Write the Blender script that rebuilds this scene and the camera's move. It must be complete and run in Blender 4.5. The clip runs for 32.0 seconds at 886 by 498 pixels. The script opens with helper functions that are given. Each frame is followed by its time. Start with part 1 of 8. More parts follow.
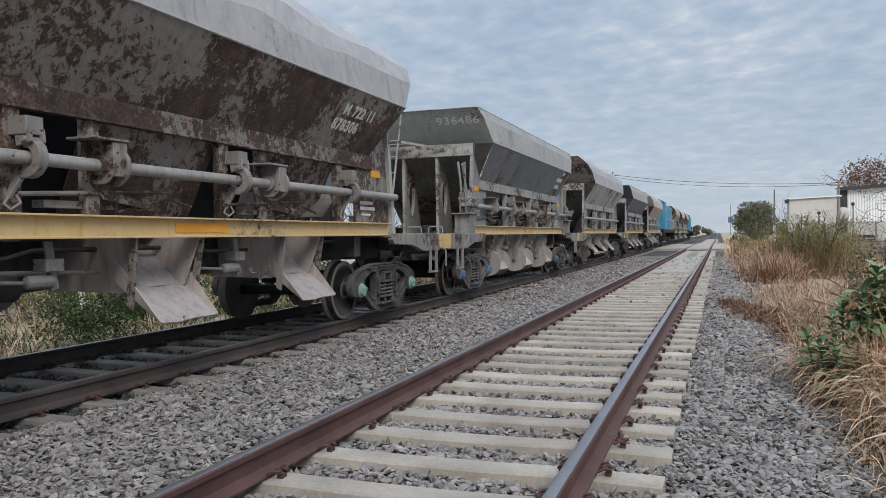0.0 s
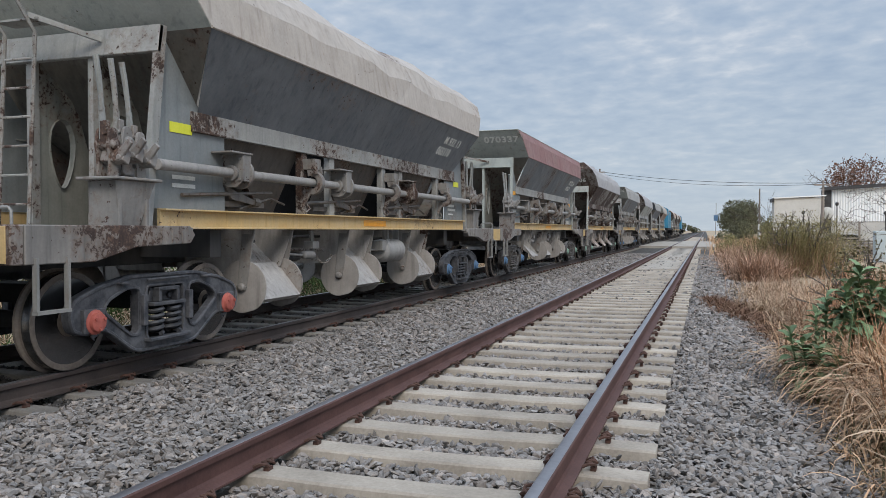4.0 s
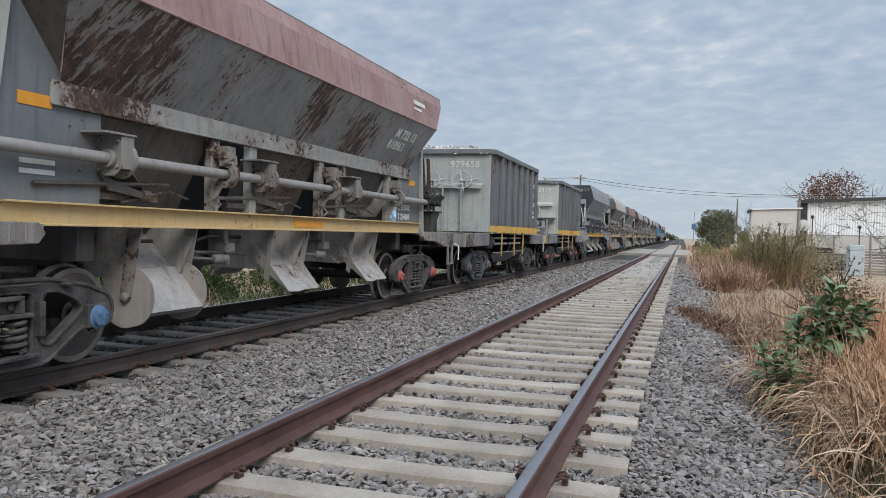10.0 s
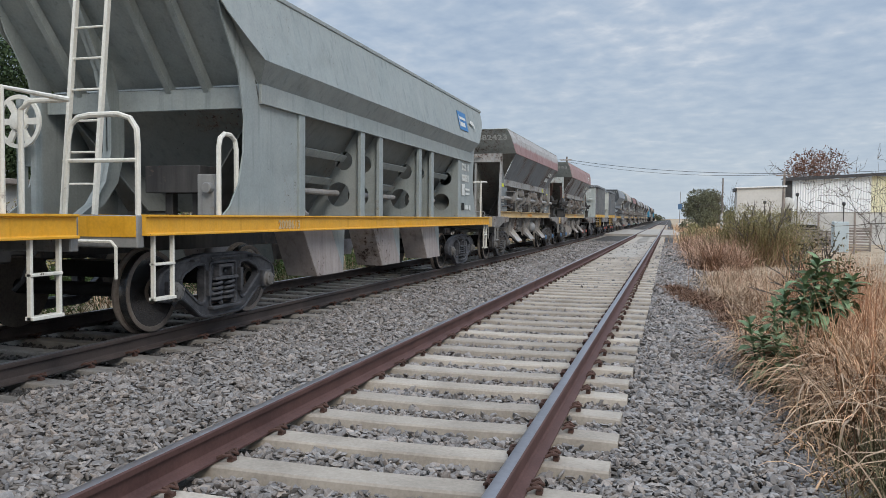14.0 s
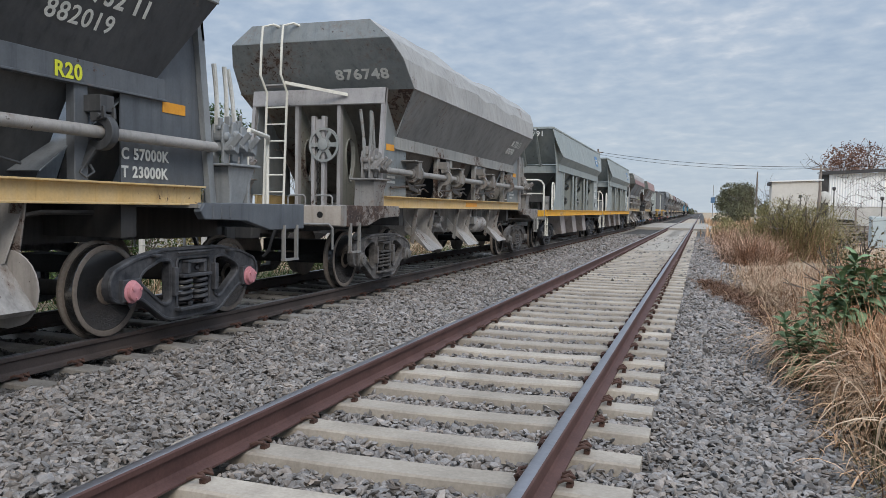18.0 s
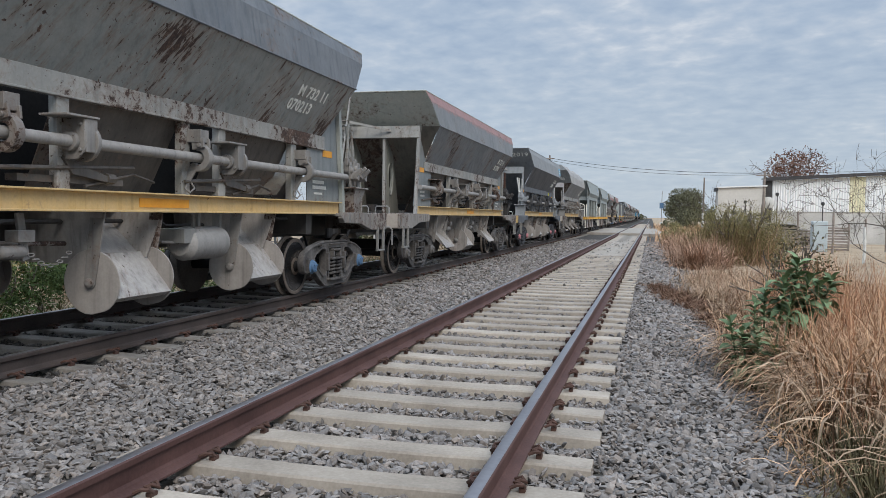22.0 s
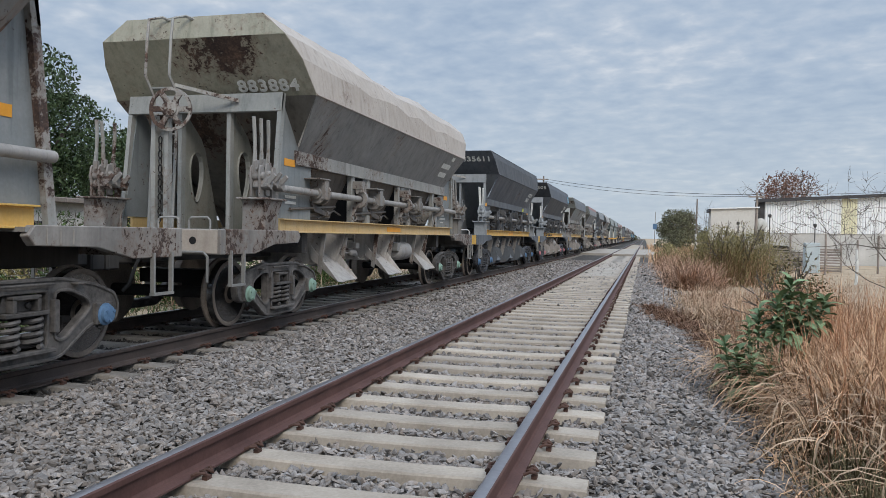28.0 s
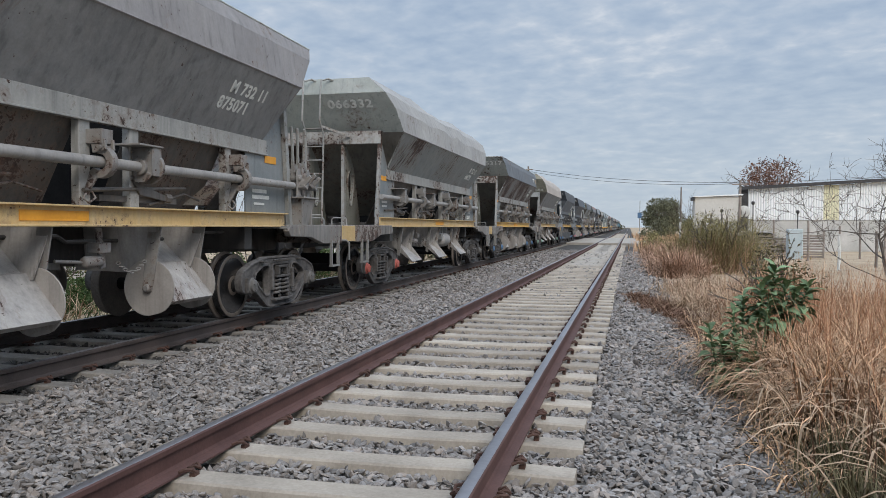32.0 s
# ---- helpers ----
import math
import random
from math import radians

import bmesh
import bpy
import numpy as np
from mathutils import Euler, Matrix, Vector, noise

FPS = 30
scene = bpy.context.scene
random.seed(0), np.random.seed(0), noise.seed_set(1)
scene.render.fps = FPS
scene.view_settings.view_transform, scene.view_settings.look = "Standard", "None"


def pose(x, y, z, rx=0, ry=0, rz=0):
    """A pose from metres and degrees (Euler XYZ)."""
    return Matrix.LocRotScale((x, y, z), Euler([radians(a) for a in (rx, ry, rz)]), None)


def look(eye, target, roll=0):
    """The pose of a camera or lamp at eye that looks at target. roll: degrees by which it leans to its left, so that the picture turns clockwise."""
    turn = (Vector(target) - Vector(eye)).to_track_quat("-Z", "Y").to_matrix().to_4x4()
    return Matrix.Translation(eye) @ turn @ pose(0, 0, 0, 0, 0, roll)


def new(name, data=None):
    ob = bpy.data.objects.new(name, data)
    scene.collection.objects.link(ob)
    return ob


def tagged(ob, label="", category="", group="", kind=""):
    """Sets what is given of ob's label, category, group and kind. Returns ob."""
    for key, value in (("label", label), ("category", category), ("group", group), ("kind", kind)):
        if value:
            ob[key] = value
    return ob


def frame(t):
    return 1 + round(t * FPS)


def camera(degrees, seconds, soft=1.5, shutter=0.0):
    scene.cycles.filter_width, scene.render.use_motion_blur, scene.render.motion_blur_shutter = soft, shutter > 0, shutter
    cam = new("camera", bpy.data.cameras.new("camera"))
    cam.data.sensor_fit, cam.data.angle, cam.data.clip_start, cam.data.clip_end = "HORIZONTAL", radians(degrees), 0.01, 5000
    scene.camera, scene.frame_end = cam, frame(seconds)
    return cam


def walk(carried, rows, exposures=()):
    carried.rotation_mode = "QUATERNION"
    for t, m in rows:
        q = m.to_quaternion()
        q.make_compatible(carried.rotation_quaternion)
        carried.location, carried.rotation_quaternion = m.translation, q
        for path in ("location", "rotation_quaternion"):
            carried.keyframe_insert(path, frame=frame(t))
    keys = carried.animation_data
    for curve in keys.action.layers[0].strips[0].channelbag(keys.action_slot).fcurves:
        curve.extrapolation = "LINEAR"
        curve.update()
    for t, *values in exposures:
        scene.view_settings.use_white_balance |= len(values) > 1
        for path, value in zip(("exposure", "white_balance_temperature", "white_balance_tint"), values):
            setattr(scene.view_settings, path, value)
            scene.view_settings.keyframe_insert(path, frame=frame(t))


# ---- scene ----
cam = camera(58.90, 32.0, soft=0.75)
walk(cam, [
    (0.0, pose(1.606, 0.029, 1.173, 89.07, 0.83, 19.44)),
    (0.5, pose(1.607, 0.031, 1.173, 88.91, 0.88, 19.20)),
    (1.0, pose(1.597, 0.027, 1.161, 88.73, 0.87, 19.08)),
    (1.5, pose(1.598, 0.027, 1.172, 88.58, 0.71, 19.01)),
    (2.0, pose(1.597, 0.022, 1.169, 88.56, 0.56, 18.91)),
    (2.5, pose(1.599, 0.019, 1.173, 88.56, 0.35, 18.78)),
    (3.0, pose(1.600, 0.021, 1.174, 88.58, 0.37, 18.74)),
    (3.5, pose(1.598, 0.019, 1.172, 88.59, 0.30, 18.64)),
    (5.5, pose(1.596, 0.015, 1.192, 89.23, -0.53, 17.92)),
    (6.0, pose(1.601, 0.015, 1.216, 89.38, -0.55, 17.61)),
    (6.5, pose(1.602, 0.013, 1.226, 89.51, -0.87, 17.37)),
    (7.0, pose(1.604, 0.020, 1.236, 89.50, -1.36, 17.19)),
    (7.5, pose(1.606, 0.018, 1.236, 89.54, -1.55, 17.30)),
    (8.0, pose(1.604, 0.016, 1.237, 89.48, -1.52, 17.30)),
    (8.5, pose(1.595, 0.018, 1.236, 89.29, -1.52, 17.24)),
    (9.0, pose(1.587, 0.021, 1.231, 89.05, -1.79, 17.24)),
    (9.5, pose(1.598, 0.019, 1.232, 88.92, -1.58, 17.18)),
    (10.0, pose(1.601, 0.021, 1.234, 88.74, -1.55, 17.02)),
    (10.5, pose(1.608, 0.020, 1.235, 88.64, -1.49, 16.90)),
    (11.0, pose(1.610, 0.021, 1.234, 88.46, -1.36, 16.79)),
    (11.5, pose(1.610, 0.022, 1.224, 88.31, -1.28, 16.67)),
    (12.0, pose(1.607, 0.015, 1.218, 88.18, -0.93, 16.38)),
    (12.5, pose(1.603, 0.014, 1.216, 88.01, -0.76, 16.08)),
    (13.0, pose(1.601, 0.013, 1.212, 87.90, -0.60, 15.82)),
    (13.5, pose(1.603, 0.017, 1.215, 87.75, -0.56, 15.81)),
    (14.0, pose(1.603, 0.012, 1.208, 87.64, -0.46, 16.10)),
    (14.5, pose(1.601, 0.012, 1.209, 87.43, -0.43, 16.61)),
    (16.5, pose(1.604, 0.007, 1.202, 86.99, -0.63, 18.78)),
    (17.0, pose(1.593, 0.007, 1.202, 87.05, -0.67, 18.72)),
    (17.5, pose(1.593, 0.004, 1.206, 86.98, -0.76, 18.57)),
    (18.0, pose(1.587, 0.002, 1.206, 87.02, -0.88, 18.25)),
    (18.5, pose(1.588, 0.003, 1.210, 87.03, -1.05, 17.77)),
    (19.0, pose(1.599, 0.009, 1.207, 87.09, -0.98, 17.06)),
    (19.5, pose(1.602, 0.011, 1.206, 87.18, -1.09, 16.38)),
    (20.0, pose(1.595, 0.007, 1.206, 87.19, -1.08, 15.77)),
    (20.5, pose(1.593, 0.014, 1.209, 87.30, -1.03, 15.13)),
    (21.0, pose(1.602, 0.011, 1.210, 87.44, -0.94, 14.80)),
    (21.5, pose(1.598, 0.010, 1.209, 87.46, -0.90, 14.81)),
    (22.0, pose(1.596, 0.010, 1.209, 87.50, -0.74, 14.86)),
    (22.5, pose(1.600, 0.011, 1.204, 87.56, -0.72, 14.98)),
    (23.0, pose(1.590, 0.003, 1.204, 87.65, -0.83, 15.20)),
    (23.5, pose(1.577, -0.000, 1.201, 87.78, -1.02, 15.61)),
    (24.0, pose(1.577, -0.003, 1.203, 87.90, -0.98, 15.90)),
    (24.5, pose(1.580, -0.006, 1.200, 88.09, -1.19, 16.62)),
    (25.0, pose(1.575, -0.008, 1.201, 88.24, -1.40, 17.26)),
    (25.5, pose(1.580, -0.005, 1.204, 88.44, -1.16, 17.35)),
    (27.5, pose(1.589, 0.005, 1.203, 89.02, -1.08, 15.23)),
    (28.0, pose(1.587, 0.004, 1.202, 88.97, -0.98, 14.41)),
    (28.5, pose(1.592, 0.003, 1.205, 88.94, -0.85, 13.56)),
    (29.0, pose(1.596, 0.012, 1.206, 88.86, -0.90, 12.81)),
    (29.5, pose(1.601, 0.010, 1.204, 88.77, -0.83, 12.41)),
    (30.0, pose(1.608, 0.011, 1.209, 88.55, -0.73, 12.12)),
    (30.5, pose(1.613, 0.016, 1.206, 88.43, -0.54, 12.10)),
    (31.0, pose(1.619, 0.016, 1.208, 88.29, -0.41, 12.37)),
    (31.5, pose(1.610, 0.011, 1.201, 88.30, -0.40, 13.33)),
    (32.0, pose(1.591, 0.010, 1.203, 88.37, -0.15, 13.37)),
], [(0.0, 0.06), (7.2, 0.06), (7.8, -0.08), (9.2, -0.08), (9.8, 0.06), (32.0, 0.06)])

# ---- light ----
world = bpy.data.worlds.new("sky")
scene.world = world
world.use_nodes = True


def nd(nt, kind, **kw):
    n = nt.nodes.new(kind)
    for k, v in kw.items():
        n.inputs[k.replace("_", " ")].default_value = v
    return n


def mth(nt, op, a, b=None, clamp=False):
    n = nt.nodes.new("ShaderNodeMath")
    n.operation, n.use_clamp = op, clamp
    for i, s in enumerate((a, b)):
        if s is None:
            continue
        if hasattr(s, "is_output"):
            nt.links.new(s, n.inputs[i])
        else:
            n.inputs[i].default_value = s
    return n.outputs[0]


def ramp(nt, fac, stops):
    n = nt.nodes.new("ShaderNodeValToRGB")
    cr = n.color_ramp
    while len(cr.elements) < len(stops):
        cr.elements.new(0.5)
    for e, (p, c) in zip(cr.elements, stops):
        e.position = p
        e.color = (*c, 1) if hasattr(c, "__len__") else (c, c, c, 1)
    nt.links.new(fac, n.inputs[0])
    return n.outputs[0]


def mixc(nt, fac, a, b, blend="MIX"):
    n = nt.nodes.new("ShaderNodeMix")
    n.data_type, n.blend_type = "RGBA", blend
    for sock, s in ((n.inputs[0], fac), (n.inputs[6], a), (n.inputs[7], b)):
        if hasattr(s, "is_output"):
            nt.links.new(s, sock)
        elif hasattr(s, "__len__"):
            sock.default_value = (*s, 1)
        else:
            sock.default_value = s
    return n.outputs[2]


def build_sky():
    nt = world.node_tree
    nt.nodes.clear()
    out = nt.nodes.new("ShaderNodeOutputWorld")
    bg = nt.nodes.new("ShaderNodeBackground")
    sky = nt.nodes.new("ShaderNodeTexSky")
    sky.sky_type, sky.sun_disc = "NISHITA", False
    sky.sun_elevation, sky.sun_rotation = radians(39), radians(145)
    sky_c = mixc(nt, 1.0, sky.outputs[0], (0.07, 0.07, 0.07), "MULTIPLY")
    tc = nt.nodes.new("ShaderNodeTexCoord")
    sep = nt.nodes.new("ShaderNodeSeparateXYZ")
    nt.links.new(tc.outputs["Generated"], sep.inputs[0])
    up = mth(nt, "MAXIMUM", sep.outputs[2], 0.0)
    deep = mth(nt, "ADD", up, 0.16)
    comb = nt.nodes.new("ShaderNodeCombineXYZ")
    nt.links.new(mth(nt, "DIVIDE", sep.outputs[0], deep), comb.inputs[0])
    nt.links.new(mth(nt, "DIVIDE", sep.outputs[1], deep), comb.inputs[1])
    mp = nt.nodes.new("ShaderNodeMapping")
    mp.inputs["Rotation"].default_value = (0, 0, radians(25))
    mp.inputs["Scale"].default_value = (1.15, 1.15, 1.0)
    nt.links.new(comb.outputs[0], mp.inputs[0])
    n1 = nd(nt, "ShaderNodeTexNoise", Scale=1.3, Detail=6.0, Roughness=0.5, Distortion=0.2)
    n2 = nd(nt, "ShaderNodeTexNoise", Scale=8.5, Detail=4.0, Roughness=0.5, Distortion=0.15)
    for n in (n1, n2):
        nt.links.new(mp.outputs[0], n.inputs["Vector"])
    both = mth(nt, "ADD", mth(nt, "MULTIPLY", n1.outputs[0], 0.55), mth(nt, "MULTIPLY", n2.outputs[0], 0.45))
    cloud = ramp(nt, both, [(0.38, (0.345, 0.44, 0.58)), (0.49, (0.415, 0.505, 0.63)), (0.57, (0.49, 0.565, 0.67)), (0.68, (0.68, 0.72, 0.78))])
    haze = ramp(nt, sep.outputs[2], [(0.0, 0.75), (0.05, 0.5), (0.22, 0.0)])
    cloud = mixc(nt, haze, cloud, (0.545, 0.62, 0.69))
    fin = mixc(nt, 0.92, sky_c, cloud)
    # an overcast sky is brightest overhead
    fin = mixc(nt, 1.0, fin, ramp(nt, sep.outputs[2], [(0.0, 0.325), (0.33, 0.34), (0.7, 0.82), (1.0, 1.08)]), "MULTIPLY")
    nt.links.new(fin, bg.inputs[0])
    bg.inputs[1].default_value = 3.0
    nt.links.new(bg.outputs[0], out.inputs[0])


build_sky()
sun = new("sun", bpy.data.lights.new("sun", "SUN"))
sun.data.energy, sun.data.angle, sun.data.color = 1.75, radians(25), (1.0, 0.925, 0.82)
sun.matrix_world = look((6, -8.5, 8.5), (0, 0, 0))
scene.view_settings.exposure = 0.0

# ---- materials ----


def base_mat(name, rough=0.8, metal=0.0):
    m = bpy.data.materials.new(name)
    m.use_nodes = True
    nt = m.node_tree
    b = nt.nodes["Principled BSDF"]
    b.inputs["Roughness"].default_value, b.inputs["Metallic"].default_value = rough, metal
    return m, nt, b


def coords(nt, scale=(1, 1, 1), shift=True, gen="Object"):
    tc = nt.nodes.new("ShaderNodeTexCoord")
    mp = nt.nodes.new("ShaderNodeMapping")
    mp.inputs["Scale"].default_value = scale
    nt.links.new(tc.outputs[gen], mp.inputs[0])
    if shift:
        oi = nt.nodes.new("ShaderNodeObjectInfo")
        cb = nt.nodes.new("ShaderNodeCombineXYZ")
        for i, k in enumerate((37.0, 53.0, 71.0)):
            nt.links.new(mth(nt, "MULTIPLY", oi.outputs["Random"], k), cb.inputs[i])
        nt.links.new(cb.outputs[0], mp.inputs["Location"])
    return mp.outputs[0]


def noise_at(nt, vec, scale, detail=5.0, rough=0.55, dist=0.0):
    n = nd(nt, "ShaderNodeTexNoise", Scale=scale, Detail=detail, Roughness=rough, Distortion=dist)
    nt.links.new(vec, n.inputs["Vector"])
    return n.outputs[0]


def bump(nt, b, height, strength=0.3, dist=0.01):
    n = nd(nt, "ShaderNodeBump", Strength=strength, Distance=dist)
    nt.links.new(height, n.inputs["Height"])
    nt.links.new(n.outputs[0], b.inputs["Normal"])


def grain(name, c1, c2, scale=4.0, rough=0.85, metal=0.0, fine=40.0, bumpy=0.25, dist=0.006, gen="Object", vary=0.0, island=0.0, gloss=0.4, tint=None):
    """A two-scale mottled surface."""
    m, nt, b = base_mat(name, rough, metal)
    v = coords(nt, gen=gen, shift=gen == "Object")
    a = noise_at(nt, v, scale, 6.0)
    f = noise_at(nt, v, fine, 3.0)
    fac = mth(nt, "ADD", mth(nt, "MULTIPLY", a, 0.65), mth(nt, "MULTIPLY", f, 0.35))
    col = ramp(nt, fac, [(0.34, c1), (0.66, c2)])
    for amount, kind, sock in ((vary, "ShaderNodeObjectInfo", "Random"), (island, "ShaderNodeNewGeometry", "Random Per Island")):
        if amount:
            o = nt.nodes.new(kind)
            k = ramp(nt, o.outputs[sock], [(0.0, 1 - amount), (1.0, 1 + amount)])
            col = mixc(nt, 1.0, col, k, "MULTIPLY")
    if tint:
        o = nt.nodes.new("ShaderNodeNewGeometry")
        k = mth(nt, "FRACT", mth(nt, "MULTIPLY", o.outputs["Random Per Island"], 7.31))
        col = mixc(nt, 1.0, col, ramp(nt, k, [(0.0, tint[0]), (0.55, (1, 1, 1)), (1.0, tint[1])]), "MULTIPLY")
    nt.links.new(col, b.inputs["Base Color"])
    bump(nt, b, fac, bumpy, dist)
    b.inputs["Specular IOR Level"].default_value = gloss
    return m


PAINT = 1.25  # how far the weathered paints have chalked


def slanted(nt, tilt, scale):
    """Object coordinates tilted in the side's plane, then stretched, with a shift for each object."""
    tc = nt.nodes.new("ShaderNodeTexCoord")
    rot = nt.nodes.new("ShaderNodeMapping")
    rot.inputs["Rotation"].default_value = (radians(tilt), 0, 0)
    nt.links.new(tc.outputs["Object"], rot.inputs[0])
    mp = nt.nodes.new("ShaderNodeMapping")
    mp.inputs["Scale"].default_value = scale
    oi = nt.nodes.new("ShaderNodeObjectInfo")
    cb = nt.nodes.new("ShaderNodeCombineXYZ")
    for i, k in enumerate((37.0, 53.0, 71.0)):
        nt.links.new(mth(nt, "MULTIPLY", oi.outputs["Random"], k), cb.inputs[i])
    nt.links.new(cb.outputs[0], mp.inputs["Location"])
    nt.links.new(rot.outputs[0], mp.inputs[0])
    return mp.outputs[0]


def paint(name, base, dust, rust=0.2, streak=False, rough=0.62, band=None):
    """Weathered paint on steel: dust clouds, rust blotches, slanting runs and chips with their own relief."""
    base, dust = (tuple(min(0.75, x * PAINT) for x in c) for c in (base, dust))
    m, nt, b = base_mat(name, rough)
    v = coords(nt)
    big = noise_at(nt, v, 0.9, 5.0)
    mid = noise_at(nt, v, 5.0, 6.0, 0.65)
    fine = noise_at(nt, v, 38.0, 3.0, 0.6)
    runs = noise_at(nt, coords(nt, (7, 7, 0.45)), 1.6, 5.0, 0.6)
    col = mixc(nt, ramp(nt, mth(nt, "ADD", mth(nt, "MULTIPLY", big, 0.55), mth(nt, "MULTIPLY", runs, 0.45)), [(0.38, 0.0), (0.66, 0.9)]), base, dust)
    if band:
        # a second coat above a ragged line
        second, height = band
        tc = nt.nodes.new("ShaderNodeTexCoord")
        sep = nt.nodes.new("ShaderNodeSeparateXYZ")
        nt.links.new(tc.outputs["Object"], sep.inputs[0])
        z = mth(nt, "ADD", sep.outputs[2], mth(nt, "MULTIPLY", mid, 0.22))
        edge = mth(nt, "MULTIPLY", mth(nt, "SUBTRACT", z, height + 0.07), 12.0, True)
        col = mixc(nt, edge, col, mixc(nt, mid, tuple(x * PAINT for x in second), tuple(x * PAINT * 1.35 for x in second)))
    col = mixc(nt, ramp(nt, mid, [(0.3, 0.22), (0.55, 0.0)]), col, tuple(x * 0.5 for x in base))
    # dirt carried down in thin runs
    col = mixc(nt, ramp(nt, runs, [(0.30, 0.38), (0.44, 0.0)]), col, tuple(x * 0.45 for x in base))
    blob = noise_at(nt, v, 0.75, 2.0, 0.5)
    if streak:
        r2 = noise_at(nt, slanted(nt, 28, (4.0, 9.0, 0.9)), 1.7, 6.0, 0.68, 0.25)
    else:
        r2 = noise_at(nt, v, 9.0, 7.0, 0.74, 0.4)
    rf = mth(nt, "ADD", mth(nt, "MULTIPLY", blob, 0.5), mth(nt, "MULTIPLY", r2, 0.5))
    edge = 0.69 - 0.30 * rust
    mask = ramp(nt, rf, [(edge, 0.0), (edge + 0.022, 1.0)])
    chips = mth(nt, "ADD", mth(nt, "MULTIPLY", noise_at(nt, v, 17.0, 4.0, 0.6), 0.7), mth(nt, "MULTIPLY", blob, 0.3))
    edge2 = 0.675 - 0.17 * min(rust, 0.6)
    mask = mth(nt, "MAXIMUM", mask, ramp(nt, chips, [(edge2, 0.0), (edge2 + 0.015, 1.0)]))
    # a brown halo round the rust
    col = mixc(nt, ramp(nt, rf, [(edge - 0.07, 0.0), (edge, 0.5)]), col, (0.17, 0.115, 0.085))
    rustc = ramp(nt, mth(nt, "ADD", mth(nt, "MULTIPLY", mid, 0.6), mth(nt, "MULTIPLY", fine, 0.4)), [(0.36, (0.026, 0.018, 0.016)), (0.52, (0.066, 0.041, 0.033)), (0.66, (0.15, 0.092, 0.066))])
    col = mixc(nt, mask, col, rustc)
    col = mixc(nt, 1.0, col, ramp(nt, fine, [(0.3, 0.92), (0.7, 1.06)]), "MULTIPLY")
    nt.links.new(col, b.inputs["Base Color"])
    nt.links.new(ramp(nt, mask, [(0.0, rough), (1.0, 0.92)]), b.inputs["Roughness"])
    bump(nt, b, mth(nt, "ADD", mth(nt, "MULTIPLY", mask, 0.6), mth(nt, "MULTIPLY", mid, 0.4)), 0.35, 0.006)
    # buckles and dents of the sheet
    dent = nd(nt, "ShaderNodeBump", Strength=0.5, Distance=0.11)
    nt.links.new(noise_at(nt, v, 1.25, 2.0, 0.45, 0.6), dent.inputs["Height"])
    nt.links.new(dent.outputs[0], b.inputs["Normal"].links[0].from_node.inputs["Normal"])
    return m


M = {}
M["stone"] = grain("ballast_stone", (0.135, 0.123, 0.115), (0.292, 0.266, 0.247), 5.0, 0.92, 0, 60, 0.4, 0.004, island=0.34, tint=((0.96, 0.99, 1.03), (1.06, 0.99, 0.93)))
M["load"] = grain("pale_stone", (0.38, 0.37, 0.35), (0.62, 0.605, 0.58), 5.0, 0.92, 0, 60, 0.4, 0.004, island=0.4)
# stones and sleepers of the train's track: oil, plus the train's shade painted in
M["oily_shaded"] = grain("oily_shaded_stone", (0.026, 0.024, 0.023), (0.080, 0.074, 0.069), 5.0, 0.85, 0, 60, 0.4, 0.004, island=0.5)
M["oily_shaded_concrete"] = grain("oily_shaded_concrete", (0.13, 0.118, 0.105), (0.27, 0.248, 0.222), 3.0, 0.9, 0, 50, 0.3, 0.004, vary=0.15)
# far darker than the stones above, to paint the shade in their gaps
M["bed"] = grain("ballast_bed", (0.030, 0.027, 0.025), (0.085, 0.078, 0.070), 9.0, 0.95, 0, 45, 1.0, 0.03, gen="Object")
M["concrete"] = grain("sleeper_concrete", (0.245, 0.21, 0.172), (0.42, 0.367, 0.306), 2.2, 0.9, 0, 45, 0.35, 0.004, vary=0.15)
M["rail"] = grain("rusty_rail", (0.070, 0.034, 0.030), (0.125, 0.064, 0.055), 3.0, 0.72, 0.1, 60, 0.2, 0.002)
M["rail_dark"] = grain("dark_rail", (0.040, 0.031, 0.028), (0.082, 0.062, 0.055), 3.0, 0.75, 0.1, 60, 0.2, 0.002)
M["rail_top"] = grain("polished_rail", (0.20, 0.19, 0.20), (0.30, 0.29, 0.305), 2.0, 0.36, 0.75, 30, 0.1, 0.001)
M["clip"] = grain("rusty_clip", (0.050, 0.028, 0.022), (0.105, 0.055, 0.042), 9.0, 0.85, 0.1, 60, 0.3, 0.003)
M["soil"] = grain("dry_soil", (0.24, 0.175, 0.115), (0.44, 0.345, 0.235), 0.6, 0.95, 0, 9, 0.8, 0.05)
M["pale"] = grain("sandy_dust", (0.28, 0.25, 0.215), (0.38, 0.345, 0.30), 1.5, 0.95, 0, 30, 0.3, 0.01)
M["straw"] = grain("dry_straw", (0.37, 0.22, 0.125), (0.63, 0.425, 0.27), 2.0, 0.9, 0, 20, 0.0, island=0.6, gloss=0.15)
M["litter"] = grain("trodden_straw", (0.29, 0.20, 0.132), (0.48, 0.355, 0.245), 1.5, 0.95, 0, 15, 0.0, island=0.4, gloss=0.15)
M["reed"] = grain("rusty_weed", (0.26, 0.120, 0.064), (0.47, 0.255, 0.150), 2.0, 0.9, 0, 20, 0.0, island=0.4, gloss=0.15)
M["dusty_reed"] = grain("dusty_weed", (0.30, 0.175, 0.115), (0.50, 0.335, 0.235), 2.0, 0.9, 0, 20, 0.0, island=0.55, gloss=0.15)
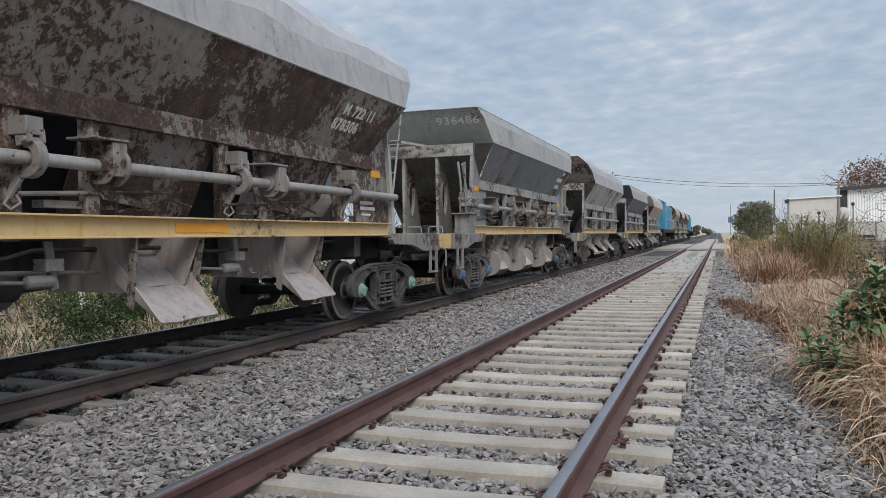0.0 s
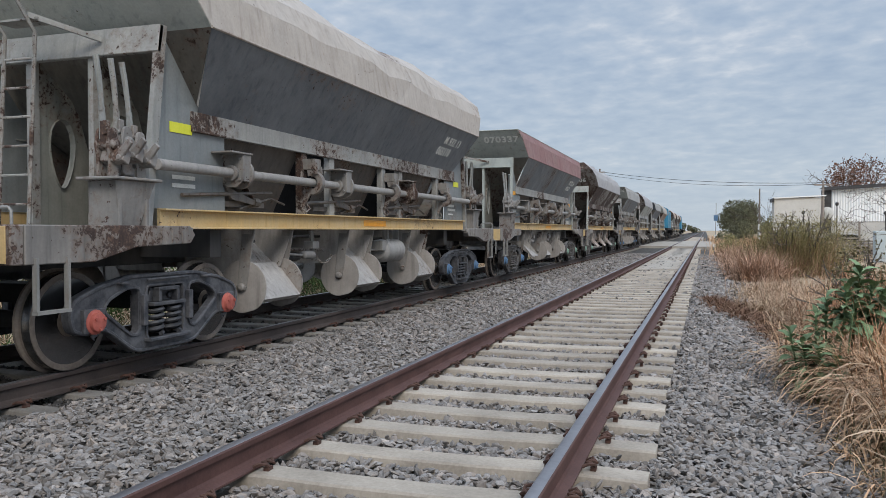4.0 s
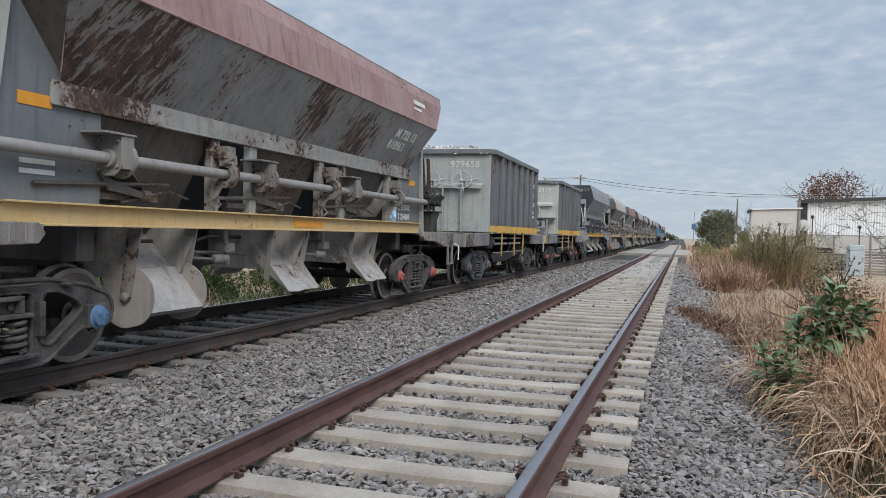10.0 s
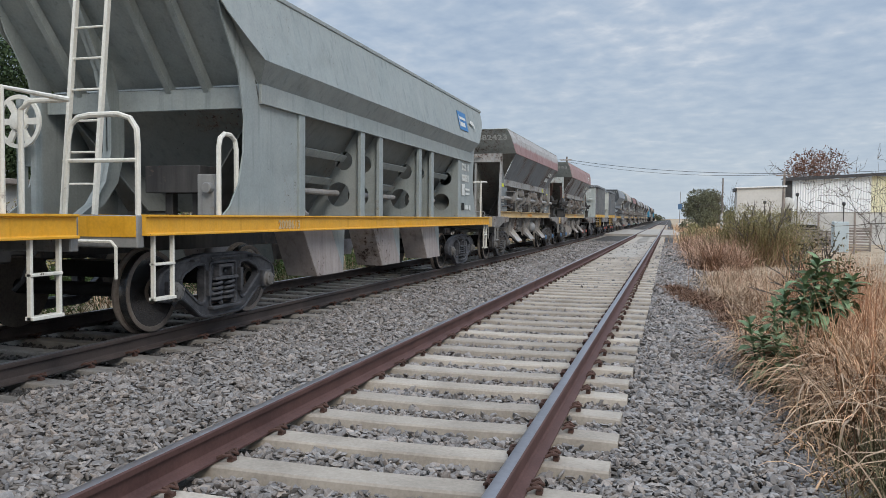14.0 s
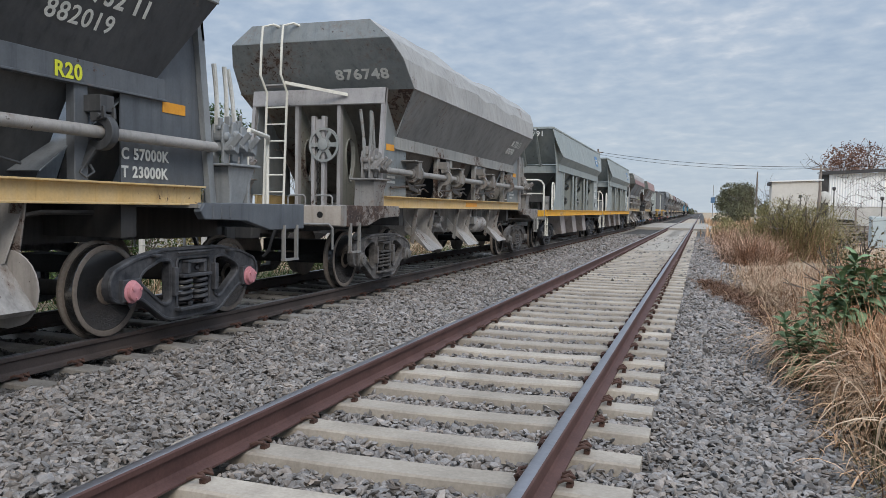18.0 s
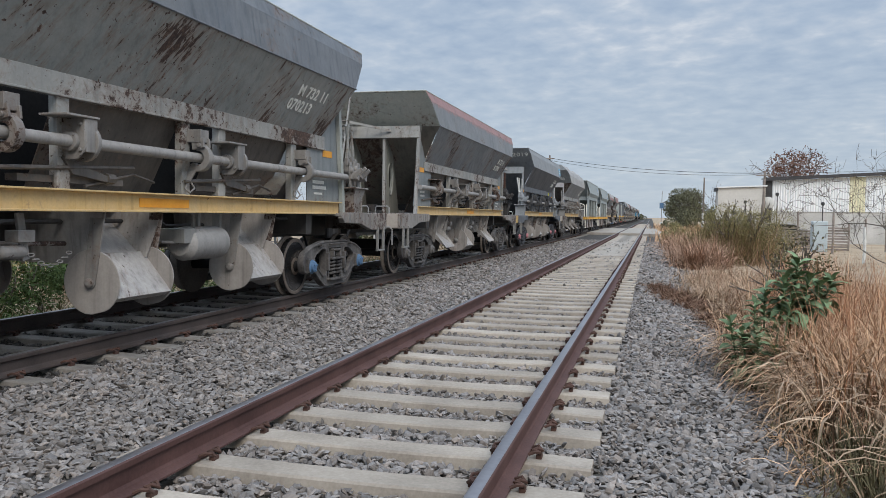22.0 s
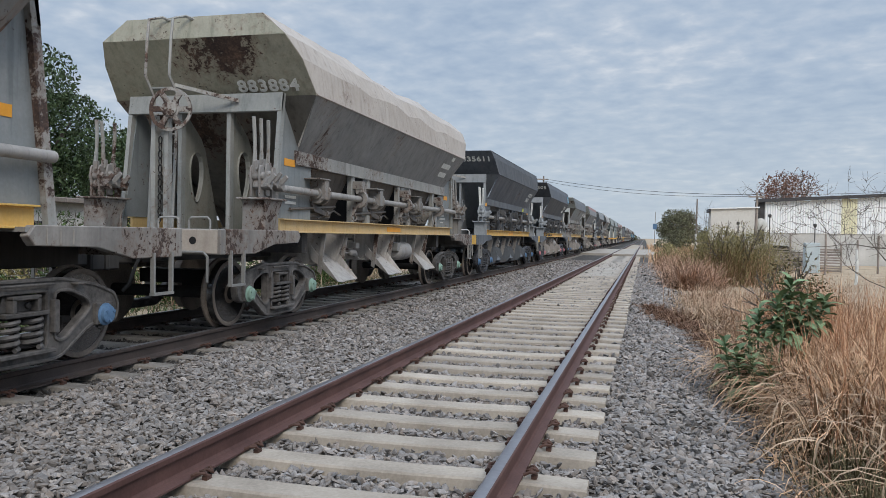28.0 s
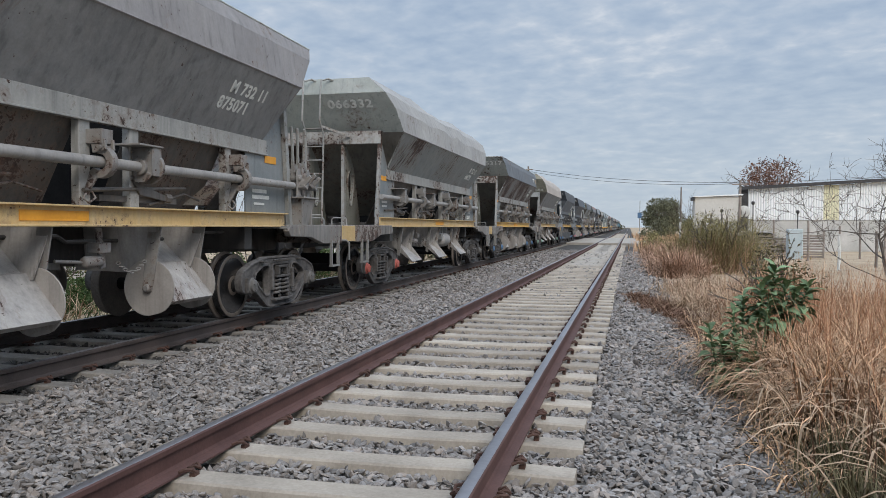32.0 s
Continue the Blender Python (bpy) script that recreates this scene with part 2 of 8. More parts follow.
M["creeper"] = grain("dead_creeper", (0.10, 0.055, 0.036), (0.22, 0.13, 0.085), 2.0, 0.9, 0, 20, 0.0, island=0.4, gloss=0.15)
M["sedge"] = grain("dull_sedge", (0.075, 0.066, 0.034), (0.175, 0.15, 0.085), 2.0, 0.9, 0, 20, 0.0, island=0.5, gloss=0.15)
M["verge"] = grain("verge_green", (0.030, 0.055, 0.018), (0.085, 0.12, 0.045), 2.0, 0.85, 0, 20, 0.0, island=0.4, gloss=0.15)
M["leaf"] = grain("green_leaf", (0.085, 0.135, 0.068), (0.19, 0.26, 0.145), 8.0, 0.9, 0, 40, 0.2, 0.003, vary=0.45, island=0.25, gloss=0.15)
M["bush"] = grain("olive_leaf", (0.15, 0.135, 0.055), (0.32, 0.275, 0.14), 3.0, 0.9, 0, 30, 0.0, island=0.5, gloss=0.15)
M["tree"] = grain("dark_leaf", (0.022, 0.042, 0.018), (0.075, 0.105, 0.05), 2.0, 0.6, 0, 30, 0.0, island=0.5, gloss=0.15)
M["treefar"] = grain("far_leaf", (0.088, 0.09, 0.055), (0.185, 0.18, 0.115), 1.0, 0.8, 0, 20, 0.0, island=0.4, gloss=0.15)
M["redleaf"] = grain("rust_leaf", (0.12, 0.065, 0.045), (0.24, 0.135, 0.10), 1.0, 0.8, 0, 20, 0.0, island=0.3, gloss=0.15)
M["bark"] = grain("grey_bark", (0.07, 0.058, 0.050), (0.165, 0.138, 0.118), 6.0, 0.9, 0, 40, 0.5, 0.01)
M["wood"] = grain("grey_wood", (0.14, 0.115, 0.098), (0.31, 0.265, 0.232), 4.0, 0.9, 0, 40, 0.4, 0.005, vary=0.3)
M["white_wall"] = grain("white_sheet", (0.74, 0.75, 0.75), (0.88, 0.88, 0.87), 0.6, 0.55, 0, 12, 0.1, 0.004, vary=0.06)
M["cream_wall"] = grain("cream_sheet", (0.68, 0.64, 0.44), (0.80, 0.75, 0.55), 0.6, 0.6, 0, 12, 0.1, 0.004)
M["beige"] = grain("beige_render", (0.52, 0.49, 0.445), (0.65, 0.62, 0.57), 0.5, 0.85, 0, 10, 0.2, 0.01)
M["grey_wall"] = grain("grey_plaster", (0.42, 0.41, 0.385), (0.62, 0.60, 0.57), 0.9, 0.9, 0, 12, 0.4, 0.01)
M["roof_dark"] = grain("dark_trim", (0.035, 0.034, 0.036), (0.075, 0.072, 0.072), 2.0, 0.7, 0, 30, 0.2)
# taken down to near-black for the deep shade under the train
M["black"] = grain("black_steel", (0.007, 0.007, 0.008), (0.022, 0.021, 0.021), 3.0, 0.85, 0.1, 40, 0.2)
M["bogie"] = grain("bogie_casting", (0.018, 0.020, 0.026), (0.105, 0.105, 0.112), 6.0, 0.6, 0.1, 26, 0.6, 0.01, vary=0.3)
M["bogie_dusty"] = grain("dusty_casting", (0.028, 0.026, 0.026), (0.130, 0.120, 0.113), 5.0, 0.8, 0.0, 26, 0.6, 0.01, vary=0.3)
M["wheel"] = grain("dusty_wheel", (0.105, 0.088, 0.075), (0.225, 0.188, 0.16), 2.5, 0.85, 0.05, 40, 0.25, 0.003, vary=0.25)
M["tread"] = grain("bright_tread", (0.10, 0.10, 0.103), (0.20, 0.20, 0.205), 3.0, 0.26, 0.9, 40, 0.1)
M["yellow"] = paint("yellow_paint", (0.50, 0.295, 0.055), (0.42, 0.29, 0.12), 0.12)
M["bright_yellow"] = paint("fresh_yellow_paint", (0.58, 0.285, 0.012), (0.52, 0.28, 0.035), 0.0)
M["pale_yellow"] = paint("dusty_yellow_paint", (0.46, 0.315, 0.13), (0.41, 0.315, 0.185), 0.20)
M["orange"] = grain("orange_reflector", (0.62, 0.26, 0.02), (0.75, 0.34, 0.03), 6.0, 0.5)
M["lime"] = grain("lime_reflector", (0.60, 0.62, 0.03), (0.72, 0.72, 0.06), 6.0, 0.5)
M["white"] = grain("white_paint", (0.48, 0.48, 0.46), (0.68, 0.68, 0.65), 5.0, 0.7, 0, 40, 0.2)
M["stencil"] = grain("stencil_paint", (0.50, 0.51, 0.49), (0.74, 0.74, 0.71), 8.0, 0.75, 0, 60, 0.2)
M["blue_sign"] = grain("blue_panel", (0.02, 0.13, 0.33), (0.04, 0.19, 0.42), 3.0, 0.5)
M["sky_sign"] = grain("light_blue_panel", (0.04, 0.27, 0.46), (0.08, 0.36, 0.55), 3.0, 0.5)
M["loco"] = grain("loco_blue", (0.03, 0.17, 0.28), (0.06, 0.25, 0.37), 1.5, 0.5, 0, 20, 0.1)
M["glass"] = grain("dark_glass", (0.01, 0.012, 0.014), (0.03, 0.033, 0.037), 2.0, 0.12)
M["red"] = grain("red_cap", (0.30, 0.07, 0.055), (0.46, 0.13, 0.10), 8.0, 0.7)
M["pink"] = grain("pink_cap", (0.42, 0.17, 0.19), (0.55, 0.25, 0.27), 8.0, 0.7)
M["blue"] = grain("blue_cap", (0.06, 0.12, 0.22), (0.11, 0.20, 0.32), 8.0, 0.7)
M["green"] = grain("green_cap", (0.16, 0.26, 0.21), (0.25, 0.36, 0.30), 8.0, 0.7)
M["greycap"] = grain("grey_cap", (0.09, 0.085, 0.08), (0.17, 0.16, 0.15), 8.0, 0.7)
M["dirt_steel"] = paint("dusty_grey_steel", (0.155, 0.155, 0.15), (0.23, 0.222, 0.21), 0.18)
# blacker than the steel itself, to carry the shade below the wagons
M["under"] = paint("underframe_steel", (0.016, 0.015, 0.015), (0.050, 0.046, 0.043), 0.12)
M["chute"] = paint("chute_steel", (0.21, 0.198, 0.188), (0.38, 0.357, 0.335), 0.20, True)
M["chute_red"] = paint("chute_oxide", (0.26, 0.13, 0.12), (0.33, 0.24, 0.22), 0.15, True)
M["shaft"] = paint("light_grey_shaft", (0.205, 0.198, 0.19), (0.285, 0.268, 0.252), 0.16)
M["lightgrey"] = paint("light_grey_green", (0.215, 0.243, 0.240), (0.25, 0.265, 0.257), 0.0)
M["cream"] = paint("cream_rail_paint", (0.52, 0.50, 0.44), (0.60, 0.58, 0.52), 0.05)
M["cabinet"] = grain("pale_blue_enamel", (0.36, 0.42, 0.44), (0.50, 0.55, 0.56), 1.5, 0.6, 0, 20, 0.1, 0.003)
M["disc"] = paint("dusty_gate_steel", (0.21, 0.192, 0.178), (0.31, 0.288, 0.268), 0.10)
M["tarp"] = grain("light_blue_plastic", (0.18, 0.34, 0.48), (0.34, 0.52, 0.64), 3.0, 0.45, 0, 20, 0.5, 0.02)

# ---- mesh tools ----


class G:
    """Collects vertices and faces of one mesh."""

    def __init__(self):
        self.v, self.f = [], []

    def add(self, v, f):
        o = len(self.v)
        self.v += [tuple(p) for p in v]
        self.f += [tuple(o + i for i in q) for q in f]
        return self

    def box(self, x0, x1, y0, y1, z0, z1):
        v = [(x, y, z) for z in (z0, z1) for y in (y0, y1) for x in (x0, x1)]
        return self.add(v, [(0, 2, 3, 1), (4, 5, 7, 6), (0, 1, 5, 4), (2, 6, 7, 3), (0, 4, 6, 2), (1, 3, 7, 5)])

    def plate(self, pts, t):
        """A flat or slightly bent sheet of thickness t."""
        p = [Vector(q) for q in pts]
        nrm = Vector((0, 0, 0))
        for i in range(len(p)):
            a, b = p[i], p[(i + 1) % len(p)]
            nrm += a.cross(b)
        nrm.normalize()
        k = len(p)
        v = [q + nrm * t / 2 for q in p] + [q - nrm * t / 2 for q in p]
        f = [tuple(range(k)), tuple(range(2 * k - 1, k - 1, -1))]
        f += [(i, k + i, k + (i + 1) % k, (i + 1) % k) for i in range(k)]
        return self.add(v, f)

    def sheet(self, rows, t):
        """A bent sheet over a grid of points, thickened, in one piece."""
        h, w = len(rows), len(rows[0])
        P = np.array([[tuple(q) for q in r] for r in rows], float)
        du, dv = np.gradient(P, axis=1), np.gradient(P, axis=0)
        nrm = np.cross(du, dv)
        nrm /= np.linalg.norm(nrm, axis=2)[..., None] + 1e-9
        v = [tuple(q) for q in (P + nrm * t / 2).reshape(-1, 3)] + [tuple(q) for q in (P - nrm * t / 2).reshape(-1, 3)]
        k, f = h * w, []
        for j in range(h - 1):
            for i in range(w - 1):
                a = j * w + i
                f += [(a, a + 1, a + w + 1, a + w), (k + a + w, k + a + w + 1, k + a + 1, k + a)]
        rim = [i for i in range(w)] + [j * w + w - 1 for j in range(1, h)] + [(h - 1) * w + i for i in range(w - 2, -1, -1)] + [j * w for j in range(h - 2, 0, -1)]
        f += [(rim[i], k + rim[i], k + rim[(i + 1) % len(rim)], rim[(i + 1) % len(rim)]) for i in range(len(rim))]
        return self.add(v, f)

    def prism(self, pts, axis, a0, a1):
        """An outline in the plane across axis, pulled from a0 to a1."""
        def at(p, a):
            return {"x": (a, p[0], p[1]), "y": (p[0], a, p[1]), "z": (p[0], p[1], a)}[axis]
        k = len(pts)
        v = [at(p, a0) for p in pts] + [at(p, a1) for p in pts]
        f = [tuple(range(k)), tuple(range(2 * k - 1, k - 1, -1))]
        f += [(i, k + i, k + (i + 1) % k, (i + 1) % k) for i in range(k)]
        return self.add(v, f)

    def tube(self, pts, r, n=8, r2=None, caps=True):
        p = [Vector(q) for q in pts]
        rings = []
        last = None
        for i, q in enumerate(p):
            d = (p[min(i + 1, len(p) - 1)] - p[max(i - 1, 0)]).normalized()
            u = last - d * last.dot(d) if last else d.orthogonal()
            u.normalize()
            w = d.cross(u)
            last = u
            rr = r if r2 is None else r + (r2 - r) * i / max(1, len(p) - 1)
            rings.append([q + (u * math.cos(2 * math.pi * k / n) + w * math.sin(2 * math.pi * k / n)) * rr for k in range(n)])
        v = [q for ring in rings for q in ring]
        f = []
        for i in range(len(p) - 1):
            for k in range(n):
                f.append((i * n + k, i * n + (k + 1) % n, (i + 1) * n + (k + 1) % n, (i + 1) * n + k))
        if caps:
            f += [tuple(range(n - 1, -1, -1)), tuple(range(len(p) * n - n, len(p) * n))]
        return self.add(v, f)

    def lathe(self, prof, axis, c, n=28):
        """A profile of (along, radius) turned about an axis through c."""
        v, f = [], []
        for a, r in prof:
            for k in range(n):
                s, t = r * math.cos(2 * math.pi * k / n), r * math.sin(2 * math.pi * k / n)
                q = {"x": (a, s, t), "y": (s, a, t), "z": (s, t, a)}[axis]
                v.append((c[0] + q[0], c[1] + q[1], c[2] + q[2]))
        for i in range(len(prof) - 1):
            for k in range(n):
                f.append((i * n + k, i * n + (k + 1) % n, (i + 1) * n + (k + 1) % n, (i + 1) * n + k))
        f += [tuple(range(n - 1, -1, -1)), tuple(range(len(prof) * n - n, len(prof) * n))]
        return self.add(v, f)

    def mirror(self):
        g = G()
        g.v = [(-x, y, z) for x, y, z in self.v]
        g.f = [tuple(reversed(q)) for q in self.f]
        return g

    def turned(self):
        """Half a turn about the upright axis."""
        g = G()
        g.v = [(-x, -y, z) for x, y, z in self.v]
        g.f = list(self.f)
        return g

    def mesh(self, name, bevel=0.0):
        me = bpy.data.meshes.new(name)
        me.from_pydata(self.v, [], self.f)
        bm = bmesh.new()
        bm.from_mesh(me)
        bmesh.ops.recalc_face_normals(bm, faces=bm.faces)
        if bevel:
            es = [e for e in bm.edges if len(e.link_faces) == 2 and e.calc_face_angle(0) > 0.6]
            bmesh.ops.bevel(bm, geom=es, offset=bevel, segments=1, affect="EDGES", clamp_overlap=True)
        bm.to_mesh(me)
        bm.free()
        me.shade_smooth()
        me.set_sharp_from_angle(angle=radians(32))
        return me


def holed(loops, axis, a0, a1):
    """A flat plate with holes: the first loop is its outline, the others are cut through it."""
    bm = bmesh.new()
    edges = []
    for lp in loops:
        vs = [bm.verts.new((p, q, 0)) for p, q in lp]
        edges += [bm.edges.new((vs[k], vs[(k + 1) % len(vs)])) for k in range(len(vs))]
    bmesh.ops.triangle_fill(bm, use_beauty=True, use_dissolve=False, edges=edges)
    bm.verts.index_update()
    co = [(v.co.x, v.co.y) for v in bm.verts]
    fs = [[v.index for v in f.verts] for f in bm.faces]
    bm.free()

    def at(p, a):
        return {"x": (a, p[0], p[1]), "y": (p[0], a, p[1])}[axis]
    k, n = len(co), 0
    v = [at(p, a0) for p in co] + [at(p, a1) for p in co]
    f = [tuple(q) for q in fs] + [tuple(k + i for i in reversed(q)) for q in fs]
    for lp in loops:
        m = len(lp)
        f += [(n + i, n + (i + 1) % m, k + n + (i + 1) % m, k + n + i) for i in range(m)]
        n += m
    return G().add(v, f)


MESH = {}


def shared(key, make, bevel=0.0):
    """One mesh for all the pieces that look alike."""
    if key not in MESH:
        MESH[key] = make().mesh(key.split("|")[0], bevel)
    return MESH[key]


def put(name, me, material, parent=None, loc=None, label=""):
    """Links a mesh as one object, with its own material, under a thing or a part."""
    ob = new(name, me)
    if not me.materials:
        me.materials.append(material)
    ob.material_slots[0].link = "OBJECT"
    ob.material_slots[0].material = material
    if parent:
        ob.parent = parent
    if loc is not None:
        ob.matrix_local = loc if hasattr(loc, "to_3x3") else Matrix.Translation(loc)
    if label:
        tagged(ob, label)
    return ob


def part(name, g, material, parent, label="", bevel=0.0):
    return put(name, g.mesh(name, bevel), material, parent, None, label)


def thing(name, label, category, group="", kind="", at=None):
    ob = new(name)
    ob.empty_display_size = 0.3
    if at is not None:
        ob.matrix_world = at
    return tagged(ob, label, category, group, kind)


def lettering(s, size, squash=1.0):
    """Words as a thin mesh in the x, y plane, starting at the origin."""
    key = f"lettering|{s}|{size}|{squash}"
    if key not in MESH:
        cu = bpy.data.curves.new("t", "FONT")
        cu.body, cu.size, cu.extrude, cu.space_character = s, size, 0.002, 1.12
        cu.offset = size * (0.012 if "9" in s else 0.03)
        ob = bpy.data.objects.new("t", cu)
        scene.collection.objects.link(ob)
        me = bpy.data.meshes.new_from_object(ob.evaluated_get(bpy.context.evaluated_depsgraph_get()))
        me.transform(Matrix.Diagonal((squash, 1, 1, 1)))
        bpy.data.objects.remove(ob)
        me.materials.clear()
        MESH[key] = me
    return MESH[key]


def plane_pose(o, xdir, ydir):
    x, y = Vector(xdir).normalized(), Vector(ydir)
    z = x.cross(y).normalized()
    y = z.cross(x)
    m = Matrix((x, y, z)).transposed().to_4x4()
    m.translation = Vector(o) + z * 0.006
    return m


def letters(s, size, squash):
    """The same words as one mesh for each letter."""
    key = f"letters|{s}|{size}|{squash}"
    if key not in MESH:
        me = lettering(s, size, squash)
        co = [tuple(v.co) for v in me.vertices]
        root = list(range(len(co)))

        def find(i):
            while root[i] != i:
                root[i] = root[root[i]]
                i = root[i]
            return i
        for e in me.edges:
            a, b = find(e.vertices[0]), find(e.vertices[1])
            root[a] = b
        groups = {}
        for p in me.polygons:
            groups.setdefault(find(p.vertices[0]), []).append(tuple(p.vertices))
        out = []
        for fs in groups.values():
            ids = sorted({i for f in fs for i in f})
            at = {i: k for k, i in enumerate(ids)}
            m = bpy.data.meshes.new("letter")
            m.from_pydata([co[i] for i in ids], [], [tuple(at[i] for i in f) for f in fs])
            out.append(m)
        MESH[key] = out
    return MESH[key]


def write(s, o, xdir, ydir, size, parent, material=None, squash=1.0):
    m = plane_pose(o, xdir, ydir)
    for me in letters(s, size, squash):
        put("letter", me, material or M["stencil"], parent, m)


def bars(rows, o, xdir, ydir, parent, material=None):
    """Plain bars in place of writing: rows of (x, y, length, height)."""
    m = plane_pose(o, xdir, ydir)
    for x, y, w, h in rows:
        put("lettering", shared(f"lettering|{w}|{h}", lambda: G().box(0, w, 0, h, -0.002, 0.002)), material or M["stencil"], parent, m @ Matrix.Translation((x, y, 0)))

# ---- ground and tracks ----
XT = -4.40  # middle of the train's track
XR = 0.873  # rail head from the middle of its track
PITCH, Y0 = 0.594, 5.08  # sleepers


def build_ground():
    xs = [-2500, -600, -150, -60, -30, -18, -12, -9.5, -8.0, -7.2, -6.6, -5.8, -3.1, -1.4, 1.4, 1.9, 2.3, 2.8, 3.4, 4.2, 5.5, 7.5, 10, 15, 25, 60, 150, 600, 2500]
    ys = [-400, -60, -20, -8, -3, 0, 2, 4, 6, 8, 10, 13, 16, 20, 25, 30, 36, 44, 55, 70, 90, 120, 160, 230, 350, 600, 1200, 3500]
    hx = [(-9.5, -0.62), (-7.6, -0.55), (-6.4, -0.36), (-5.9, -0.34), (1.7, -0.36), (2.3, -0.42), (3.0, -0.46), (2500, -0.46)]
    v, f = [], []
    for y in ys:
        for x in xs:
            z = float(np.interp(x, [a for a, _ in hx], [b for _, b in hx]))
            if (x > 2.5 or x < -8) and abs(x) < 40 and 0 < y < 150:
                z += 0.12 * noise.noise((x * 0.4, y * 0.25, 3.1))
            v.append((x, y, z))
    n = len(xs)
    for j in range(len(ys) - 1):
        for i in range(n - 1):
            f.append((j * n + i, j * n + i + 1, (j + 1) * n + i + 1, (j + 1) * n + i))
    g = G().add(v, f)
    ob = put("ground", g.mesh("ground"), M["soil"])
    tagged(ob, "dry bare soil and trodden straw beside the tracks", "ground", kind="structure")


def ground_z(x):
    return float(np.interp(x, [-9.5, -7.6, -6.4, -5.9, 1.7, 2.3, 3.0], [-0.62, -0.55, -0.36, -0.34, -0.34, -0.40, -0.44]))


def build_bed():
    g = G()
    prof = [(-7.3, -0.62), (-6.5, -0.30), (-5.9, -0.255), (-3.3, -0.255), (-3.12, -0.225), (-2.3, -0.235), (-1.45, -0.225), (-1.25, -0.265), (1.45, -0.265), (2.0, -0.31), (2.75, -0.60)]
    ys = [-25, 0, 3, 6, 10, 16, 25, 40, 70, 120, 250, 500, 1100]
    v = [(x, y, z) for y in ys for x, z in prof]
    k = len(prof)
    f = [(j * k + i, j * k + i + 1, (j + 1) * k + i + 1, (j + 1) * k + i) for j in range(len(ys) - 1) for i in range(k - 1)]
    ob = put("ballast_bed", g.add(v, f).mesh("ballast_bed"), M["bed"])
    tagged(ob, "crushed stone bed under both tracks, coloured dark as shade between stones", "ballast", kind="structure")


RAIL = [(-0.070, -0.172), (0.070, -0.172), (0.070, -0.161), (0.020, -0.146), (0.009, -0.130), (0.009, -0.052), (0.034, -0.040), (0.036, -0.012), (0.030, -0.003), (0.020, 0.0),
        (-0.020, 0.0), (-0.030, -0.003), (-0.036, -0.012), (-0.034, -0.040), (-0.009, -0.052), (-0.009, -0.130), (-0.020, -0.146), (-0.070, -0.161)]


def rail_mesh(side):
    g = G()
    ys = [-30, 900]
    me = g.prism(RAIL, "y", ys[0], ys[1]).mesh("rail")
    me.materials.append(M[side])
    me.materials.append(M["rail_top"])
    for p in me.polygons:
        if p.normal.z > 0.9 and p.center.z > -0.01:
            p.material_index = 1
    return me


def sleeper_mesh():
    g = G()
    xs = [-1.307, -1.0, -0.72, -0.3, 0.3, 0.72, 1.0, 1.307]
    tops = [-0.194, -0.187, -0.184, -0.192, -0.192, -0.184, -0.187, -0.194]
    v, f = [], []
    for x, t in zip(xs, tops):
        v += [(x, -0.14, t - 0.16), (x, 0.14, t - 0.16), (x, 0.105, t - 0.012), (x, 0.092, t), (x, -0.092, t), (x, -0.105, t - 0.012)]
    for i in range(len(xs) - 1):
        for k in range(6):
            a, b = i * 6 + k, i * 6 + (k + 1) % 6
            f.append((a, b, b + 6, a + 6))
    f += [(5, 4, 3, 2, 1, 0), tuple(range(len(v) - 6, len(v)))]
    return g.add(v, f)


def clip_mesh():
    """A bent spring clip beside the rail foot, towards +x."""
    g = G()
    pts = [(0.022, -0.070, -0.152), (0.055, -0.062, -0.136), (0.085, -0.045, -0.140), (0.088, -0.015, -0.160), (0.060, 0.0, -0.146),
           (0.034, 0.005, -0.148), (0.064, 0.022, -0.136), (0.088, 0.042, -0.154), (0.064, 0.060, -0.134), (0.026, 0.070, -0.152)]
    g.tube(pts, 0.0105, 6)
    g.box(0.060, 0.092, -0.026, 0.026, -0.186, -0.162)
    return g


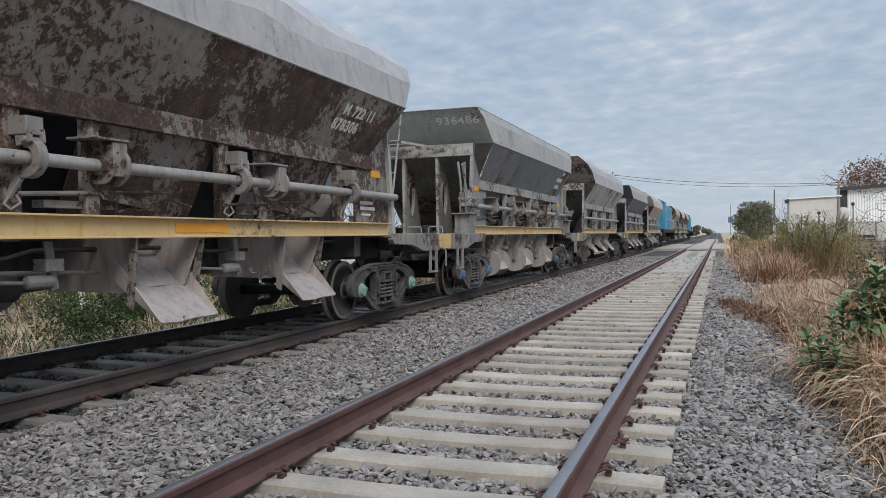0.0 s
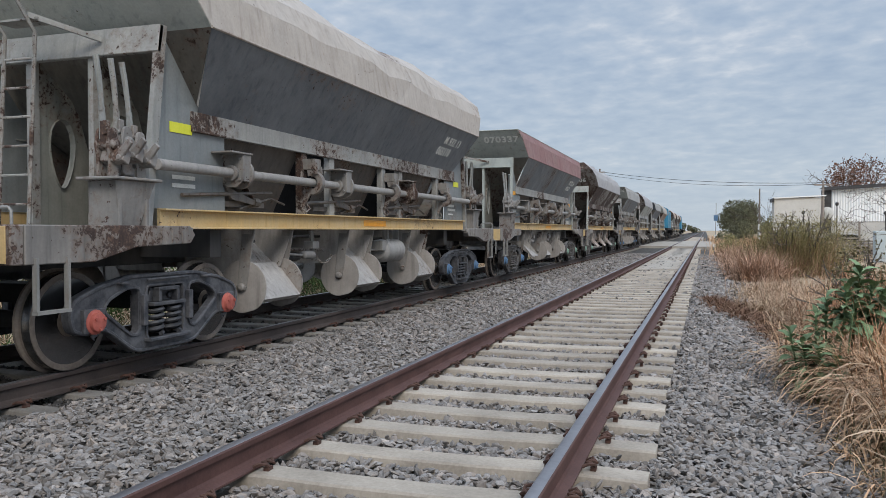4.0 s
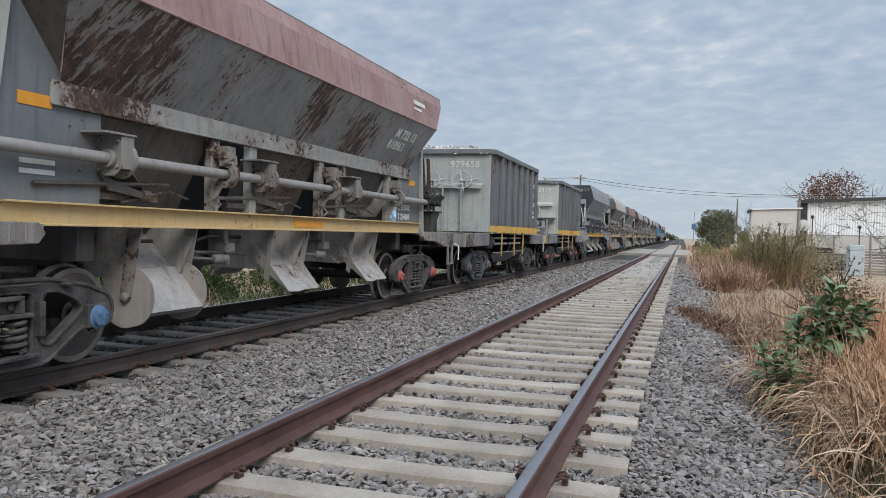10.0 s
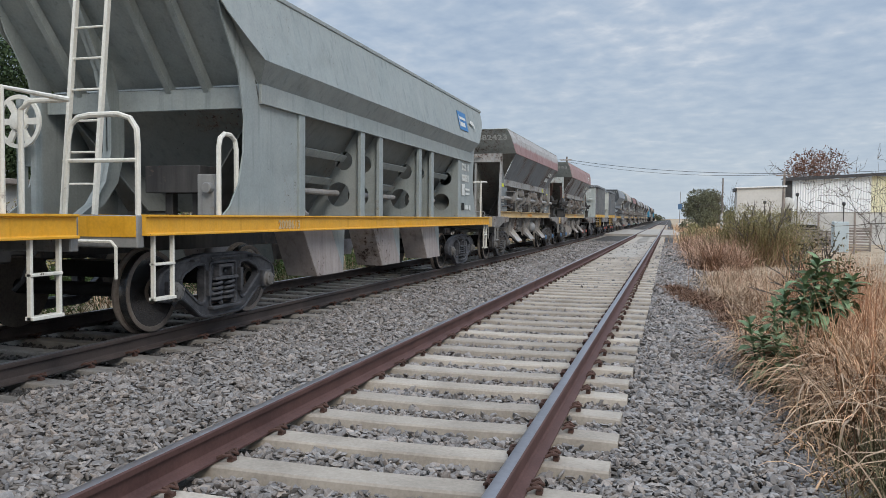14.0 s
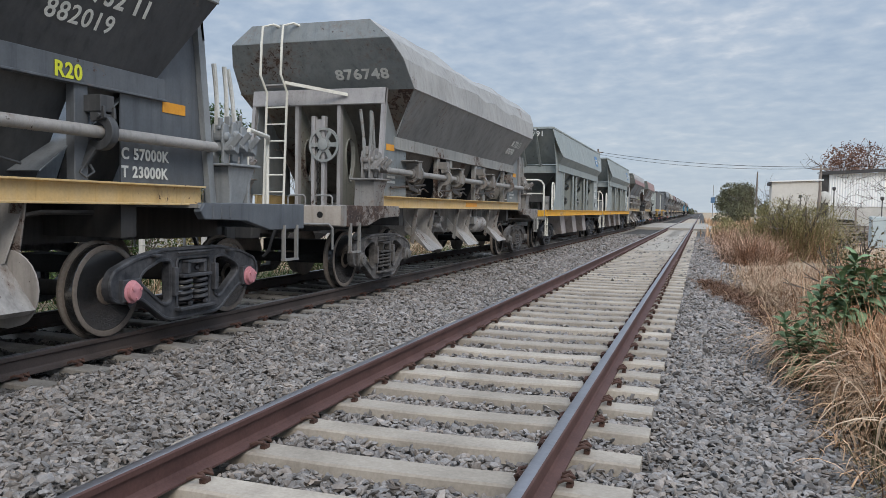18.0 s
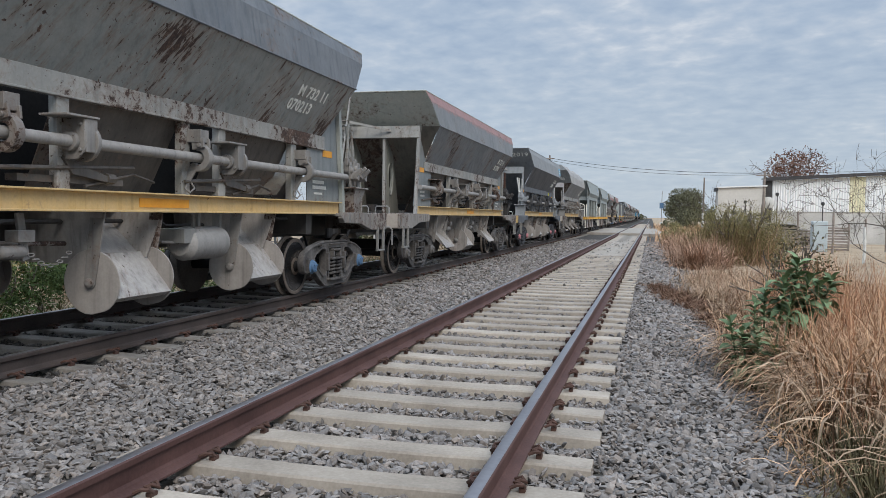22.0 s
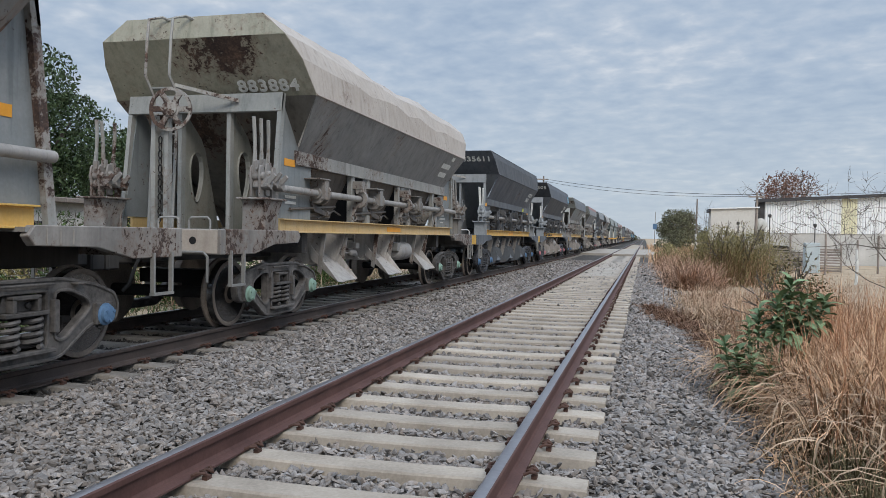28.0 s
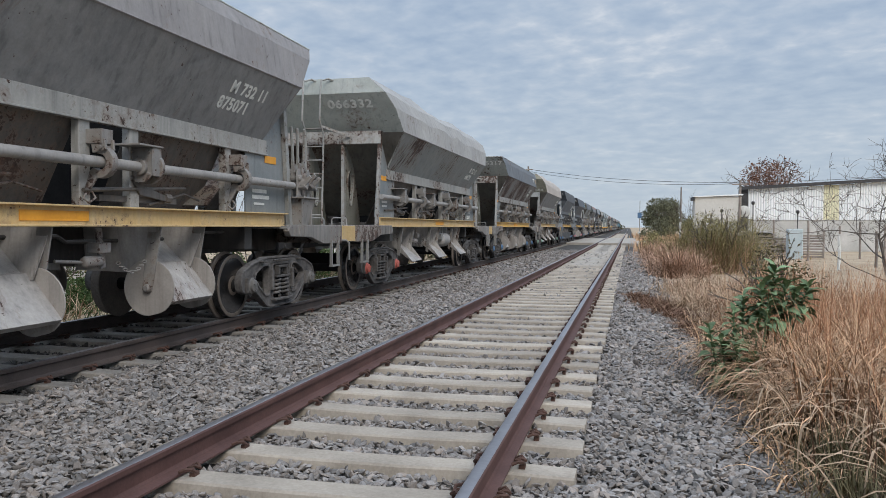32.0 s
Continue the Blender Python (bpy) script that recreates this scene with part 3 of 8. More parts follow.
def build_track(x0, label, y_first, near, far, group, conc, rm):
    tr = thing("railway_track", label, "railway track", group, "structure", Matrix.Translation((x0, 0, 0)))
    for s in (-1, 1):
        ob = new("rail", rm)
        ob.parent = tr
        ob.location = (s * XR, 0, 0)
    sm = shared("sleeper", sleeper_mesh)
    cm = shared("rail_clip", clip_mesh)
    flip = Matrix.Rotation(math.pi, 4, "Z")
    rest, rest_clip = [], []
    k0 = int((near[0] - y_first) / PITCH) - 1
    k = k0
    while y_first + k * PITCH < far:
        y = y_first + k * PITCH
        if y < near[1]:
            sl = put("sleeper", sm, conc, tr, Matrix.Translation((random.uniform(-0.012, 0.012), y + random.uniform(-0.008, 0.008), random.uniform(-0.004, 0.004))) @ pose(0, 0, 0, 0, 0, random.uniform(-0.4, 0.4)))
            if near[0] - 0.5 < y < 26:
                for s in (-1, 1):
                    put("rail_clip", cm, M["clip"], sl, Matrix.Translation((s * XR + 0.055, 0, 0)))
                    put("rail_clip", cm, M["clip"], sl, Matrix.Translation((s * XR - 0.055, 0, 0)) @ flip)
        else:
            rest.append(y)
        k += 1
    g = G()
    s0 = sleeper_mesh()
    for y in rest:
        g.add([(a, b + y, c) for a, b, c in s0.v], s0.f)
    ob = part("far_sleepers", g, conc, tr)
    tagged(ob, kind="stuff")
    g = G()
    for y in [y_first + j * PITCH for j in range(int((26 - y_first) / PITCH), int((60 - y_first) / PITCH))]:
        for s in (-1, 1):
            for e in (-1, 1):
                c = s * XR + e * 0.105
                g.box(c - 0.032, c + 0.032, y - 0.06, y + 0.06, -0.185, -0.140)
    ob = part("far_clips", g, M["clip"], tr)
    tagged(ob, kind="stuff")
    return tr




def ico():
    t = (1 + 5 ** 0.5) / 2
    v = np.array([(-1, t, 0), (1, t, 0), (-1, -t, 0), (1, -t, 0), (0, -1, t), (0, 1, t), (0, -1, -t), (0, 1, -t), (t, 0, -1), (t, 0, 1), (-t, 0, -1), (-t, 0, 1)], float)
    v /= np.linalg.norm(v[0])
    f = np.array([(0, 11, 5), (0, 5, 1), (0, 1, 7), (0, 7, 10), (0, 10, 11), (1, 5, 9), (5, 11, 4), (11, 10, 2), (10, 7, 6), (7, 1, 8),
                  (3, 9, 4), (3, 4, 2), (3, 2, 6), (3, 6, 8), (3, 8, 9), (4, 9, 5), (2, 4, 11), (6, 2, 10), (8, 6, 7), (9, 8, 1)])
    return v, f


def pebble_mesh(name, places, sizes, rng):
    """Many broken stones in one mesh."""
    v0, f0 = ico()
    n = len(places)
    vs = v0[None] * rng.uniform(0.60, 1.30, (n, 12, 1))
    vs = vs * rng.uniform([0.95, 0.65, 0.30], [1.6, 1.1, 0.56], (n, 3))[:, None, :]
    q = rng.normal(size=(n, 4))
    q[:, 1:3] *= 0.26
    q /= np.linalg.norm(q, axis=1)[:, None]
    w, x, y, z = q.T
    R = np.stack([np.stack([1 - 2 * (y * y + z * z), 2 * (x * y - z * w), 2 * (x * z + y * w)], 1),
                  np.stack([2 * (x * y + z * w), 1 - 2 * (x * x + z * z), 2 * (y * z - x * w)], 1),
                  np.stack([2 * (x * z - y * w), 2 * (y * z + x * w), 1 - 2 * (x * x + y * y)], 1)], 1)
    vs = np.einsum("nij,nkj->nki", R, vs) * sizes[:, None, None] + places[:, None, :]
    fs = f0[None] + (np.arange(n) * 12)[:, None, None]
    me = bpy.data.meshes.new(name)
    me.vertices.add(n * 12)
    me.vertices.foreach_set("co", vs.ravel())
    me.loops.add(n * 60)
    me.loops.foreach_set("vertex_index", fs.ravel())
    me.polygons.add(n * 20)
    me.polygons.foreach_set("loop_start", np.arange(0, n * 60, 3))
    me.update(calc_edges=True)
    me.shade_flat()
    return me


def build_ballast():
    rng = np.random.default_rng(5)
    prof_x = [-7.0, -6.5, -5.9, -3.35, -3.15, -2.3, -1.45, -1.2, 1.45, 2.0, 2.45, 2.95]
    prof_z = [-0.50, -0.29, -0.25, -0.25, -0.212, -0.225, -0.212, -0.245, -0.25, -0.31, -0.405, -0.44]
    for y0, y1, dens, size in ((2.0, 5.5, 1250, 0.0245), (5.5, 9.5, 980, 0.0265), (9.5, 16, 560, 0.032), (16, 27, 200, 0.046), (27, 48, 70, 0.062)):
        n = int((y1 - y0) * 9.95 * dens)
        x = rng.uniform(-7.0, 2.95, n)
        y = rng.uniform(y0, y1, n)
        keep = (x > -y * 1.25 - 3.2) & (x < 1.0 + y * 0.75)
        keep &= ~((x < -5.3) & (rng.random(n) < 0.45))
        for xc, yf in ((0.0, Y0), (XT, Y0 + 0.25)):
            d = np.abs((y - yf + PITCH / 2) % PITCH - PITCH / 2)
            keep &= ~((np.abs(x - xc) < 1.34) & (d < 0.125) & ((np.abs(x - xc) < 1.16) | (rng.random(n) < 0.75)))
            keep &= np.abs(np.abs(x - xc) - XR) > 0.055
        keep &= ~((x > 2.35) & (rng.random(n) < (x - 2.35) / 0.55))
        x, y = x[keep], y[keep]
        z = np.interp(x, prof_x, prof_z) + rng.uniform(-0.020, 0.024, len(x))
        s = size * rng.uniform(0.6, 1.35, len(x))
        # most stones below the train take the darkened colour
        beneath = (np.abs(x - XT) < 1.2) & (rng.random(len(x)) < 0.9)
        for sel, m, lab in ((~beneath, "stone", "loose crushed grey granite stones between the sleepers"), (beneath, "oily_shaded", "crushed stones under the train, darkened for oil and shade")):
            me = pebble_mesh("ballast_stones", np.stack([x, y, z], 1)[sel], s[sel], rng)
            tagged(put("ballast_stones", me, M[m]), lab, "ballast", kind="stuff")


def build_crossing():
    g = G().box(-0.8, 0.8, 29, 62, -0.24, -0.192).box(-0.79, 0.79, 62, 92, -0.16, -0.03)
    tagged(put("sand_cover", g.mesh("sand_cover"), M["pale"]), "pale dusty sand filling the track before a crossing", "sand", kind="structure")
    g = G().box(1.0, 2.2, 62, 92, -0.3, -0.05).box(-3.4, -1.0, 64, 90, -0.3, -0.05).box(-30, -5.4, 70, 84, -0.6, -0.22).box(2.2, 5, 70, 84, -0.6, -0.2)
    tagged(put("crossing_road", g.mesh("crossing_road"), M["pale"]), "pale dirt road over the rails at a level crossing", "road", kind="structure")


build_ground()
build_bed()
build_track(0.0, "concrete sleeper track with rusty rails polished on top", Y0, (1.2, 46), 170, "tracks", M["concrete"], rail_mesh("rail"))
build_track(XT, "concrete sleeper track that carries the goods train", Y0 + 0.25, (1.2, 46), 170, "tracks", M["oily_shaded_concrete"], rail_mesh("rail_dark"))
build_ballast()
build_crossing()

# ---- train: shared running gear ----
WR = 0.42  # wheel radius
AX = 0.949  # half a bogie's wheelbase
WAGONS = []  # (thing, kind, place along the train)
WHEELSETS = {}


def wheel_mesh():
    g = G()
    prof = [(0.775, 0.06), (0.775, WR + 0.026), (0.80, WR + 0.028), (0.815, WR + 0.004), (0.838, WR), (0.925, WR - 0.006), (0.93, WR - 0.018), (0.925, WR - 0.052), (0.895, WR - 0.07),
            (0.872, 0.25), (0.880, 0.15), (0.925, 0.125), (0.93, 0.05)]
    g.lathe(prof, "x", (0, 0, 0), 36)
    for k in range(2):
        a = k * math.pi + 0.4
        g.tube([(0.874, 0.29 * math.cos(a), 0.29 * math.sin(a)), (0.884, 0.29 * math.cos(a), 0.29 * math.sin(a))], 0.022, 8)
    return g


def tread_mesh():
    return G().lathe([(0.838, WR + 0.0008), (0.84, WR + 0.0016), (0.915, WR - 0.0032), (0.917, WR - 0.006)], "x", (0, 0, 0), 36)


def axle_mesh():
    return G().lathe([(-1.06, 0.055), (-0.95, 0.062), (-0.93, 0.085), (-0.5, 0.075), (0.5, 0.075), (0.93, 0.085), (0.95, 0.062), (1.06, 0.055)], "x", (0, 0, 0), 14)


def rounded(pts, r=0.045):
    """An outline with its corners cut round."""
    out = []
    for i, p in enumerate(pts):
        p, a, b = Vector(p), Vector(pts[i - 1]), Vector(pts[(i + 1) % len(pts)])
        ra, rb = min(r, (a - p).length * 0.45), min(r, (b - p).length * 0.45)
        p0, p2 = p + (a - p).normalized() * ra, p + (b - p).normalized() * rb
        for u in (0.0, 0.5, 1.0):
            q = p0.lerp(p, u).lerp(p.lerp(p2, u), u)
            out.append((q.x, q.y))
    return out


def frame_mesh():
    """Cast side frame of a bogie: one plate with two slanting windows and a wide spring window, all with raised rims."""
    half = [(0.46, 0.785), (0.86, 0.715), (1.13, 0.62), (1.20, 0.50), (1.16, 0.345), (0.99, 0.30), (0.84, 0.335), (0.75, 0.30), (0.46, 0.105), (0.36, 0.08)]
    outline = rounded(half + [(-y, z) for y, z in reversed(half)], 0.05)
    tri = [(0.365, 0.655), (0.52, 0.66), (0.74, 0.575), (0.80, 0.50), (0.46, 0.255), (0.365, 0.27)]
    mid = [(-0.255, 0.665), (0.255, 0.665), (0.255, 0.20), (-0.255, 0.20)]
    loops = [outline, rounded(tri), rounded([(-y, z) for y, z in reversed(tri)]), rounded(mid, 0.035)]
    g = holed(loops, "x", 1.06, 1.145)
    # rims standing out round the plate and its windows
    for k, lp in enumerate(loops):
        c = Vector((sum(p[0] for p in lp) / len(lp), sum(p[1] for p in lp) / len(lp)))
        n = len(lp)
        inn = []
        for i, p in enumerate(lp):
            t = (Vector(lp[(i + 1) % n]) - Vector(lp[i - 1])).normalized()
            side = Vector((t.y, -t.x))
            if (side.dot(Vector(p) - c) > 0) == (k == 0):
                side = -side
            q = Vector(p) + side * 0.032
            inn.append((q.x, q.y))
        v = [(x, *p) for x, lp2 in ((1.145, lp), (1.160, lp), (1.160, inn), (1.145, inn)) for p in lp2]
        g.add(v, [(r * n + i, r * n + (i + 1) % n, ((r + 1) % 4) * n + (i + 1) % n, ((r + 1) % 4) * n + i) for r in range(4) for i in range(n)])
    for s in (-1, 1):
        g.box(1.035, 1.19, s * AX - 0.115, s * AX + 0.115, 0.33, 0.53)
        g.box(1.04, 1.20, s * 0.33 - 0.03, s * 0.33 + 0.03, 0.32, 0.60)
        g.box(1.10, 1.215, s * 0.60 - 0.05, s * 0.60 + 0.05, 0.71, 0.735)
    g.box(1.02, 1.22, -0.30, 0.30, 0.165, 0.20)
    g.tube([(1.185, -0.30, 0.735), (1.185, 0.30, 0.735)], 0.014, 6)
    return g


def spring_mesh():
    g = G()
    for c in (-0.125, 0.125):
        pts = [(1.115 + 0.075 * math.cos(a), c + 0.082 * math.sin(a), 0.225 + 0.25 * a / (2 * math.pi * 4.5)) for a in np.linspace(0, 2 * math.pi * 4.5, 55)]
        g.tube(pts, 0.021, 6)
    return g


def bolster_mesh():
    g = G().box(0.95, 1.21, -0.235, 0.235, 0.485, 0.52).prism([(-0.22, 0.52), (0.22, 0.52), (0.17, 0.655), (-0.17, 0.655)], "x", 0.95, 1.12)
    g.box(1.12, 1.20, -0.15, -0.11, 0.52, 0.64).box(1.12, 1.20, 0.11, 0.15, 0.52, 0.64).box(1.12, 1.20, -0.15, 0.15, 0.62, 0.655)
    for y in (-0.075, 0.075):
        g.tube([(1.115, y, 0.57), (1.145, y, 0.57)], 0.03, 8)
    return g


def cap_mesh():
    g = G().lathe([(1.15, 0.105), (1.195, 0.105), (1.205, 0.085), (1.235, 0.08), (1.245, 0.06)], "x", (0, 0, 0), 16)
    for k in range(3):
        a = k * 2.094 + 0.5
        g.tube([(1.2, 0.055 * math.cos(a), 0.055 * math.sin(a)), (1.256, 0.055 * math.cos(a), 0.055 * math.sin(a))], 0.016, 6)
    return g


def cross_mesh():
    return G().box(-0.95, 0.95, -0.17, 0.17, 0.47, 0.66).box(-1.0, 1.0, -0.72, -0.62, 0.36, 0.42).box(-1.0, 1.0, 0.62, 0.72, 0.36, 0.42)


def bogie(parent, y, kind, cap, low, cast):
    """Two wheelsets, two side frames and a cross beam under a vehicle."""
    mirror = Matrix.Rotation(math.pi, 4, "Z")
    for e in (-1, 1):
        ws = put("wheelset", shared("axle", axle_mesh), M["black"], parent, (0, y + e * AX, WR))
        for m in (Matrix.Identity(4), mirror):
            wh = put("wheel", shared("wheel", wheel_mesh), M["wheel"], ws, m)
            if not low and m is not mirror:
                put("tread", shared("tread", tread_mesh), M["tread"], ws, m)
        WHEELSETS.setdefault((kind, round(y + e * AX, 2)), []).append(ws)
    for m in (Matrix.Identity(4), mirror):
        fr = put("side_frame", shared("side_frame", frame_mesh, 0.012), cast, parent, Matrix.Translation((0, y, 0)) @ m)
        if low or m is mirror:
            continue
        put("spring", shared("spring", spring_mesh), cast, fr)
        put("bolster_end", shared("bolster_end", bolster_mesh, 0.006), cast, fr)
        for e in (-1, 1):
            put("axle_cap", shared("axle_cap", cap_mesh), cap, fr, (0, e * AX, WR))
    put("cross_beam", shared("cross_beam", cross_mesh), M["black"], parent, (0, y, 0))


def coupler_mesh(e, y_end):
    g = G().box(-0.09, 0.09, min(e * (y_end - 0.9), e * (y_end + 0.22)), max(e * (y_end - 0.9), e * (y_end + 0.22)), 0.80, 0.98)
    a, b = sorted((e * (y_end + 0.18), e * (y_end + 0.40)))
    return g.box(-0.15, 0.15, a, b, 0.74, 1.04)


def hose_mesh():
    return G().tube([(0.32, 0, 0.88), (0.33, -0.12, 0.86), (0.33, -0.2, 0.74), (0.30, -0.24, 0.58), (0.25, -0.30, 0.50)], 0.022, 7)


def loop_rail(w, h, r=0.014):
    return G().tube([(0, 0, 0), (0, 0, h - 0.03), (0, 0.03, h), (0, w - 0.03, h), (0, w, h - 0.03), (0, w, 0)], r, 6)


def stirrup_mesh():
    """A hanging foot step of flat bar."""
    g = G()
    for y in (0, 0.30):
        g.box(-0.022, 0.022, y - 0.012, y + 0.012, -0.40, 0.0)
    return g.box(-0.03, 0.03, -0.012, 0.312, -0.42, -0.395)


def lever_pipe():
    return G().tube([(0, 0, 0), (0.12, -0.02, 0.02), (0.55, -0.02, 0.02), (0.60, -0.02, -0.03), (0.60, -0.02, -0.32)], 0.016, 6)


def brake_wheel():
    """A cast wheel with six windows between broad spokes, and a boss."""
    loops = [[(0.275 * math.cos(a), 0.275 * math.sin(a)) for a in np.linspace(0, 2 * math.pi, 37)[:-1]]]
    for k in range(6):
        a0, a1 = k * math.pi / 3 + 0.15, (k + 1) * math.pi / 3 - 0.15
        out = [(0.235 * math.cos(a), 0.235 * math.sin(a)) for a in np.linspace(a0, a1, 6)]
        inn = [(0.115 * math.cos(a), 0.115 * math.sin(a)) for a in np.linspace(a1 - 0.12, a0 + 0.12, 4)]
        loops.append(out + inn)
    return holed(loops, "y", -0.014, 0.014).lathe([(-0.05, 0.04), (-0.04, 0.085), (0.03, 0.10), (0.05, 0.05)], "y", (0, 0, 0), 16)


# ---- train: the gate levers at the wagon's ends ----
def stand_mesh():
    g = G()
    for y in (-0.19, 0.15):
        g.prism([(y, 0), (y + 0.04, 0), (y + 0.04, 0.40), (y, 0.40)], "x", -0.17, 0.15)
    g.plate([(0.10, -0.15, 0), (0.10, 0.11, 0), (0.17, 0.25, 0.40), (0.17, -0.25, 0.40)], 0.014)
    g.plate([(-0.17, -0.19, 0.0), (-0.17, 0.19, 0.0), (-0.17, 0.19, 0.12), (-0.17, -0.19, 0.12)], 0.012)
    return g.box(-0.21, 0.22, -0.29, 0.29, 0.40, 0.425)


def pivot_mesh():
    """Two cast cheeks on a boss, with a crank arm and its pins."""
    g = G()
    for x in (-0.075, 0.045):
        g.prism(rounded([(-0.06, 0.42), (0.06, 0.42), (0.05, 0.58), (0.075, 0.72), (0.04, 0.84), (-0.045, 0.84), (-0.075, 0.70), (-0.05, 0.58)], 0.03), "x", x, x + 0.028)
    g.lathe([(-0.10, 0.035), (-0.095, 0.055), (0.095, 0.055), (0.11, 0.03)], "x", (0, 0.0, 0.70), 10)
    g.prism([(-0.05, 0.56), (0.03, 0.52), (0.06, 0.62), (0.0, 0.70)], "x", -0.04, 0.20)
    g.tube([(0.16, -0.06, 0.585), (0.16, 0.07, 0.585)], 0.026, 8)
    g.plate([(0.10, -0.03, 0.60), (0.25, -0.03, 0.74), (0.29, -0.03, 0.70), (0.15, -0.03, 0.54)], 0.03)
    g.tube([(0.02, -0.07, 0.79), (0.02, 0.07, 0.79)], 0.02, 6)
    return g.box(-0.035, 0.03, -0.05, 0.01, 0.70, 0.90)


def handle_mesh():
    return G().prism([(-0.05, 0.74), (0.0, 0.74), (-0.03, 1.02), (-0.06, 1.02)], "x", -0.02, 0.02).tube([(0, -0.045, 0.98), (0, -0.055, 1.10), (0.0, -0.08, 1.26), (0.0, -0.12, 1.44)], 0.021, 8, 0.026)


def levers(parent, x, y, z, material, tip, lean=0.0):
    st = put("lever_stand", shared("lever_stand", stand_mesh, 0.006), material, parent, (x, y, z))
    for k, dy in enumerate((-0.17, 0.0, 0.17)):
        put("lever_pivot", shared("lever_pivot", pivot_mesh, 0.006), material, st, Matrix.Translation((0.02, dy, 0.03 * (k % 2))))
        a, b = random.uniform(-7, 7), random.uniform(-6, 6)
        turn = Matrix.Translation((0, 0, 0.72)) @ pose(0, 0, 0, lean + 5 * (k - 1) + a, 3 * (k - 1) + b, 0) @ Matrix.Translation((0, 0, -0.72))
        put("lever", shared("lever", handle_mesh), tip, st, Matrix.Translation((0.0, dy, 0)) @ turn)
    return st


# ---- train: ballast hopper ----
def hopper_rings(domed):
    """Corners of the hopper's shell: (half width, half length, height), from the top down."""
    if domed:
        return [(1.03, 5.12, 4.10), (1.38, 5.17, 3.80), (1.52, 4.93, 3.52), (1.58, 4.58, 3.10), (1.13, 4.18, 2.36)]
    return [(1.40, 5.18, 3.78), (1.48, 5.00, 3.58), (1.55, 4.55, 3.12), (1.13, 4.18, 2.36)]


def build_hopper_meshes(domed):
    k = "domed" if domed else "flat"
    R = hopper_rings(domed)
    sheets = {}
    names = (["upper", "upper2", "upper3", "lower"] if domed else ["upper", "upper2", "lower"])
    for n, (a, b) in zip(names, zip(R, R[1:])):
        steps = 14 if domed and n != "lower" else 2

        def at(f, r, loose):
            wob = 0.10 * noise.noise((f * 4.1, r[2] * 2.0, 1.7)) * (1 - f * f) if loose else 0
            return (r[0] + wob * 0.6, r[1] * f, r[2] + wob)
        grid = [[at(-1 + 2 * i / steps, r, domed and r[2] > 3.15) for i in range(steps + 1)] for r in (a, b)]
        sheets[n] = G().sheet(grid, 0.012)
    for n, g in sheets.items():
        for s, gg in (("r", g), ("l", g.mirror())):
            MESH[f"{n}_sheet|{k}|{s}"] = gg.mesh("side_sheet")
    # end sheets, at the rear; the front ones are turned round
    belt = R[-2]
    for n, rings in (("end_lip", R[:2]), ("end_slope", R[1:-1])):
        outline = [(-r[0], -r[1], r[2]) for r in rings]
        MESH[f"{n}|{k}"] = G().plate(outline + [(-x, y, z) for x, y, z in reversed(outline)], 0.012).mesh("end_sheet")
    g = G().plate([(-belt[0], -belt[1], belt[2]), (belt[0], -belt[1], belt[2]), (1.13, -4.2, 2.45), (1.05, -2.9, 1.45), (-1.05, -2.9, 1.45), (-1.13, -4.2, 2.45)], 0.012)
    MESH[f"end_deep|{k}"] = g.mesh("end_sheet")


def rung_mesh():
    return G().tube([(-0.19, 0, 0), (0.19, 0, 0)], 0.012, 6)


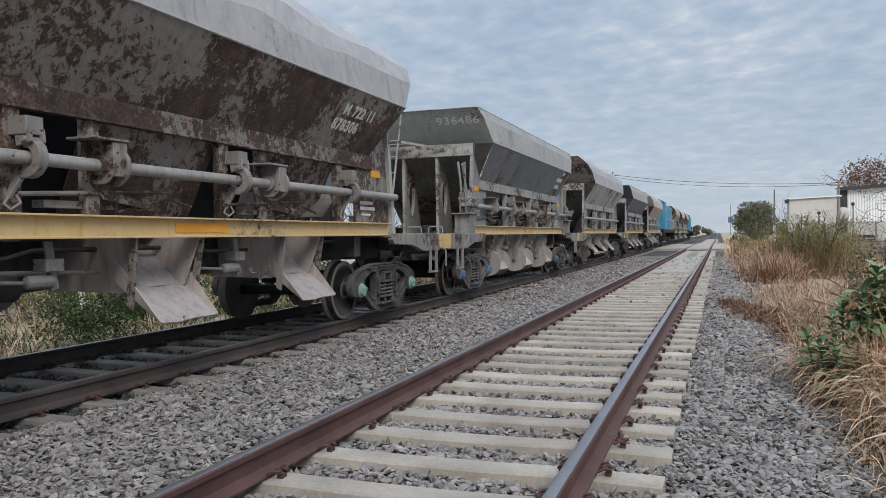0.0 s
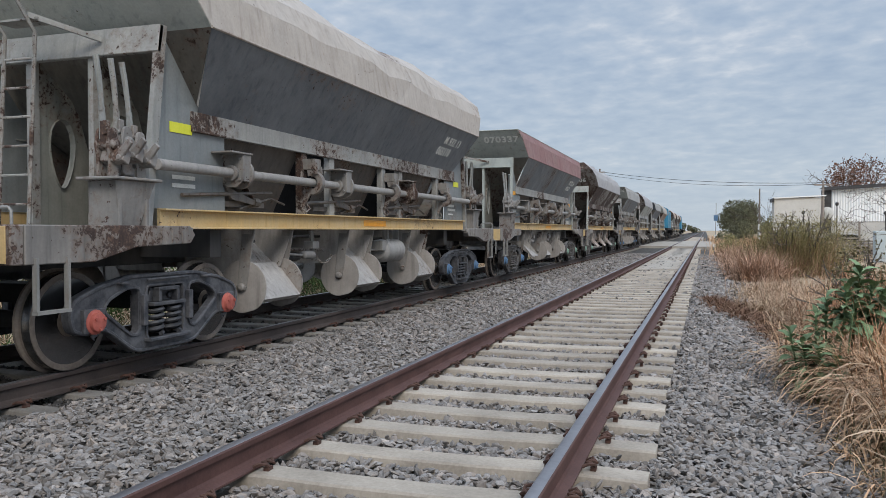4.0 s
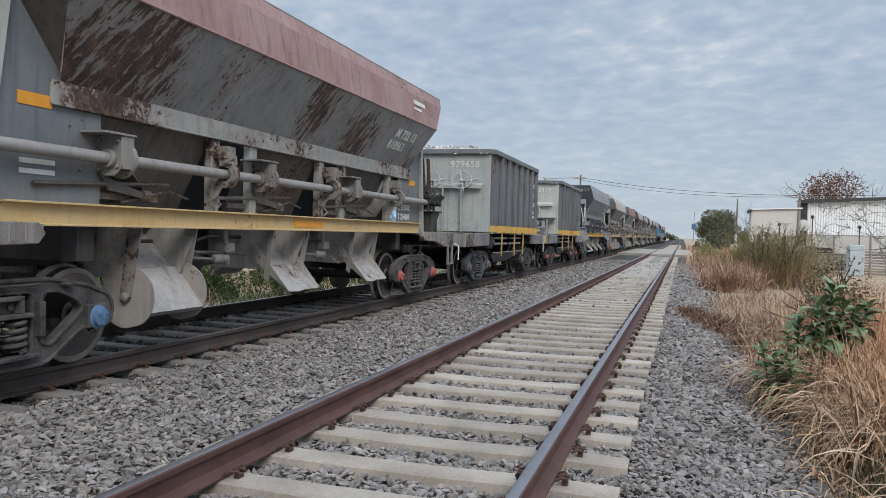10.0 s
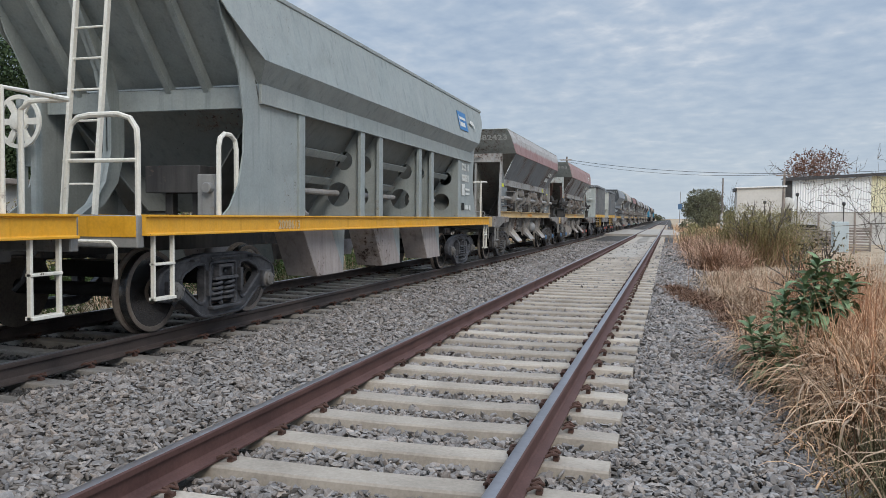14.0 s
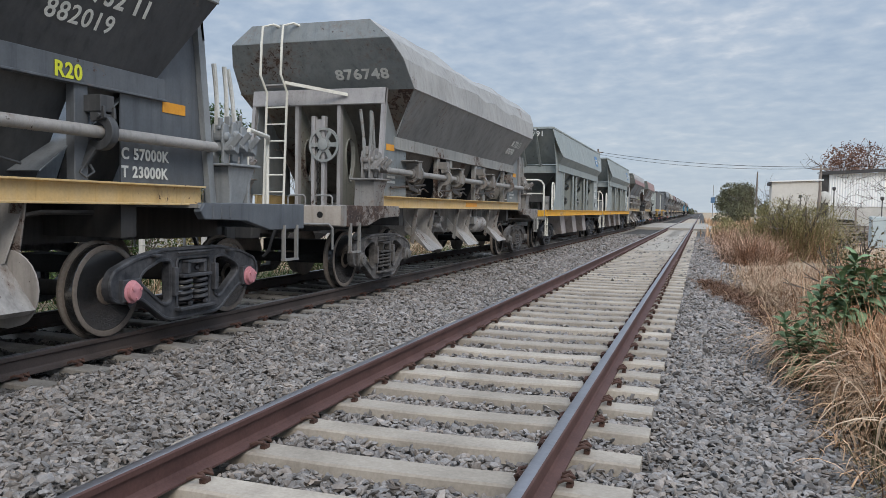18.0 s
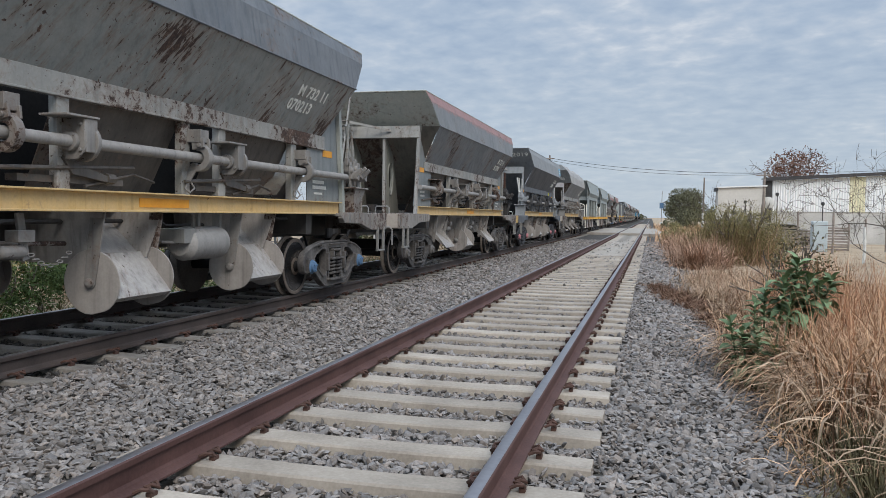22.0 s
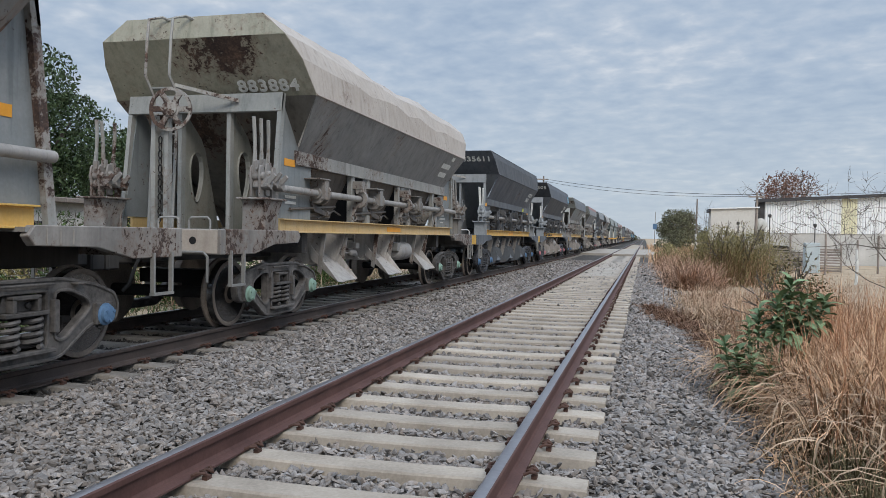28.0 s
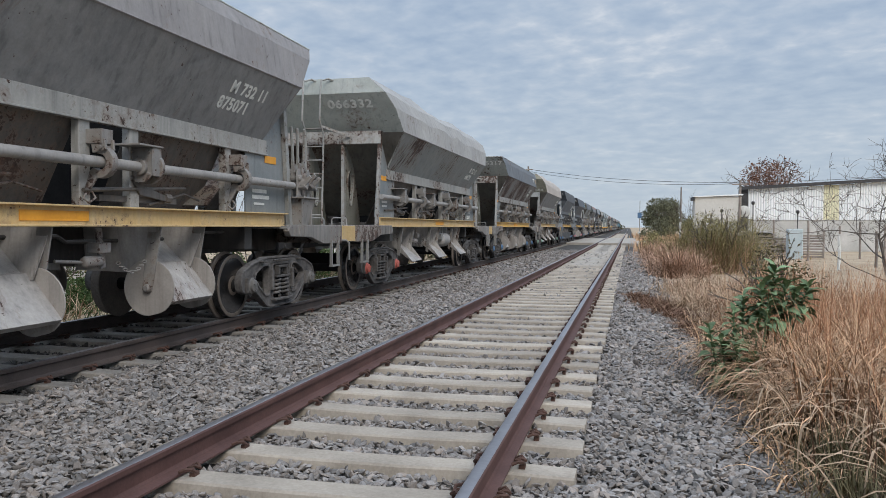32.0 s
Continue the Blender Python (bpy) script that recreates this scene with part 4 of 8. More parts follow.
def hopper(spec):
    low = spec.get("low", False)
    domed = spec["domed"]
    k = "domed" if domed else "flat"
    if f"end_lip|{k}" not in MESH:
        build_hopper_meshes(domed)
    w = thing("hopper_wagon", spec["label"], "hopper wagon", "wagons of the train")
    lower, upper, end, fr = spec["lower"], spec["upper"], spec["end"], spec["frame"]
    turn = Matrix.Rotation(math.pi, 4, "Z")
    names = ["upper", "upper2", "upper3", "lower"] if domed else ["upper", "upper2", "lower"]
    for n in names:
        for s in "rl":
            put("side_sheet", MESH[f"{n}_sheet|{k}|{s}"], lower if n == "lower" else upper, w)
    for m in (Matrix.Identity(4), turn):
        for n in ("end_lip", "end_slope", "end_deep"):
            put("end_sheet", MESH[f"{n}|{k}"], spec["deep"] if n == "end_deep" else end, w, m)
    R = hopper_rings(domed)
    if not domed:
        def rim():
            g = G()
            a = R[0]
            for s in (-1, 1):
                g.box(s * a[0] - 0.022, s * a[0] + 0.014, -a[1], a[1], a[2] - 0.012, a[2] + 0.018)
                g.box(-a[0], a[0], s * a[1] - 0.022, s * a[1] + 0.014, a[2] - 0.012, a[2] + 0.018)
            return g
        put("rim", shared("rim", rim, 0.01), end, w)
    # belt edge, lower band and inner slopes
    b = R[-2]
    for s in (1, -1):
        sx = Matrix.Identity(4) if s == 1 else turn
        put("side_band", shared("side_band", lambda: G().box(1.115, 1.15, -4.3, 4.3, 2.17, 2.37).box(1.10, 1.17, -4.3, 4.3, 2.165, 2.185), 0.004), spec["band"], w, sx)
        put("belt_edge", shared("belt_edge|" + k, lambda: G().tube([(b[0] + 0.004, -b[1], b[2]), (b[0] + 0.004, b[1], b[2])], 0.016, 6)), upper, w, sx)
        for y0, y1 in ((-4.15, -1.98), (-1.2, 0.62), (1.36, 3.25), (3.4, 4.15)):
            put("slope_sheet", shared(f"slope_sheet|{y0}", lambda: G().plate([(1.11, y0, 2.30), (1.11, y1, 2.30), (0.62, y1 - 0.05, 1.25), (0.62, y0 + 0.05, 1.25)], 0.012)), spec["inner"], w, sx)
        put("side_beam", shared("side_beam", lambda: G().prism([(1.13, 1.195), (1.235, 1.195), (1.235, 1.212), (1.17, 1.214), (1.17, 1.369), (1.235, 1.371), (1.235, 1.388), (1.13, 1.388)], "y", -4.82, 4.82), 0.003), spec["beam"], w, sx)
        put("end_plate", shared("end_plate", lambda: G().plate([(1.12, -5.02, 1.39), (1.12, -3.72, 1.39), (1.12, -3.72, 2.2), (1.12, -4.2, 2.45), (1.12, -4.72, 3.05)], 0.014)), spec["plate"], w, sx)
        put("end_plate", shared("end_plate|f", lambda: G().plate([(1.12, 5.02, 1.39), (1.12, 3.72, 1.39), (1.12, 3.72, 2.2), (1.12, 4.2, 2.45), (1.12, 4.72, 3.05)], 0.014)), spec["plate"], w, sx)
    # side posts, shaft and brackets
    sides = (1,) if low else (1, -1)
    for s in (1,):
        sx = Matrix.Identity(4) if s == 1 else turn
        for y in (-1.98, -1.20, 0.62, 1.36, 3.25):
            put("side_post", shared("side_post", lambda: G().box(1.05, 1.14, -0.075, 0.075, 1.385, 2.18), 0.006), spec["band"], w, sx @ Matrix.Translation((0, y, 0)))
        put("gate_shaft", shared("gate_shaft", lambda: G().tube([(1.24, -4.95, 1.79), (1.24, 4.95, 1.79)], 0.052, 12)), spec["shaft"], w, sx)
        if low:
            continue
        for y in (-3.64, -1.12, 1.42):
            put("shaft_bracket", shared("shaft_bracket", bracket_mesh, 0.004), spec["gear"], w, sx @ Matrix.Translation((0, y, 0)))
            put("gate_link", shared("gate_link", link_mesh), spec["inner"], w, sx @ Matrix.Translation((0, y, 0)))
        for y in (-1.93, 0.72, 3.36):
            put("shaft_hook", shared("shaft_hook", hook_mesh, 0.005), spec["gear"], w, sx @ Matrix.Translation((0, y, 0)))
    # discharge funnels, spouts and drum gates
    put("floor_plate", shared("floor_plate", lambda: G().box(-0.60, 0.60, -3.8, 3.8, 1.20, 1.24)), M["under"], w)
    for j, y in enumerate((-2.76, -0.27, 2.22)):
        for s in sides:
            sx = Matrix.Translation((0, y, 0)) @ (Matrix.Identity(4) if s == 1 else turn)
            fn = put("funnel", shared("funnel", lambda: G().plate([(0.30, -0.46, 1.30), (0.30, 0.46, 1.30), (0.96, 0.36, 0.74), (0.96, -0.36, 0.74)], 0.012)), spec["chute"], w, sx)
            for e in (-1, 1):
                put("funnel_side", shared(f"funnel_side|{e}", lambda: G().plate([(0.20, e * 0.46, 1.30), (1.15, e * 0.45, 1.21), (1.02, e * 0.37, 0.74), (0.92, e * 0.37, 0.70), (0.10, e * 0.42, 0.72)], 0.014)), spec["chute"], fn)
            if spec["chutes"][j] == "d":
                for e in (-1, 1):
                    gd = put("gate_disc", shared(f"gate_disc|{e}", lambda: disc_mesh(e), 0.004), spec["discs"], w, sx)
                    put("hanger", shared(f"hanger|{e}", lambda: hanger_mesh(e), 0.004), spec["bars"], gd)
                    put("pivot_bolt", shared(f"pivot_bolt|{e}", lambda: G().lathe([(e * 0.44, 0.045), (e * 0.475, 0.045), (e * 0.49, 0.025)], "y", (1.0, 0, 0.54), 10)), spec["bars"], gd)
                put("gate_sheet", shared("gate_sheet", apron_mesh), spec["chute"], w, sx)
            else:
                ch = put("chute", shared("chute", chute_mesh), spec["chute"], w, sx)
                if s == 1 and not low:
                    for e in (-1, 1):
                        put("chute_strap", shared(f"chute_strap|{e}", lambda: G().plate([(1.18, e * 0.47, 1.2), (1.11, e * 0.47, 1.2), (1.03, e * 0.44, 0.60), (1.09, e * 0.44, 0.56)], 0.03)), spec["bars"], ch)
    for s in sides:
        sx = Matrix.Identity(4) if s == 1 else turn
        put("brake_rod", shared("brake_rod", lambda: G().tube([(0.78, -2.2, 0.94), (0.80, -0.8, 0.90)], 0.022, 7)), spec["bars"], w, sx)
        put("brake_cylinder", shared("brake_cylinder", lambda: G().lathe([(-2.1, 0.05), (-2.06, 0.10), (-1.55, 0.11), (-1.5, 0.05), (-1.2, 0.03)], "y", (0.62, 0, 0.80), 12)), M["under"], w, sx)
    if not low:
        put("air_pipe", shared("air_pipe", pipe_mesh), M["under"], w)
        for y in (-1.55, 0.98):
            put("brake_lever", shared("brake_lever", brake_lever_mesh, 0.004), spec["bars"], w, (0, y, 0))
        put("brake_chain", shared("slack_chain", slack_chain), M["p_gear"], w, (1.02, 1.25 if not spec.get("tank") else -1.45, 0.83))
    if spec.get("tank"):
        put("air_tank", shared("air_tank", lambda: G().lathe([(-0.44, 0.02), (-0.42, 0.13), (-0.34, 0.19), (0.34, 0.19), (0.42, 0.13), (0.44, 0.02)], "y", (0.98, 1.15, 0.85), 20)), M["shaft"], w)
        put("tank_bracket", shared("tank_bracket", lambda: G().box(0.95, 1.05, 1.0, 1.05, 0.86, 1.2), 0.005), M["dirt_steel"], w)
        put("tank_bracket", MESH["tank_bracket"], M["dirt_steel"], w, (0, 0.45, 0))
        put("valve_box", shared("valve_box", lambda: G().box(0.8, 1.12, 0.62, 0.86, 0.86, 1.02), 0.005), M["dirt_steel"], w)
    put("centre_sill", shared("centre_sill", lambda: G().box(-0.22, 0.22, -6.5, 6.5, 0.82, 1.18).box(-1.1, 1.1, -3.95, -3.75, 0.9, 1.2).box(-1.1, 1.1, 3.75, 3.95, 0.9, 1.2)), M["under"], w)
    # added black box, so that the gaps between the bays stay dark
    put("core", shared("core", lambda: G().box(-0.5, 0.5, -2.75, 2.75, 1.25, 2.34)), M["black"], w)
    # end platforms
    for e, m in ((-1, Matrix.Identity(4)), (1, turn)):
        put("buffer_beam", shared("buffer_beam", lambda: G().box(-1.35, 1.35, -6.66, -6.54, 0.93, 1.225), 0.01), spec["sill"], w, m)
        put("deck", shared("deck", lambda: G().box(-1.33, 1.33, -6.54, -4.55, 1.17, 1.21)), M["dirt_steel"], w, m)
        for s in (-1, 1):
            put("side_sill", shared(f"side_sill|{s}", lambda: sill_mesh(s), 0.008), spec["sill"], w, m)
            pl = put("yellow_plate", shared(f"yellow_plate|{s}", lambda: G().box(*sorted((s * 0.72, s * 1.31)), -6.668, -6.655, 0.945, 1.215), 0.003), spec["bumper"], w, m)
            if not low and e * s < 0:
                put("hole_rim", shared(f"hole_rim|{s}", lambda: G().tube([(s * 1.0, -6.664, 1.09), (s * 1.0, -6.672, 1.09)], 0.045, 14)), M["black"], pl)
        put("coupler", shared("coupler|h", lambda: coupler_mesh(-1, 6.62), 0.02), M["under"], w, m)
        for x in (-0.38, 0.38):
            put("end_post", shared("end_post", lambda: G().box(-0.03, 0.03, -4.82, -4.72, 1.2, 2.88)), fr, w, m @ Matrix.Translation((x, 0, 0)))
        for s in (-1, 1):
            put("corner_post", shared(f"corner_post|{s}", lambda: G().prism([(-5.06, 1.2), (-4.96, 1.2), (-4.72, 3.1), (-4.82, 3.1)], "x", *sorted((s * 1.13, s * 1.19)))), fr, w, m)
            put("rib_sheet", shared(f"rib_sheet|{s}", lambda: rib_mesh(s)), spec["inner2"], w, m)
        put("head_beam", shared("head_beam", lambda: G().plate([(-1.19, -4.79, 3.1), (1.19, -4.79, 3.1), (1.19, -4.84, 2.84), (-1.19, -4.84, 2.84)], 0.05), 0.006), fr, w, m)
        if low:
            continue
        for x, y in ((0.30, -6.3), (0.75, -6.35)):
            put("hand_rail", shared("hand_rail", lambda: G().tube([(0, 0, 0), (0, 0, 0.13), (0.03, 0, 0.16), (0.25, 0, 0.16), (0.28, 0, 0.13), (0.28, 0, 0)], 0.013, 6)), spec["rails"], w, m @ Matrix.Translation((x, y, 1.2)))
        put("foot_step", shared("foot_step", stirrup_mesh), spec["steps"], w, m @ Matrix.Translation((1.36, -6.45, 0.98)))
        put("foot_step", shared("foot_step", stirrup_mesh), spec["steps"], w, m @ Matrix.Translation((-1.36, -6.45, 0.98)))
        put("release_lever", shared("release_lever", lever_pipe), spec["steps"], w, m @ Matrix.Translation((0.62, -6.7, 0.94)))
        put("brake_hose", shared("brake_hose", hose_mesh), M["black"], w, m @ Matrix.Translation((0, -6.6, 0)))
    # rear end fittings
    if not low:
        ladder(w, spec)
        if spec.get("levers", 1):
            if spec.get("levers", 1) == 1:
                levers(w, 1.17, -5.35, 1.21, spec["leverm"], spec["tips"], 3)
                levers(w, -1.12, -5.45, 1.21, spec["leverm"], spec["tips"], -4)
            levers(w, 1.17, 5.30, 1.21, spec["leverm"], spec["tips"], -2)
        if spec.get("wheel"):
            wx, wy, wz, wr = spec.get("wheel_at", (spec["wheel"] + 0.16, -6.02, 2.42, 25))
            put("brake_column", shared("brake_column", lambda: G().box(-0.14, -0.08, -0.05, 0.05, 0, 1.45).box(0.04, 0.10, -0.05, 0.05, 0, 1.45).box(-0.09, 0.05, 0.0, 0.03, 0.7, 1.40), 0.004), spec["frame"], w, (spec["wheel"], wy + 0.07, 1.2))
            put("brake_wheel", shared("brake_wheel", brake_wheel), spec["tips"], w, Matrix.Translation((wx, wy, wz)) @ pose(0, 0, 0, 0, 0, wr))
            put("brake_chain", shared("brake_chain", chain_mesh), M["black"], w, (spec["wheel"] - 0.02, wy + 0.04, 1.25))
        put("reflector", shared("reflector", lambda: G().box(1.127, 1.134, -0.17, 0.17, -0.05, 0.05)), spec["refl"], w, (0, -4.45, 2.18))
        put("reflector", shared("reflector", lambda: G().box(1.127, 1.134, -0.17, 0.17, -0.05, 0.05)), spec["refl"], w, (0, 4.45, 2.12))
        put("reflector", shared("reflector|b", lambda: G().box(1.17, 1.178, -0.42, 0.42, -0.045, 0.045)), M["orange"], w, (0, 0.2, 1.29))
        # writing on the shell
        bz = R[-2]
        if spec["num"]:
            q = R[1]
            if domed:
                nx, nz = spec.get("numat", (0.1, 3.62))
                yy = float(np.interp(nz, [3.10, 3.52, 3.80, 4.1], [-4.58, -4.93, -5.17, -5.12]))
                dy = 0.1 if nz > 3.78 else -0.83
                write(spec["num"], (nx, yy - 0.018, nz), (1, 0, 0), (0, dy, 1), 0.25, w, None, 1.12)
            else:
                write(spec["num"], (0.45, -4.935, 3.50), (1, 0, 0), (0, -0.18, 0.20), 0.25, w, None, 1.12)
        a, c = Vector((R[-2][0], 0, R[-2][2])), Vector((R[-1][0], 0, R[-1][2]))
        upv = (a - c).normalized()
        if spec.get("code"):
            o = c + upv * 0.50
            write(spec["code"][0], (o.x + 0.007, 2.85, o.z), (0, 1, 0), upv, 0.215, w)
            o = c + upv * 0.28
            write(spec["code"][1], (o.x + 0.007, 2.72, o.z), (0, 1, 0), upv, 0.215, w)
        else:
            o = c + upv * 0.25
            bars([(0, 0.22, 0.7, 0.12), (0.1, 0, 0.6, 0.12), (0.5, 0.45, 0.22, 0.1)], (o.x + 0.007, 3.0, o.z), (0, 1, 0), upv, w)
        if spec.get("loads"):
            for k, line in enumerate(spec["loads"]):
                write(line, (1.129, 3.72, 1.60 - 0.16 * k), (0, 1, 0), (0, 0, 1), 0.14, w)
        else:
            bars([(0, 0.10, 0.42, 0.05), (0, 0.02, 0.5, 0.05), (0.05, -0.06, 0.3, 0.03)], (1.128, 3.9, 1.55), (0, 1, 0), (0, 0, 1), w)
        bars([(0, 0.08, 0.36, 0.04), (0, 0.0, 0.36, 0.04)], (1.128, -4.6, 1.6), (0, 1, 0), (0, 0, 1), w)
        if spec.get("mark"):
            a2, c2 = R[-3], R[-2]
            u3 = Vector((a2[0] - c2[0], 0, a2[2] - c2[2])).normalized()
            o = Vector((c2[0], 0, c2[2])) + u3 * 0.20
            bars([(0, 0.10, 0.62, 0.07), (0, 0.0, 0.40, 0.04)], (o.x + 0.008, 3.35, o.z), (0, 1, 0), u3, w)
            if spec["mark"] == 2:
                bars([(0, -0.05, 0.16, 0.22), (0.34, 0.0, 0.12, 0.14)], (o.x + 0.008, 4.15, o.z), (0, 1, 0), u3, w, M["pale_yellow"])
        if spec.get("r20"):
            write("R20", (1.153, 2.95, 2.20), (0, 1, 0), (0, 0, 1), 0.17, w, M["lime"])
        if spec.get("workshop"):
            write("TALLER JUNIN", (1.238, -3.95, 1.222), (0, 1, 0), (0, 0, 1), 0.075, w, M["black"], 1.1)
            write("COMP. BAJO", (1.238, 3.75, 1.235), (0, 1, 0), (0, 0, 1), 0.11, w)
            bars([(0.0, 0.115, 0.75, 0.045)], (1.234, -4.0, 1.222), (0, 1, 0), (0, 0, 1), w, M["black"])
            bars([(0.0, 0.10, 0.62, 0.045), (0.0, 0.02, 0.80, 0.06), (-0.06, 0.0, 0.012, 0.16), (1.12, 0.02, 0.07, 0.11), (1.25, 0.07, 0.4, 0.03), (1.25, 0.025, 0.25, 0.03)], (1.234, -2.68, 1.215), (0, 1, 0), (0, 0, 1), w, M["black"])
        if spec.get("hoops"):
            put("railing", shared("front_hoop", lambda: G().tube([(1.12, 5.75, 1.2), (1.12, 5.75, 1.95), (1.10, 5.82, 2.06), (1.0, 6.4, 2.03), (0.9, 6.55, 1.95), (0.9, 6.55, 1.2)], 0.024, 8)), M["cream"], w)
            put("railing", shared("rear_hoop", lambda: G().tube([(-1.2, 6.5, 1.2), (-1.2, 6.5, 2.5), (-1.1, 6.5, 2.62), (-0.7, 6.5, 2.62), (-0.6, 6.5, 2.5), (-0.6, 6.5, 1.2)], 0.026, 8)), M["cream"], w)
        if spec.get("sign"):
            a, c = R[-3], R[-2]
            u2 = Vector((a[0] - c[0], 0, a[2] - c[2])).normalized()
            o = Vector((c[0], 4.0, c[2])) + u2 * 0.10
            mp = plane_pose((o.x + 0.01, 3.98, o.z), (0, 1, 0), u2)
            sg = put("sign_panel", shared("sign_panel", lambda: G().box(0, 0.62, 0, 0.34, -0.002, 0.002)), spec["sign"], w, mp)
            for x0, x1, z0, z1 in ((0.10, 0.52, 0.20, 0.245), (0.10, 0.44, 0.07, 0.14), (0.05, 0.065, 0.05, 0.28)):
                put("sign_mark", shared(f"sign_mark|{z0}", lambda: G().box(x0, x1, z0, z1, 0.002, 0.006)), M["white"], sg)
    for y in (-4.731, 4.731):
        bogie(w, y, "h", spec["cap"] if y < 0 else spec.get("cap2", spec["cap"]), low, spec["cast"])
    return w


def c_band(g, y0, y1, r0, r1, a0, a1):
    """A curved claw round the gate shaft."""
    arc = np.linspace(radians(a0), radians(a1), 12)
    pts = [(1.24 + r1 * math.cos(a), 1.79 + r1 * math.sin(a)) for a in arc] + [(1.24 + r0 * math.cos(a), 1.79 + r0 * math.sin(a)) for a in arc[::-1]]
    return g.prism(pts, "y", y0, y1)


def bracket_mesh():
    """A bolted bearing plate under a flange, with a claw that closes round the shaft."""
    g = G().prism(rounded([(1.10, 1.64), (1.30, 1.64), (1.37, 1.72), (1.37, 1.99), (1.10, 1.99)], 0.03), "y", -0.10, -0.082)
    c_band(g, 0.03, 0.075, 0.085, 0.165, 85, -125)
    g.box(1.345, 1.37, -0.082, 0.06, 1.70, 1.985)
    g.box(1.10, 1.385, -0.32, 0.075, 1.985, 2.005)
    g.box(1.10, 1.22, -0.03, 0.06, 1.90, 1.985)
    for x, z in ((1.33, 1.94), (1.33, 1.72), (1.14, 1.94), (1.14, 1.69)):
        g.tube([(x, -0.12, z), (x, -0.098, z)], 0.018, 6)
    g.lathe([(-0.15, 0.06), (-0.145, 0.085), (-0.10, 0.085)], "y", (1.24, 0, 1.79), 14)
    return g


def hook_mesh():
    """A claw hung from the post, with its pin and a loose finger."""
    g = G().box(1.12, 1.31, -0.085, 0.075, 1.955, 2.09)
    c_band(g, -0.04, 0.045, 0.075, 0.150, 100, -140)
    g.prism([(1.20, 1.87), (1.34, 1.90), (1.33, 2.0), (1.18, 2.0)], "y", -0.075, -0.045)
    g.prism([(1.20, 1.87), (1.34, 1.90), (1.33, 2.0), (1.18, 2.0)], "y", 0.045, 0.07)
    g.tube([(1.29, -0.10, 1.92), (1.29, 0.09, 1.92)], 0.022, 8)
    g.plate([(1.14, -0.02, 1.70), (1.22, -0.02, 1.66), (1.16, -0.10, 1.49), (1.11, -0.10, 1.52)], 0.035)
    g.tube([(1.15, -0.09, 1.52), (1.17, -0.16, 1.45), (1.21, -0.14, 1.41), (1.22, -0.06, 1.46), (1.17, -0.05, 1.52)], 0.012, 6)
    return g


def link_mesh():
    """Rods and levers of the gate gear in the dark behind the shaft."""
    g = G().tube([(1.16, -0.85, 1.53), (1.14, 0.85, 1.62)], 0.020, 6).box(0.98, 1.10, -0.55, 0.75, 1.44, 1.50)
    g.plate([(1.15, -0.12, 1.66), (1.15, 0.10, 1.60), (1.15, 0.55, 1.50), (1.15, 0.50, 1.46), (1.15, 0.0, 1.52)], 0.03)
    g.tube([(1.12, 0.2, 1.42), (1.10, 0.9, 1.56), (1.05, 1.3, 1.50)], 0.014, 6)
    return g.lathe([(-0.05, 0.05), (0.05, 0.05)], "y", (1.14, 0.5, 1.50), 8)


def chute_mesh():
    """A sheet spout that leans out and down, folded along its middle, with cheeks that fade towards the lip."""
    rows = []
    for u in np.linspace(0, 1, 5):
        x, z, h = 0.90 + 0.46 * u, 0.80 - 0.36 * u, 0.43 - 0.03 * u
        lip = 0.20 * (1 - u) + 0.015
        rows.append([(x + 0.01, -h - 0.02, z + lip), (x, -h, z), (x + 0.005, -0.15, z - 0.012), (x - 0.01, 0.05, z - 0.035 * (1 - u)), (x, h, z), (x + 0.01, h + 0.02, z + lip)])
    return G().sheet(rows, 0.012)


def disc_mesh(e):
    """The round end plate of a drum gate, cut straight below."""
    pts = []
    for k in range(28):
        a = 2 * math.pi * k / 28
        x, z = 0.305 * math.cos(a), 0.305 * math.sin(a)
        pts.append((1.0 + x, 0.54 + max(z, -0.30 + 0.25 * x)))
    return G().prism(pts, "y", e * 0.41, e * 0.425)


def hanger_mesh(e):
    """A broad flat arm from the side beam to the gate's pivot, round at its foot."""
    foot = [(0.99 + 0.062 * math.cos(a), 0.54 + 0.062 * math.sin(a)) for a in np.linspace(math.pi * 1.05, 2 * math.pi * 0.97, 7)]
    return G().prism([(1.17, 1.2), (1.01, 1.2), *foot], "y", e * 0.428, e * 0.446)


def apron_mesh():
    """The bent sheet between the two discs of a drum gate."""
    prof = [(0.78, 0.42), (0.86, 0.80), (0.94, 0.79), (1.22, 0.46), (1.27, 0.40), (1.20, 0.36)]
    return G().sheet([[(x, -0.41, z) for x, z in prof], [(x, 0.41, z) for x, z in prof]], 0.012)


def sill_mesh(s):
    g = G()
    pts = [(-6.54, 0.93), (-6.54, 1.225), (-4.62, 1.225), (-4.55, 1.14), (-4.62, 1.06), (-5.35, 1.04), (-5.85, 0.93)]
    g.prism(pts, "x", *sorted((s * 1.27, s * 1.36)))
    g.plate([(s * 1.36, -5.3, 1.205), (s * 1.36, -4.75, 1.205), (s * 1.22, -4.72, 1.07), (s * 1.22, -5.3, 1.07)], 0.015)
    for y in (-5.05, -4.9, -4.75):
        g.box(*sorted((s * 1.2, s * 1.37)), y - 0.008, y + 0.008, 1.06, 1.2)
    return g


